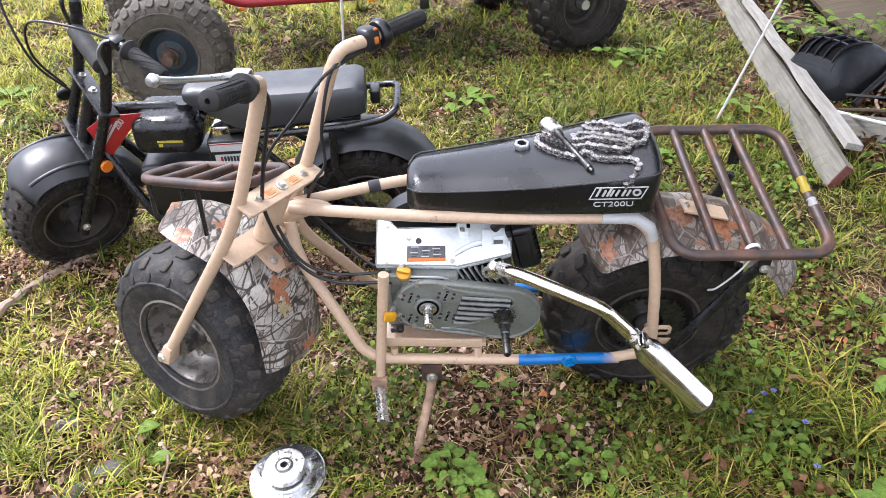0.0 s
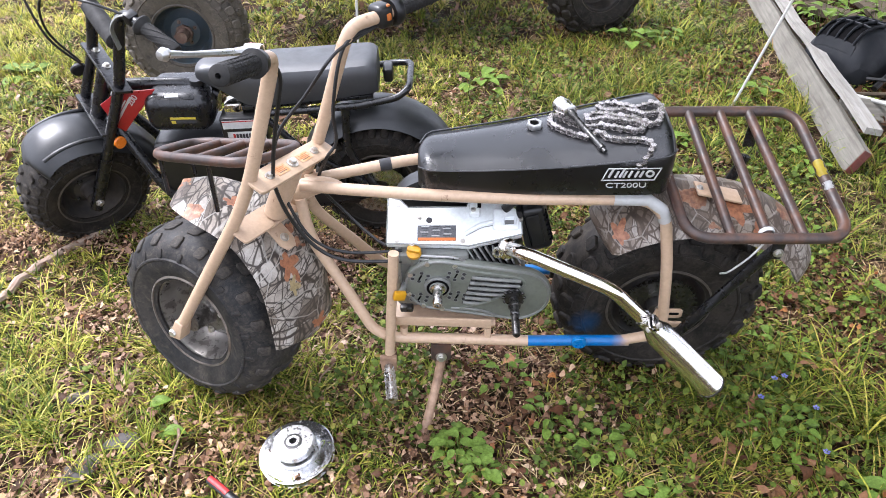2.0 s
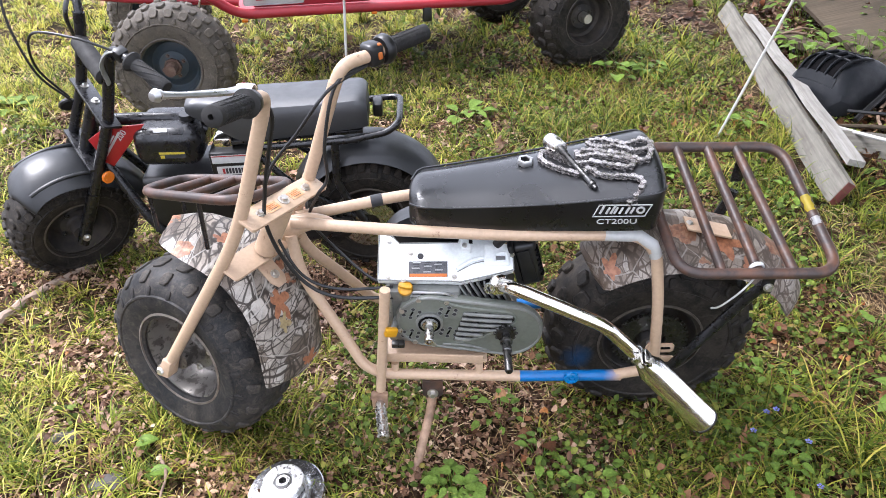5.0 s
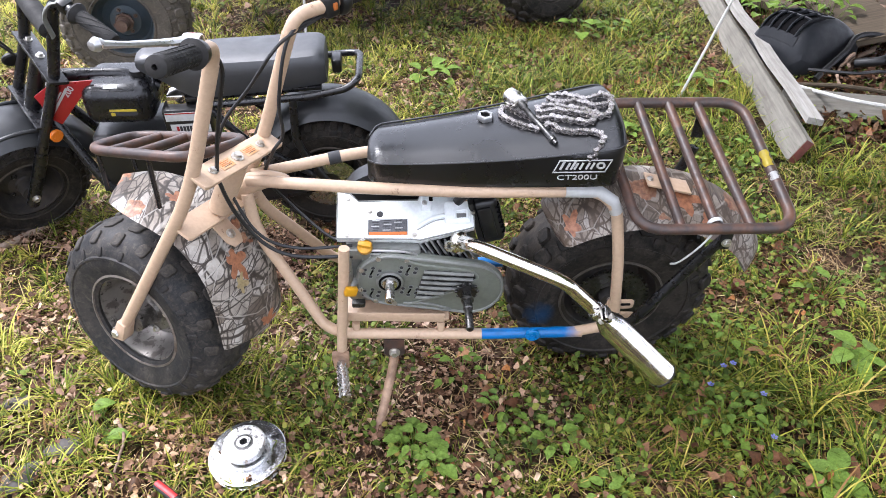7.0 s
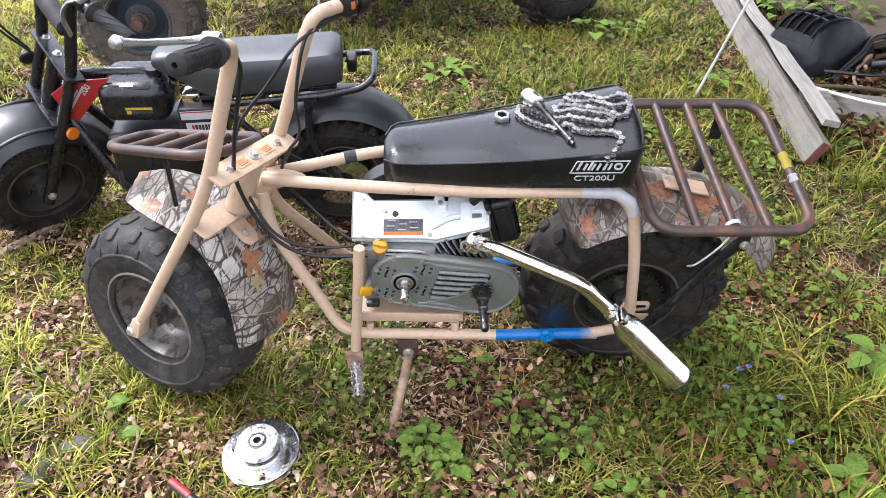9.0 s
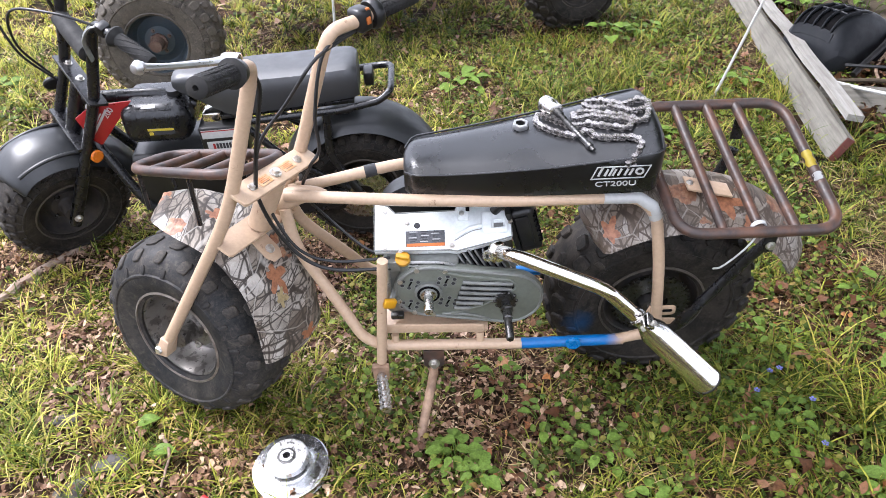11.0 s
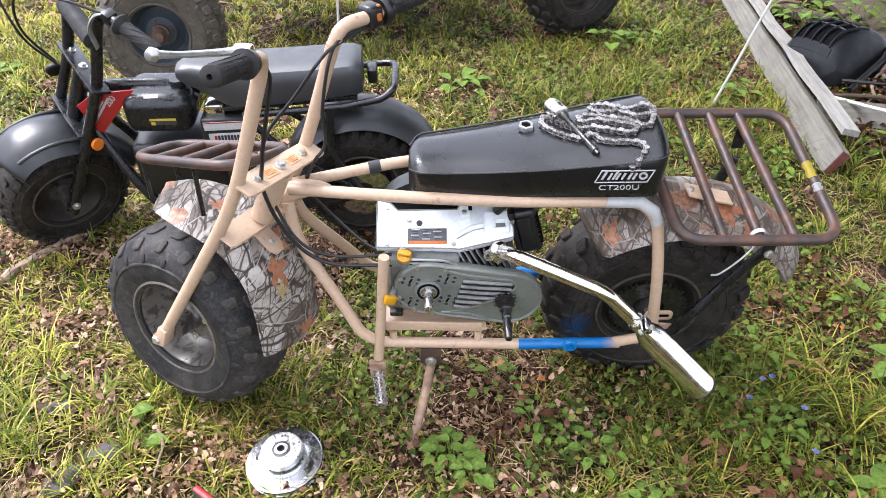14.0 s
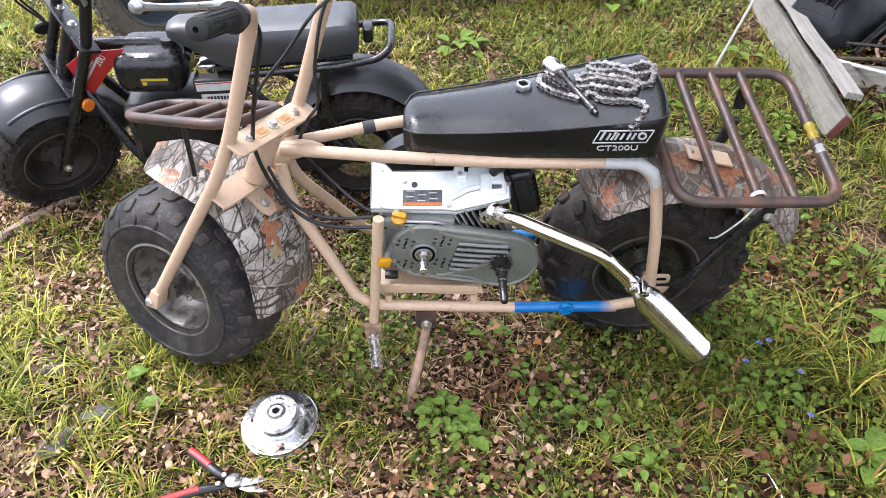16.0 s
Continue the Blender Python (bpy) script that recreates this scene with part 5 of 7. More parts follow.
part("bearing_boss", lathe([(0.018, -0.113), (0.030, -0.113), (0.030, -0.121), (0.026, -0.123), (0.018, -0.121)], 28, pose(0.632, 0, 0.4275), closed=True), CAST, cov)
part("bearing_race", lathe([(0.0105, -0.118), (0.0192, -0.118), (0.0192, -0.1242), (0.0175, -0.1250), (0.0105, -0.1242)], 28, pose(0.632, 0, 0.4275), closed=True), CAST, cov, "grey bearing race round the shaft")
part("shaft_ring", lathe([(0.0192, -0.118), (0.0245, -0.118), (0.0245, -0.1238), (0.0192, -0.1238)], 28, pose(0.632, 0, 0.4275), closed=True), BLACK_AND_SHADE, cov, "black ring round the shaft")
# dark discs, pale rims and black slots paint half-lit recesses on the cover
for gx, gz in ((0.594, 0.453), (0.672, 0.458), (0.590, 0.388), (0.674, 0.394)):
    for j in range(6):
        a = j * math.pi / 3 + 0.35
        hx, hz = gx + 0.0185 * math.cos(a), gz + 0.0125 * math.sin(a)
        part("cover_hole_shade", lathe([(0, -0.1146), (0.0042, -0.1146), (0.0042, -0.112), (0, -0.112)], 12, pose(hx, 0, hz)), DARK_PRINT, cov)
        part("lit_hole_rim", lathe([(0.0042, -0.1146), (0.0056, -0.1152), (0.0060, -0.112), (0.0042, -0.112)], 14, pose(hx, 0, hz), closed=True), CAST, cov)
    part("web_slot", block(0.004, 0.0015, 0.016, pose(gx, -0.1146, gz, 0, 25, 0), 0.0006, 1), BLACK_AND_SHADE, cov)
part("crankshaft", lathe([(0, -0.10), (0.0165, -0.10), (0.0165, -0.128), (0.0105, -0.129), (0.0105, -0.173), (0.0090, -0.175), (0.0045, -0.175), (0.0045, -0.167), (0, -0.167)], 20, pose(0.632, 0, 0.4275)), STEEL, eng, "bright steel crankshaft stub")
part("jackshaft", lathe([(0, -0.11), (0.010, -0.11), (0.010, -0.150), (0.014, -0.151), (0.014, -0.156), (0.0100, -0.158), (0.0105, -0.180), (0.0085, -0.182), (0.0085, -0.235), (0.007, -0.238), (0, -0.238)], 20, pose(0.799, 0, 0.404)), DARK_STEEL, eng, "dark steel jackshaft")
js, teeth = bmesh.new(), []
lathe([(0, -0.122), (0.021, -0.122), (0.021, -0.133), (0, -0.133)], 24, pose(0.799, 0, 0.404), js)
for i in range(10):
    a = i * 2 * math.pi / 10
    teeth.append(block(0.008, 0.006, 0.007, pose(0.799 + 0.023 * math.cos(a), -0.128, 0.404 + 0.023 * math.sin(a)) @ Matrix.Rotation(-a, 4, 'Y'), 0.0015, 1))
js = part("drive_sprocket", js, DARK_STEEL, cov, "small oily drive sprocket")
for b in teeth:
    part("tooth", b, DARK_STEEL, eng)
for ang in (60, 110, 150, 200, 240, 275):
    a = radians(ang)
    part("cover_bolt", lathe([(0, -0.1175), (0.006, -0.1175), (0.006, -0.110), (0, -0.110)], 6, pose(0.634 + 0.071 * math.cos(a), 0, 0.426 + 0.071 * math.sin(a))), ZINC, cov)

# cylinder fins, sloping back
TILT = Matrix.Rotation(radians(-27), 4, 'Y')
# black core puts the shade of the fin gaps into its colour
cyl = part("cylinder", block(0.125, 0.125, 0.105, pose(0.732, -0.012, 0.455) @ TILT, 0.01), BLACK_AND_SHADE, bike, "finned engine cylinder, core black for the shade between fins")
for k in range(13):
    tall = 0.112 if k < 8 else 0.112 - 0.011 * (k - 7)
    part("fin", block(0.0042, 0.150, tall, pose(0.668, -0.014, 0.432) @ TILT @ Matrix.Translation((k * 0.0122, 0, (tall - 0.112) / 2)), 0.0016, 1), FIN, cyl)
HEAD = pose(0.848, 0.018, 0.520, 0, -15, 0)
hc = part("head_cover", block(0.056, 0.110, 0.124, HEAD, 0.014, 3), BLACK_PLASTIC, bike, "black valve cover with louvred edge")
part("cover_lip", block(0.012, 0.122, 0.136, HEAD @ Matrix.Translation((-0.026, 0, 0)), 0.004, 2), BLACK_PLASTIC, hc, "raised lip of the valve cover")
part("cover_step", block(0.030, 0.010, 0.086, HEAD @ Matrix.Translation((-0.002, -0.055, 0.004)), 0.004, 2), BLACK_PLASTIC, hc)
for k in range(6):
    # black strips paint the shade inside the louvre slots
    part("louvre", block(0.010, 0.020, 0.0045, HEAD @ Matrix.Translation((0.026, -0.042, -0.036 + 0.0145 * k)), 0.001, 1), BLACK_AND_SHADE, hc)
for z in (-0.050, 0.046):
    hex_bolt("bolt", HEAD @ Vector((-0.026, -0.060, z)), (0, -1, 0.1), 0.006, hc)
cable("spark_lead", [(0.812, 0.012, 0.588), (0.845, 0.03, 0.600), (0.872, 0.06, 0.59), (0.87, 0.10, 0.53)], 0.005, bike)

# pale tin shroud over the engine
def panel(corner_pts, thick, mat, parent, name, label="", bevel=0.003):
    """A plate through four corner points, thickened downward."""
    bm = bmesh.new()
    p = [Vector(c) for c in corner_pts]
    nrm = (p[1] - p[0]).cross(p[2] - p[0]).normalized()
    if nrm.z < 0:
        nrm = -nrm
    top = [bm.verts.new(c) for c in p]
    low = [bm.verts.new(c - nrm * thick) for c in p]
    bm.faces.new(top)
    bm.faces.new(low[::-1])
    k = len(p)
    for i in range(k):
        bm.faces.new((top[i], top[(i + 1) % k], low[(i + 1) % k], low[i]))
    bmesh.ops.recalc_face_normals(bm, faces=bm.faces)
    bmesh.ops.bevel(bm, geom=bm.edges[:], offset=bevel, segments=2, profile=0.5, affect='EDGES')
    return part(name, bm, mat, parent, label)


SLOPE = radians(25.4)


def on_tin(x, y, up=0.0):
    """A place on the shroud's sloping top."""
    return Vector((x, y - up * math.sin(SLOPE), 0.530 + 0.4746 * (y + 0.088) + up * math.cos(SLOPE)))


def tin_frame(x, y, up=0.0):
    return Matrix.Translation(on_tin(x, y, up)) @ Matrix.Rotation(SLOPE, 4, 'X')


cs_ = math.cos(SLOPE)
tin = [(0.523, -0.089), (0.681, -0.0925), (0.698, -0.0946), (0.739, -0.086), (0.797, -0.0735), (0.814, -0.069), (0.814, -0.043), (0.803, -0.027), (0.777, -0.002), (0.699, 0.0), (0.695, -0.0105), (0.5675, -0.012), (0.551, 0.004), (0.523, 0.010)]
shroud = part("fan_shroud", slab([(x, (y + 0.05) / cs_) for x, y in tin], 0.022, Matrix.Translation(on_tin(0, -0.05, -0.011)) @ Matrix.Rotation(SLOPE - radians(90), 4, 'X'), 0.003), WHITE_TIN, bike, "pale silver sheet-metal fan shroud")
part("spark_cap", sweep(fillet([on_tin(0.778, -0.020, 0.010), on_tin(0.790, -0.014, 0.026), on_tin(0.822, -0.002, 0.034)], 0.01), 0.0105, 12), BLACK_PLASTIC, bike)
part("rocker_cowl", block(0.056, 0.050, 0.016, tin_frame(0.779, -0.040, 0.004), 0.007, 3), WHITE_TIN, shroud)
part("fan_housing", lathe([(0, 0.065), (0.09, 0.065), (0.112, 0.075), (0.108, 0.125), (0.06, 0.15), (0, 0.15)], 32, pose(0.625, 0, 0.465)), BLACK_PLASTIC, bike, "black recoil starter housing")
lb = part("engine_label", block(0.083, 0.036, 0.001, tin_frame(0.6305, -0.0675, 0.0009), 0.0), LABEL_GREY, shroud, "dark printed engine label")
part("label_stripe", block(0.080, 0.007, 0.0006, tin_frame(0.631, -0.0805, 0.0018), 0.0), ORANGE_PRINT, lb)
for k in range(6):
    for j in range(3):
        part("text_bar", block(0.017 - 0.003 * ((k + j) % 3), 0.0016, 0.0004, tin_frame(0.606 + j * 0.024 - 0.002 * (k % 2), -0.0535 - k * 0.0040, 0.0017), 0.0), DARK_PRINT if (k + j) % 3 else WHITE, lb)
part("shroud_hole", lathe([(0, 0), (0.0068, 0), (0.0068, 0.0012), (0, 0.0012)], 16, tin_frame(0.614, -0.040, 0.0) @ Matrix.Rotation(radians(90), 4, 'X')), DARK_PRINT, shroud)
for x, y in ((0.545, -0.008), (0.592, -0.034), (0.545, -0.084), (0.578, -0.089), (0.686, -0.084)):
    hex_bolt("screw", on_tin(x, y), on_tin(0, 0, 1) - on_tin(0, 0), 0.0065, shroud)
part("shroud_rib", sweep(fillet([on_tin(0.692, -0.068, 0.001), on_tin(0.726, -0.049, 0.003), on_tin(0.760, -0.043, 0.003)], 0.01), 0.0042, 8), WHITE_TIN, shroud)
# grey line beside the rib paints the shade of its fold
part("crease_shade", sweep(fillet([on_tin(0.692, -0.074, 0.0005), on_tin(0.729, -0.055, 0.0005), on_tin(0.760, -0.050, 0.0005)], 0.01), 0.0011, 6), FIN, shroud)
rim_t = [on_tin(x, y, 0.0) for x, y in tin]
part("shroud_outline", sweep(rim_t + rim_t[:1], 0.0016, 6), CAST, shroud, "thin grey line round the shroud edge")
# grey plate paints the shade inside the embossed window
part("window_recess_shade", block(0.020, 0.011, 0.0012, tin_frame(0.786, -0.050, 0.0122), 0.0), FIN, shroud)
part("window_frame", sweep(loop_points([on_tin(0.772, -0.058, 0.016), on_tin(0.800, -0.056, 0.016), on_tin(0.798, -0.038, 0.016), on_tin(0.774, -0.040, 0.016)], 0.003, 2), 0.0022, 6, True), WHITE_TIN, shroud)
part("throttle_bracket", block(0.022, 0.036, 0.024, tin_frame(0.712, -0.018, 0.010), 0.003), WHITE_TIN, shroud)
# black patch drawn for the dark inside of the bracket hole
part("bracket_slot", block(0.008, 0.014, 0.002, tin_frame(0.722, -0.016, 0.0225), 0.0), BLACK_AND_SHADE, shroud)
hex_bolt("screw", on_tin(0.709, -0.026, 0.022), on_tin(0, 0, 1) - on_tin(0, 0), 0.006, shroud)
part("tank_strap", sweep(spline([on_tin(0.555, 0.022, -0.004), on_tin(0.62, 0.012, 0.004), on_tin(0.70, 0.024, 0.002)], 6), 0.011, 10, flatten=0.6), BLACK_PLASTIC, shroud)
part("crankcase_top", block(0.155, 0.05, 0.03, pose(0.622, -0.078, 0.492), 0.008), CAST, eng)
# brighter ribs with black strips below paint the light and shade of the steps
for k in range(4):
    part("case_rib", sweep(fillet([(0.590, -0.1045, 0.508 - k * 0.0095), (0.674 - 0.004 * k, -0.1065, 0.505 - k * 0.0095), (0.722, -0.102, 0.470 - k * 0.0075)], 0.02), 0.0030, 8), ALLOY, eng)
    part("case_rib_shade", sweep(fillet([(0.590, -0.1030, 0.5032 - k * 0.0095), (0.672 - 0.004 * k, -0.1045, 0.5002 - k * 0.0095), (0.716, -0.1005, 0.4662 - k * 0.0075)], 0.02), 0.0022, 8), BLACK_AND_SHADE, eng)
part("governor_post", sweep([(0.546, -0.098, 0.50), (0.546, -0.104, 0.40)], 0.006, 10), ZINC, eng)

dip = part("dipstick_cap", lathe([(0, 0), (0.014, 0), (0.016, 0.004), (0.016, 0.012), (0.010, 0.016), (0, 0.016)], 16, axis_frame((0.583, -0.100, 0.508), (-0.1, -0.35, 1))), YELLOW, eng, "yellow oil filler cap")
part("cap_wing", block(0.030, 0.010, 0.012, axis_frame((0.583, -0.107, 0.528), (-0.1, -0.35, 1)), 0.003), YELLOW, dip)
part("filler_neck", sweep([(0.585, -0.092, 0.475), (0.583, -0.100, 0.509)], 0.013, 14), CAST, eng)
part("plug_neck", sweep([(0.560, -0.10, 0.425), (0.551, -0.138, 0.425)], 0.007, 10), CAST, eng)
plug = part("oil_plug", block(0.027, 0.013, 0.021, pose(0.549, -0.143, 0.425, 0, 20, 20), 0.003), YELLOW, eng, "yellow oil plug")
part("fuel_tap", block(0.03, 0.018, 0.014, pose(0.560, -0.110, 0.352), 0.004), DARK_STEEL, eng)
plate = part("engine_plate", block(0.235, 0.20, 0.010, pose(0.645, -0.02, 0.305, 0, 1, 0), 0.002), TAN, bike, "tan engine mounting plate")
part("plate_edge", block(0.222, 0.006, 0.026, pose(0.642, -0.119, 0.314, 0, 3, 0), 0.002), TAN, plate)
for x in (0.55, 0.745):
    part("plate_post", sweep([(x, -0.112, 0.29), (x, -0.119, 0.255)], 0.009, 10), TAN, plate)

# exhaust
ex = part("exhaust_pipe", sweep(fillet([(0.775, -0.085, 0.515), (0.812, -0.135, 0.545), (0.990, -0.205, 0.507), (1.082, -0.2185, 0.412)], 0.022, 8), 0.0150, 20), CHROME, bike, "chromed exhaust pipe")
part("flange", lathe([(0, 0), (0.021, 0), (0.024, 0.004), (0.024, 0.011), (0.019, 0.016), (0, 0.016)], 24, axis_frame((0.778, -0.088, 0.515), (0.45, -0.75, 0.35))), CHROME, ex)
part("flange_eye", lathe([(0.006, 0), (0.0115, 0), (0.0125, 0.004), (0.0115, 0.009), (0.006, 0.009)], 20, axis_frame((0.760, -0.104, 0.520), (0, -1, 0.35)), closed=True), STEEL, ex, "bright flange nut")
mv = Vector((1.243, -0.242, 0.238)) - Vector((1.075, -0.2175, 0.420))
mm = axis_frame((1.070, -0.2170, 0.425), mv)
ml = mv.length
muf = part("muffler", lathe([(0.0155, 0), (0.018, 0.012), (0.030, 0.045), (0.0315, ml - 0.012), (0.0325, ml - 0.010), (0.0325, ml), (0.0300, ml + 0.001), (0.0290, ml - 0.004), (0.0285, ml - 0.03), (0.0200, ml - 0.032)], 48, mm), POLISHED, bike, "polished straight muffler can")
part("end_cap", lathe([(0.0286, ml - 0.012), (0.026, ml - 0.010), (0.014, ml - 0.012), (0.013, ml - 0.04), (0, ml - 0.04)], 36, mm), BLACK_AND_SHADE, muf, "black recessed outlet")
part("end_ring", lathe([(0.0315, ml - 0.005), (0.0332, ml - 0.004), (0.0332, ml + 0.0015), (0.0290, ml + 0.0015)], 40, mm, closed=True), DARK_STEEL, muf, "dark rolled end ring")
part("clamp_band", lathe([(0.0155, -0.014), (0.0185, -0.014), (0.0185, 0.006), (0.0155, 0.006)], 28, mm, closed=True), STEEL, muf, "steel hose clamp")
part("clamp_ear", block(0.036, 0.020, 0.006, mm @ Matrix.Translation((0.018, -0.004, 0.014)), 0.002), STEEL, muf)
part("clamp_ear", block(0.036, 0.020, 0.006, mm @ Matrix.Translation((0.018, -0.004, 0.024)), 0.002), STEEL, muf)
part("clamp_screw", lathe([(0, -0.016), (0.0065, -0.016), (0.0065, -0.010), (0.004, -0.010), (0.004, 0.012), (0.0065, 0.012), (0.0065, 0.017), (0, 0.017)], 6, mm @ Matrix.Translation((0.030, -0.004, 0.019)) @ Matrix.Rotation(radians(90), 4, 'X')), ZINC, muf, "clamp bolt and nut")
# black filler paints the shade between the two ears
part("clamp_gap_shade", block(0.026, 0.021, 0.003, mm @ Matrix.Translation((0.020, -0.004, 0.019)), 0.0), BLACK_AND_SHADE, muf)


# ---- things lying on the tan bike's seat ----
def seat_top(x, y, dz=0.0):
    """The seat's surface, in the bike's own frame."""
    u = min(1.0, max(0.0, (x - 0.594) / 0.506))
    hw = 0.064 + 0.052 * min(1, u * 1.15) ** 0.8
    return Vector((x, y, 0.717 + 0.008 * u + 0.070 * u ** 1.6 - 0.016 * min(1, abs(y) / (hw * 0.955)) ** 3.2 + dz))


CHAIN_PATH = [(1.0180, -0.1120), (1.0365, -0.1002), (1.0463, -0.0781), (1.0244, -0.0619), (0.9933, -0.0539), (0.966, -0.0398), (0.9563, -0.016), (0.9365, -0.0302),
              (0.9157, -0.019), (0.8953, -0.0016), (0.8772, 0.0198), (0.8639, 0.0468), (0.8764, 0.0732), (0.8951, 0.0445), (0.9151, 0.0203), (0.9354, 0.0021),
              (0.9582, 0.004), (0.9837, -0.0117), (1.0087, -0.027), (1.0288, -0.0367), (1.0395, -0.0205), (1.0184, -0.0037), (0.9933, 0.0124), (0.9673, 0.0268),
              (0.944, 0.0229), (0.9377, 0.0431), (0.9643, 0.0439), (0.9903, 0.0284), (1.0159, 0.0138), (1.0351, -0.0028), (1.058, -0.0263), (1.0728, -0.0068),
              (1.0756, 0.0175), (1.0542, 0.0098), (1.0347, 0.0249), (1.0102, 0.0448), (0.9825, 0.0499), (0.9637, 0.0757), (0.9886, 0.0843), (1.0133, 0.0618),
              (1.038, 0.0419), (1.0601, 0.0507), (1.08, 0.0382), (1.0789, 0.0121)]


def link_mesh(gap, wide):
    """One roller-chain link lying on its side: two waisted plates, two rollers with pins."""
    p = 0.0127
    bm = bmesh.new()
    o = []
    for c, s in ((p / 2, 1), (-p / 2, -1)):
        for i in range(9):
            a = -math.pi / 2 * 0.82 + math.pi * 0.82 * i / 8
            o.append((c + s * wide * math.cos(a), s * wide * math.sin(a)))
        o.append((0, s * wide * 0.62))
    for z in (-gap, gap):
        bm = join(bm, slab(o, 0.0013, Matrix.Translation((0, 0, z)) @ Matrix.Rotation(radians(90), 4, 'X'), 0.0))
    flat_count = len(bm.faces)
    for c in (p / 2, -p / 2):
        lathe([(0, -gap - 0.0016), (0.0020, -gap - 0.0016), (0.0020, -gap), (0.0039, -gap), (0.0039, gap), (0.0020, gap), (0.0020, gap + 0.0016), (0, gap + 0.0016)], 10, Matrix.Translation((c, 0, 0)) @ Matrix.Rotation(radians(90), 4, 'X'), bm)
    me = bpy.data.meshes.new("link")
    for i, f in enumerate(bm.faces):
        f.material_index = 1 if i >= flat_count and abs(f.calc_center_median().z) < gap else 0
    bmesh.ops.recalc_face_normals(bm, faces=bm.faces)
    bm.to_mesh(me)
    bm.free()
    me.materials.append(CHAIN_STEEL)
    me.materials.append(DARK_STEEL)
    return me


CHAIN_STEEL = worn("chain_steel", (0.56, 0.525, 0.51), (0.045, 0.034, 0.029), 0.27, metal=0.75, patch=110, amount=0.52)


def build_chain():
    ch = thing("drive_chain", LEAN, "loose greasy steel roller chain heaped on the black seat", "chain")
    line = spline([(x, y - 0.008, 0) for x, y in CHAIN_PATH], 10)
    meshes = (link_mesh(0.0040, 0.0062), link_mesh(0.0026, 0.0060))
    at, k, prev = 0.0, 0, Vector(line[0])
    pts = [prev]
    for q in line[1:]:
        if (q - pts[-1]).length >= 0.0122:
            pts.append(q)
    rng = random.Random(4)
    for a, b in zip(pts, pts[1:]):
        c = (a + b) / 2
        over = 0.0
        for j in range(0, max(0, k - 4)):
            if (((pts[j] + pts[j + 1]) / 2) - c).length < 0.0085:
                over = 0.008
                break
        p = seat_top(c.x, c.y, 0.0056 + over)
        hang = max(0.0, abs(c.y) - 0.105)
        d = b - a
        ob = new("link", meshes[k % 2])
        ob.parent = ch
        ob.matrix_local = Matrix.Translation(p - Vector((0, 0, hang * 1.2))) @ Matrix.Rotation(math.atan2(d.y, d.x), 4, 'Z') @ Matrix.Rotation(rng.uniform(-0.16, 0.16), 4, 'X')
        k += 1


build_chain()

nut_at = seat_top(0.8334, 0.0334, 0.0)
nut = thing("hex_nut", LEAN @ Matrix.Translation(nut_at), "loose zinc-plated hex nut lying on the seat", "nut")
nb = lathe([(0.0105, 0), (0.0160, 0.0), (0.0172, 0.0015), (0.0172, 0.0105), (0.0160, 0.012), (0.0110, 0.012), (0.0105, 0.0105)], 6, Matrix.Rotation(radians(90), 4, 'X') @ Matrix.Rotation(0.3, 4, 'Y'), closed=True)
part("nut_body", nb, ALLOY, nut)
part("thread", lathe([(0.0085, 0.001), (0.0112, 0.001), (0.0112, 0.0116), (0.0085, 0.0105)], 24, Matrix.Rotation(radians(90), 4, 'X'), closed=True), DARK_STEEL, nut)

sk = thing("socket_extension", LEAN, "chrome socket on a dark steel extension bar lying across the chain", "socket tool")
s0, s1, s2 = Vector((0.8860, 0.0730, 0.772)), Vector((0.9035, 0.0320, 0.778)), Vector((0.9591, -0.0842, 0.762))
m0 = axis_frame(s0, s1 - s0)
sl = (s1 - s0).length
part("socket", lathe([(0.009, 0.010), (0.0125, 0.004), (0.0165, 0), (0.0175, 0.002), (0.0175, sl * 0.60), (0.0155, sl * 0.66), (0.0155, sl), (0.011, sl + 0.002), (0, sl + 0.002)], 28, m0), STEEL, sk, "polished chrome socket")
part("socket_recess", lathe([(0, 0.012), (0.0125, 0.012), (0.0125, 0.003), (0.010, 0.009), (0, 0.009)], 6, m0), DARK_STEEL, sk)
m1 = axis_frame(s1, s2 - s1)
xl = (s2 - s1).length
part("extension_bar", lathe([(0, 0), (0.0085, 0), (0.0085, 0.014), (0.0058, 0.018), (0.0055, xl - 0.022), (0.0072, xl - 0.018), (0.0072, xl - 0.010), (0.0045, xl - 0.009), (0.0045, xl), (0, xl)], 16, m1), DARK_STEEL, sk, "blackened extension bar")

# ---- black mini bike behind ----
BODY = pose(0.022, 0, -0.063, 0, -1.8, 0)
BACK = pose(-0.586, 0.701, 0, 0, 0, 2.8) @ pose(0, 0, 0, 6.8, 0, 0) @ BODY
storm = thing("mini_bike", BACK, "black mini bike with red decals and an amber reflector", "mini bike")
S2 = BODY.inverted() @ Matrix.Translation((0.0186, -0.0123, 0.1856)) @ Matrix.Rotation(radians(-1.16), 4, 'Y') @ Matrix.Rotation(radians(37.5), 4, Vector((0.382, 0, 0.924)))
wheel(storm, S2 @ pose(0.008, 0, 0.018), 0.41, 0.170, 0.205, 30, 0.008, "knobby", TYRE_REAR, BLACK_RIM, BLACK_RIM, 0.16, "front wheel with a knobby black tyre")
wheel(storm, pose(0.99, 0, 0.242), 0.43, 0.175, 0.205, 30, 0.008, "knobby", TYRE_REAR, BLACK_RIM, BLACK_RIM, 0.16, "rear wheel with a knobby black tyre")
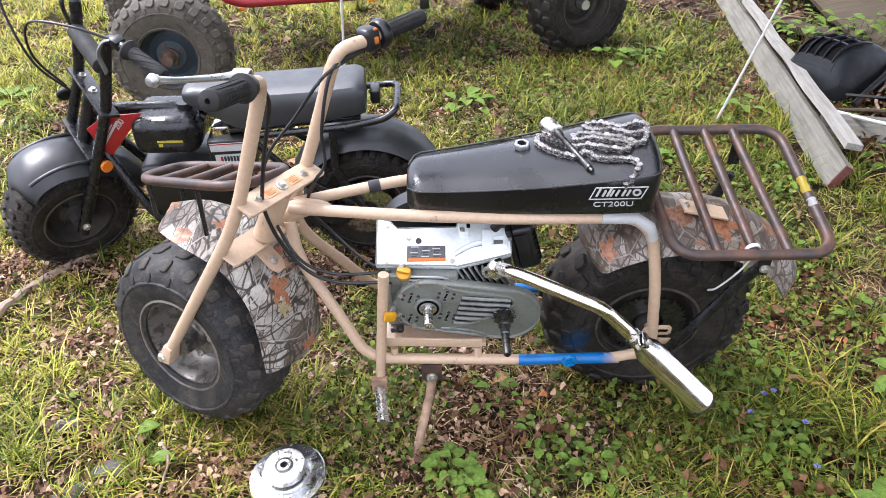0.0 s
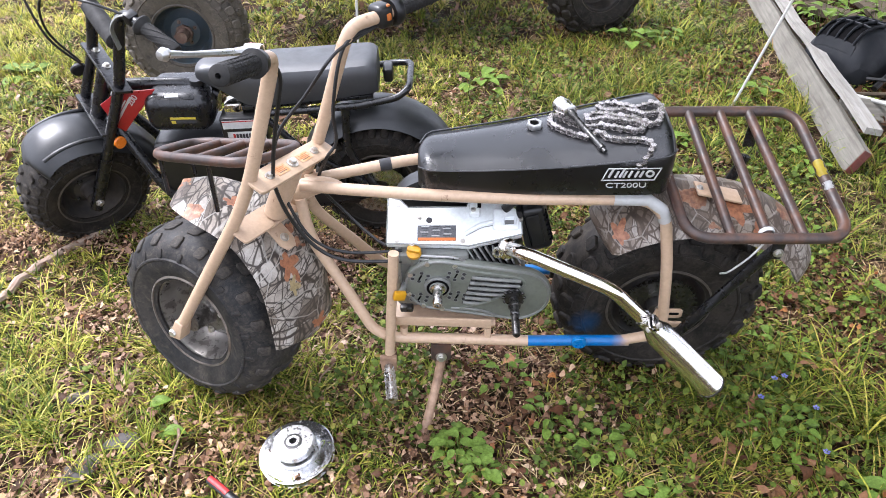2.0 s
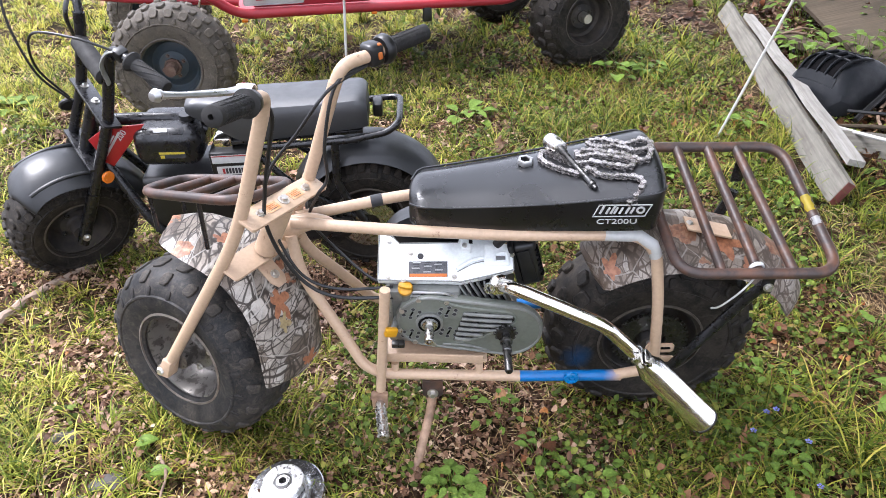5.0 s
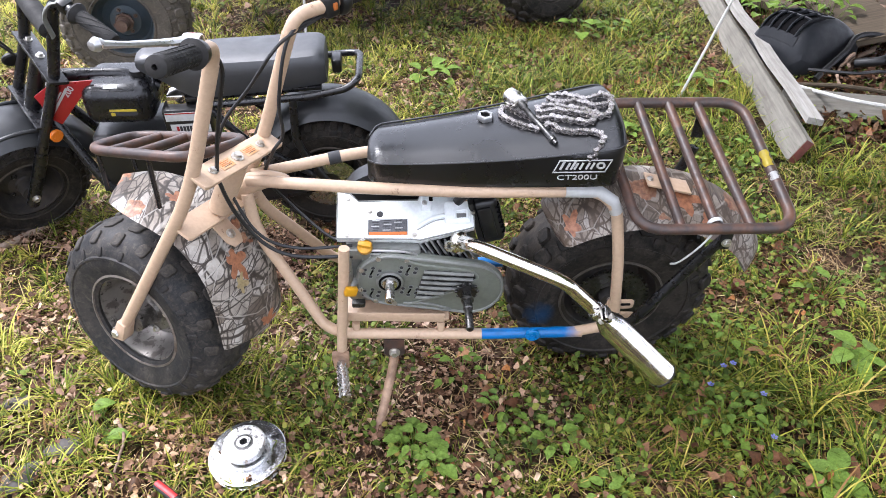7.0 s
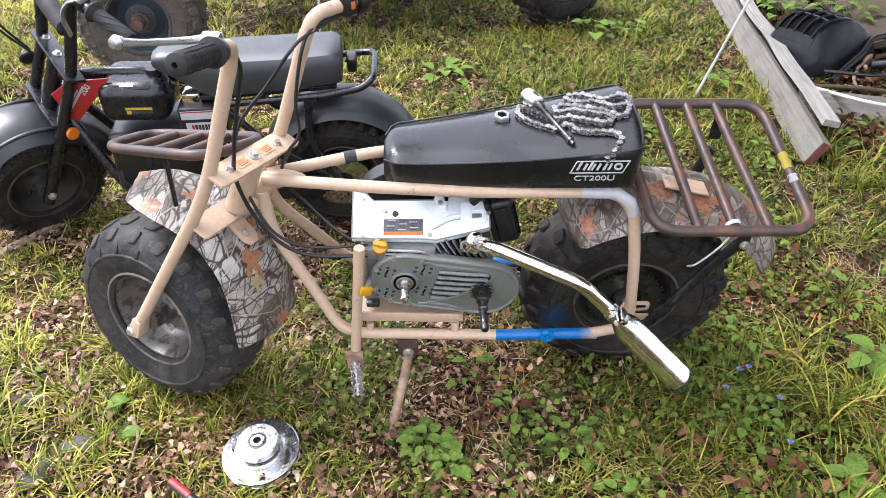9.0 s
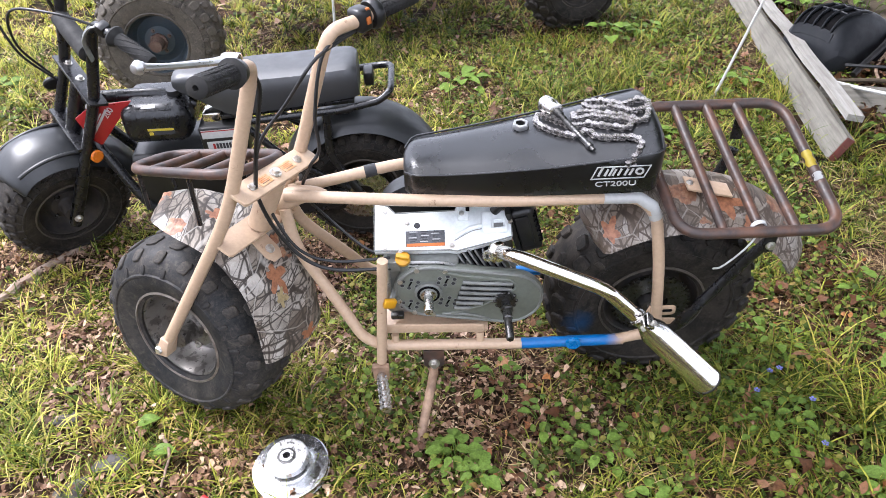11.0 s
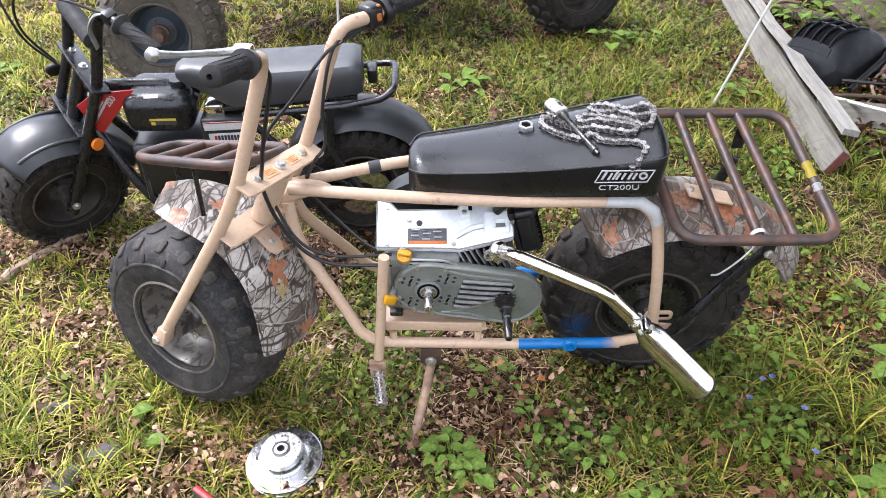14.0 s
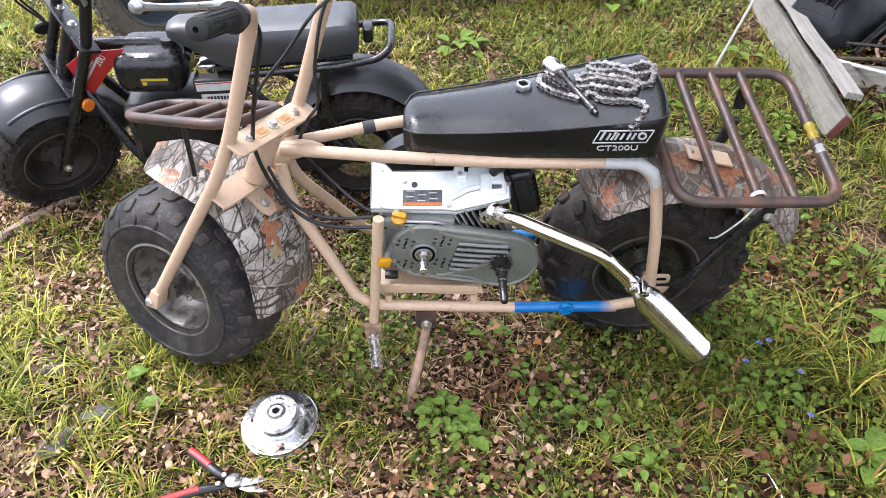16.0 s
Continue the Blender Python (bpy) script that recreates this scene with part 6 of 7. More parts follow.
part("front_axle", shaped(sweep([(0.010, -0.115, 0.030), (0.010, 0.115, 0.030)], 0.008, 10), S2), ZINC, storm)
for s in (-1, 1):
    lg = tube("fork_leg", [(0.0, s * 0.100, 0.005), (0.204, s * 0.100, 0.418), (0.258, s * 0.102, 0.600), (0.270, s * 0.112, 0.640)], 0.0165, BLACK_METAL, storm, 0.06, "glossy black fork tube", 14, S2)
    part("lower_leg", shaped(sweep([(-0.004, s * 0.100, -0.004), (0.086, s * 0.100, 0.178)], 0.0195, 16), S2), BLACK_METAL, lg)
    hex_bolt("axle_nut", S2 @ Vector((0.010, s * 0.118, 0.030)), S2.to_3x3() @ Vector((0, s, 0)), 0.014, lg)
    tube("handlebar", [(0.268, s * 0.108, 0.632), (0.278, s * 0.128, 0.660), (0.292, s * 0.19, 0.664), (0.335, s * 0.318, 0.640)], 0.0125, BLACK_METAL, storm, 0.03, "", 12, S2)
    q0, q1 = Vector((0.296, s * 0.198, 0.662)), Vector((0.336, s * 0.322, 0.639))
    ln = (q1 - q0).length
    gm = S2 @ axis_frame(q0, q1 - q0)
    gp = part("grip", lathe([(0.013, 0), (0.027, 0), (0.029, 0.006), (0.024, 0.014), (0.0185, 0.020), (0.0175, ln * 0.5), (0.019, ln - 0.006), (0.016, ln), (0, ln)], 24, gm), RUBBER_GRIP, storm, "black rubber grip with spiral ribs")
    for k in range(7):
        a0_ = k * 2 * math.pi / 7
        sp = [gm @ Vector((0.0182 * math.cos(a0_ + u * 2.2), 0.024 + u * (ln - 0.034), 0.0182 * math.sin(a0_ + u * 2.2))) for u in [i / 10 for i in range(11)]]
        part("grip_rib", sweep(sp, 0.0017, 5), RUBBER_GRIP, gp)
    part("lever_clamp", shaped(block(0.034, 0.030, 0.034, axis_frame((0.286, s * 0.162, 0.664), q1 - q0), 0.007), S2), BLACK_PLASTIC, storm)
    lvp = [S2 @ Vector(v) for v in ((0.280, s * 0.155, 0.674), (0.255, s * 0.140, 0.665), (0.235, s * 0.128, 0.625), (0.238, s * 0.126, 0.560))]
    part("brake_lever", sweep(spline(lvp, 5), 0.0095, 10, flatten=0.45), CAST if s < 0 else BLACK_METAL, storm, "dull grey brake lever")
pad = [Vector((0.240, y, 0.560)) for y in (-0.098, 0.098)]
part("crossbar_pad", shaped(lathe([(0, 0), (0.018, 0), (0.026, 0.006), (0.027, 0.1), (0.026, 0.19), (0.018, 0.196), (0, 0.196)], 20, axis_frame(pad[0], pad[1] - pad[0])), S2), RUBBER_GRIP, storm, "padded black handlebar crossbar")


def storm_plate(name, c, length, width):
    hl, hw = length / 2, width / 2
    bm = slab([(-hw, -hl), (hw, -hl), (hw, hl), (-hw, hl)], 0.009, Matrix.Translation(c) @ Matrix.Rotation(radians(22.5), 4, 'Y') @ Matrix.Rotation(radians(90), 4, 'X'), 0.002)
    return part(name, shaped(bm, S2), BLACK_METAL, storm)


tp = storm_plate("top_plate", (0.204, 0, 0.416), 0.262, 0.055)
for y in (-0.085, 0, 0.085):
    hex_bolt("bolt", S2 @ (Vector((0.204, y, 0.416)) + Vector((0.0018, 0, 0.0042))), S2.to_3x3() @ Vector((0.382, 0, 0.924)), 0.013, tp)
storm_plate("lower_plate", (0.128, 0, 0.262), 0.215, 0.06)
part("head_tube", sweep([S2 @ Vector((0.124, 0, 0.250)), S2 @ Vector((0.200, 0, 0.410))], 0.024, 16), BLACK_METAL, storm)
fender("front_fender", (0.015, 0.036), [(128, 0.224), (119, 0.234), (108, 0.240), (94, 0.239), (78, 0.234), (60, 0.230), (40, 0.232), (18, 0.244), (2, 0.256)], 0.205, S2, DUSTY_PLASTIC, storm, "wide dull black plastic front fender", lip=0.045, power=2.6, taper=soft_ends)
fender("rear_fender", (0.99, 0.238), [(150, 0.265), (120, 0.27), (95, 0.272), (70, 0.272), (45, 0.272), (20, 0.27), (5, 0.27)], 0.205, Matrix(), DUSTY_PLASTIC, storm, "wide dull black plastic rear fender", lip=0.040, taper=soft_ends)
for v in (-1, 1):
    bead = [S2 @ Vector((0.015 + 0.2205 * math.cos(radians(g)), v * 0.072, 0.036 + 0.2205 * math.sin(radians(g)))) for g in range(114, 64, -4)]
    part("fender_bead", sweep(bead, 0.006, 8), DUSTY_PLASTIC, storm)
part("reflector", lathe([(0, -0.005), (0.016, -0.005), (0.0195, -0.001), (0.0195, 0.004), (0.016, 0.007), (0, 0.007)], 26, S2 @ axis_frame((0.140, -0.124, 0.240), (0.25, -1, 0.25))), AMBER, storm, "round amber side reflector")
part("reflector", lathe([(0, -0.006), (0.022, -0.006), (0.026, -0.002), (0.026, 0.004), (0.022, 0.008), (0, 0.008)], 26, S2 @ axis_frame((0.145, 0.124, 0.345), (0.12, 1, 0.25))), BLACK_PLASTIC, storm)
# frame
tube("top_tube", [(0.20, 0, 0.61), (0.44, 0, 0.605), (0.52, 0, 0.56)], 0.019, BLACK_METAL, storm, 0.05, "glossy black frame tube")
for s in (-1, 1):
    tube("down_tube", [(0.185, s * 0.02, 0.565), (0.20, s * 0.05, 0.50), (0.30, s * 0.10, 0.30), (0.36, s * 0.11, 0.215), (0.80, s * 0.11, 0.205), (0.99, s * 0.11, 0.24)], 0.0155, BLACK_METAL, storm, 0.06, "black frame cradle tube")
    tube("seat_rail", [(0.66, s * 0.09, 0.536), (0.80, s * 0.10, 0.546), (0.985, s * 0.105, 0.556)], 0.0110, BLACK_METAL, storm, 0.05)
    tube("rear_stay", [(0.915, s * 0.105, 0.548), (0.905, s * 0.112, 0.40), (0.99, s * 0.115, 0.24)], 0.0125, BLACK_METAL, storm, 0.05)
    tube("shock_brace", [(0.675, s * 0.10, 0.525), (0.76, s * 0.11, 0.42), (0.95, s * 0.115, 0.28)], 0.011, BLACK_METAL, storm, 0.05)
part("rear_loop", sweep(fillet([(0.960, -0.105, 0.555), (1.075, -0.105, 0.575), (1.110, -0.09, 0.598), (1.116, 0.085, 0.590), (1.075, 0.105, 0.582), (0.975, 0.105, 0.575)], 0.030), 0.0105, 12), BLACK_METAL, storm, "black tubular grab rail")
part("tail_lamp", block(0.03, 0.06, 0.045, pose(1.045, 0.03, 0.59), 0.008), BLACK_PLASTIC, storm)


def storm_seat():
    """A deep padded seat: narrow raised nose, sloping belly, broad square tail."""
    bm = bmesh.new()
    rows = []
    n = 40
    for i in range(n + 1):
        u = i / n
        x = 0.474 + u * 0.548
        hw = 0.050 + 0.042 * min(1.0, max(0.0, (u - 0.10) / 0.32)) ** 0.8 - 0.006 * max(0.0, u - 0.8) / 0.2
        lo = 0.626 - 0.084 * min(1.0, u / 0.27) ** 1.2 + 0.030 * max(0.0, (u - 0.27) / 0.73)
        top = 0.676 - 0.006 * math.sin(u * math.pi) + 0.003 * u
        nose, tail = max(0.0, 1 - u / 0.06), max(0.0, (u - 0.95) / 0.05)
        hw *= (1 - 0.35 * nose ** 2) * (1 - 0.14 * tail ** 2)
        top -= (top - lo) * (0.30 * nose ** 2 + 0.16 * tail ** 3)
        lo += (top - lo) * 0.14 * nose ** 2
        h = top - lo
        ring = [(-hw * 0.90, lo), (-hw * 0.985, lo + 0.006), (-hw, lo + h * 0.30), (-hw, lo + h * 0.66), (-hw * 0.97, lo + h * 0.80)]
        ring += [(hw * 0.90 * v, top - 0.007 * abs(v) ** 3) for v in [-1 + k / 4 for k in range(9)]]
        ring += [(-y, z) for y, z in ring[4::-1]]
        rows.append([bm.verts.new((x, y, z)) for y, z in ring])
    for a, b in zip(rows, rows[1:]):
        for j in range(len(a)):
            bm.faces.new((a[j], a[(j + 1) % len(a)], b[(j + 1) % len(a)], b[j]))
    bm.faces.new(rows[0])
    bm.faces.new(rows[-1][::-1])
    for _ in range(2):
        bmesh.ops.smooth_vert(bm, verts=bm.verts[:], factor=0.5, use_axis_x=True, use_axis_y=True, use_axis_z=True)
    return bm


st_seat = part("seat", storm_seat(), PADDED, storm, "matte black padded seat")
part("seat_base", block(0.40, 0.150, 0.014, pose(0.80, 0, 0.556, 0, -2.5, 0), 0.004), BLACK_METAL, st_seat)
# tank, engine and stickers
tank = part("fuel_tank", block(0.20, 0.19, 0.125, pose(0.412, -0.005, 0.546, 0, 2, 0), 0.040, 4), BLACK_METAL, storm, "glossy black fuel tank")
part("tank_cap", lathe([(0, 0), (0.022, 0), (0.024, 0.006), (0.022, 0.02), (0, 0.02)], 20, axis_frame((0.470, -0.01, 0.602), (0, 0, 1))), BLACK_PLASTIC, tank)
part("tank_ridge", block(0.12, 0.03, 0.012, pose(0.412, -0.075, 0.598, 25, 0, 0), 0.005), BLACK_METAL, tank)
part("tank_label", block(0.040, 0.012, 0.001, pose(0.405, -0.0775, 0.6045, 25, 0, 0), 0.0), WHITE, tank)
yl = part("warning_label", block(0.076, 0.001, 0.022, pose(0.428, -0.1012, 0.534, 0, 2, 0), 0.0), DARK_PRINT, tank, "dark warning label with a yellow heading")
part("label_heading", block(0.076, 0.001, 0.007, pose(0.428, -0.1022, 0.5405, 0, 2, 0), 0.0), YELLOW_PRINT, yl)
part("label_mark", block(0.012, 0.001, 0.010, pose(0.398, -0.1022, 0.529, 0, 2, 0), 0.0), YELLOW_PRINT, yl)
part("engine_block", block(0.27, 0.20, 0.19, pose(0.44, -0.005, 0.36), 0.02, 3), BLACK_PLASTIC, storm, "black engine block")
part("air_box", block(0.14, 0.15, 0.10, pose(0.598, -0.02, 0.478), 0.010), BLACK_PLASTIC, storm)
part("carburettor", block(0.06, 0.06, 0.05, pose(0.575, -0.045, 0.540), 0.012), CHROME, storm)
wl1 = part("white_label", block(0.125, 0.001, 0.028, pose(0.600, -0.0962, 0.506), 0.0), WHITE, storm, "white label with a red line")
part("label_line", block(0.125, 0.001, 0.003, pose(0.600, -0.0970, 0.517), 0.0), RED_DECAL, wl1)
wl2 = part("white_label", block(0.115, 0.001, 0.030, pose(0.604, -0.0962, 0.466), 0.0), WHITE, storm, "white printed instruction label")
for i in range(9):
    part("text_bar", block(0.007, 0.001, 0.018, pose(0.566 + i * 0.0095, -0.0970, 0.465), 0.0), DARK_PRINT if i else RED_DECAL, wl2)
part("chain_guard", slab([(-0.14, -0.03), (0.12, -0.045), (0.15, -0.01), (0.14, 0.03), (-0.12, 0.04)], 0.012, pose(0.80, -0.118, 0.25), 0.003), BLACK_PLASTIC, storm)
sp2 = lathe([(0.035, -0.105), (0.09, -0.105), (0.09, -0.101), (0.035, -0.101)], 40, pose(0.99, 0, 0.242), closed=True)
part("sprocket", sp2, STEEL, storm, "steel rear sprocket")
DEC = pose(0.182, -0.085, 0.495, 0, 0, 0)
side = part("side_decal", slab([(0.028, 0.005), (0.048, -0.01), (0.178, 0.128), (0.060, 0.123), (0.0, 0.085)], 0.005, DEC @ Matrix.Translation((0.0, 0.02, 0)), 0.001), RED_DECAL, storm, "red triangular frame panel with white lettering")
for k in range(5):
    part("letter_bar", block(0.007, 0.0012, 0.027, DEC @ pose(0.040 + k * 0.0125, 0.0168, 0.034 + k * 0.0155, 0, 38, 0), 0.0), WHITE, side)
part("letter_bar", block(0.062, 0.0012, 0.004, DEC @ pose(0.060, 0.0166, 0.072, 0, -51, 0), 0.0), WHITE, side)
part("number_text", text_mesh("200", 0.026, DEC @ pose(0.092, 0.0168, 0.076, 0, -45, 0)), WHITE, side, "white model number", True)
for k, pts in enumerate((((0.27, 0.17, 0.68), (0.21, 0.17, 0.80), (0.10, 0.13, 0.74), (0.09, 0.05, 0.56), (0.15, 0.04, 0.42)), ((0.27, -0.15, 0.675), (0.20, -0.08, 0.70), (0.12, 0.02, 0.68), (0.10, 0.05, 0.56), (0.15, 0.06, 0.42)))):
    cable("cable", [S2 @ Vector(p) for p in pts], 0.0036, storm, label="looping black control cable")

# ---- red kart further back ----
KART = pose(-0.607, 1.992, 0, 0, 0, 21.6)
kart = thing("go_kart", KART, "faded red off-road kart on muddy knobby tyres", "go kart")
KL = 2.20
wl_ = wheel(kart, pose(0, 0, 0.283, 0, 0, -17), 0.585, 0.23, 0.27, 25, 0.010, "knobby", TYRE_MUDDY, TEAL_RIM, RUSTY_HUB, 0.24, "front wheel with a muddy tyre and rusty hub")
part("hub_plate", shaped(lathe([(0, -0.060), (0.042, -0.060), (0.042, -0.048), (0, -0.048)], 8), pose(0, 0, 0.283, 0, 0, -17)), RUSTY_HUB, wl_)
part("hub_cap", shaped(lathe([(0, -0.105), (0.018, -0.105), (0.022, -0.060), (0, -0.060)], 16), pose(0, 0, 0.283, 0, 0, -17)), RUSTY_HUB, wl_)
wheel(kart, pose(KL, 0, 0.285), 0.585, 0.27, 0.27, 20, 0.015, "knobby", TYRE_REAR, BLACK_RIM, ZINC, 0.2, "rear wheel with a wide black knobby tyre")
wheel(kart, pose(0, 1.05, 0.283, 0, 0, -17), 0.585, 0.23, 0.27, 25, 0.010, "knobby", TYRE_MUDDY, TEAL_RIM, RUSTY_HUB, 0.24)
wheel(kart, pose(KL, 1.1, 0.285), 0.585, 0.27, 0.27, 20, 0.015, "knobby", TYRE_REAR, BLACK_RIM, ZINC, 0.2)
rail = [(0.10, 0.10, 0.60), (0.20, 0.10, 0.56), (0.335, 0.10, 0.452), (0.72, 0.10, 0.437), (1.33, 0.10, 0.407), (1.82, 0.10, 0.383), (1.95, 0.12, 0.45)]
part("side_rail", sweep(fillet(rail, 0.08), 0.024, 14), RED_PAINT, kart, "bent red side rail")
part("side_rail", sweep(fillet([(x, 1.0, z) for x, _, z in rail], 0.08), 0.024, 14), RED_PAINT, kart)
part("floor_pan", block(1.45, 0.92, 0.02, pose(1.08, 0.55, 0.43, 0, 2.5, 0), 0.004), RED_PAINT, kart)
part("side_panel", block(0.60, 0.012, 0.20, pose(0.72, 0.13, 0.56, 0, 2.2, 0), 0.01), RED_PAINT, kart)
part("side_panel", block(0.30, 0.010, 0.15, pose(0.52, 0.118, 0.555, 0, 2.2, 0), 0.01), WHITE, kart, "white panel with a red fitting")
part("decal", block(0.11, 0.004, 0.10, pose(0.82, 0.120, 0.53, 0, 2.2, 0), 0.0), WHITE, kart)
part("fitting", block(0.06, 0.02, 0.03, pose(0.455, 0.10, 0.525), 0.006), RED_PAINT, kart)
part("front_bar", sweep(fillet([(-0.30, 0.12, 0.60), (-0.12, 0.14, 0.56), (0.35, 0.16, 0.50)], 0.1), 0.020, 12), RED_PAINT, kart)
part("front_axle_beam", sweep([(0.05, 0.08, 0.30), (0.20, 0.5, 0.36), (0.05, 0.97, 0.30)], 0.018, 12), RED_PAINT, kart)
part("rear_axle_beam", sweep([(KL, 0.08, 0.285), (KL, 1.02, 0.285)], 0.022, 12), BLACK_METAL, kart)
part("rear_frame", sweep(fillet([(1.80, 0.10, 0.40), (2.0, 0.30, 0.42), (2.2, 0.32, 0.34)], 0.06), 0.022, 12), RED_PAINT, kart)
part("seat_back", block(0.12, 0.9, 0.5, pose(1.6, 0.55, 0.72, 0, 12, 0), 0.04, 3), BLACK_PLASTIC, kart)
part("mud_flap", block(0.05, 0.02, 0.085, pose(1.315, 0.09, 0.362), 0.008), BLACK_PLASTIC, kart)
for x in (0.36, 1.02):
    part("marker", block(0.03, 0.012, 0.014, pose(x, 0.085, 0.424 - (x - 0.36) * 0.04), 0.003), AMBER, kart, "orange side marker")
part("damper", sweep([(0.18, 0.14, 0.56), (0.10, 0.12, 0.34)], 0.006, 8), ZINC, kart)

# ---- cords stretched to the ground ----
for foot, top in (((1.92, 1.70, -0.01), (2.555, 1.84, 1.75)), ((0.262, 1.44, -0.01), (0.318, 1.46, 1.60))):
    cd = thing("white_cord", Matrix.Translation(foot), "thin taut white cord tied down to the grass", "cord", "white cords")
    d = Vector(top) - Vector(foot)
    part("line", sweep([d * (i / 12) + Vector((0, 0, -0.006 * math.sin(math.pi * i / 12))) for i in range(13)], 0.0062 if foot[0] > 1 else 0.005, 8), CORD, cd)
    part("peg", sweep([(0, 0, 0.03), (-0.01, 0, -0.03)], 0.006, 8), ZINC, cd)

# ---- scrap pile beside the grass ----
def plank(name, a, b, width, thick, side, mat, label, end_mat=None, bow=0.0, group=""):
    """A board from a to b; side points across its width."""
    a, b, side = Vector(a), Vector(b), Vector(side)
    d = b - a
    y_ = d.normalized()
    x_ = (side - y_ * side.dot(y_)).normalized()
    m = Matrix.Translation(a) @ Matrix((x_, y_, x_.cross(y_))).transposed().to_4x4()
    th = thing(name, m, label, "board", group)
    ln = d.length
    bm = bmesh.new()
    n = 14
    rows = []
    for i in range(n + 1):
        u = i / n
        k = bow * math.sin(u * math.pi) + 0.004 * math.sin(u * 17)
        rows.append([bm.verts.new((x + 0.003 * math.sin(u * 23 + x * 90), u * ln, z + k)) for x, z in ((-width / 2, -thick / 2), (width / 2, -thick / 2), (width / 2, thick / 2), (-width / 2, thick / 2))])
    for p, q in zip(rows, rows[1:]):
        for j in range(4):
            bm.faces.new((p[j], p[(j + 1) % 4], q[(j + 1) % 4], q[j]))
    bm.faces.new(rows[0])
    bm.faces.new(rows[-1][::-1])
    long_edges = [e for e in bm.edges if len(e.link_faces) == 2 and e.calc_face_angle(0) > 1.0]
    bmesh.ops.bevel(bm, geom=long_edges, offset=min(thick * 0.15, 0.004), segments=1, affect='EDGES')
    part("board", bm, mat, th)
    if end_mat:
        part("end_grain", block(width * 0.96, 0.004, thick * 0.92, Matrix.Translation((0, -0.003, 0)), 0.001), end_mat, th, "red-brown sawn end")
    return th


plank("old_board", (2.192, 1.052, 0.060), (2.632, 3.80, 0.060), 0.112, 0.034, (0.045, 0.0, 0.085), OLD_BOARD, "long weathered white board with a red-brown end", BOARD_END)
plank("old_board", (2.290, 1.180, 0.128), (2.628, 3.358, 0.130), 0.062, 0.026, (1, 0, -0.15), PALE_BOARD, "narrow peeling white board lying along another board")
plank("old_board", (2.30, 1.34, 0.040), (2.66, 3.6, 0.045), 0.06, 0.03, (1, 0, 0), GREY_BOARD, "grey weathered board under the white boards")
plank("old_board", (2.34, 1.56, 0.05), (3.6, 1.22, 0.05), 0.12, 0.03, (0.2, 1, 0.9), OLD_BOARD, "pale grey weathered plank at the foot of the scrap pile")
plank("old_board", (3.24, 4.0, 0.19), (3.02, 2.05, 0.15), 0.30, 0.03, (1, 0, 0.25), GREY_BOARD, "wide grey weathered plank across the scrap pile")
plank("old_board", (3.75, 3.9, 0.10), (3.45, 2.1, 0.12), 0.25, 0.03, (1, 0, 0.3), GREY_BOARD, "wide brownish plank at the back of the pile")
plank("old_board", (2.66, 3.1, 0.10), (2.92, 2.55, 0.10), 0.09, 0.04, (1, 0.3, 0.1), GREY_BOARD, "short grey board end in the scrap pile")


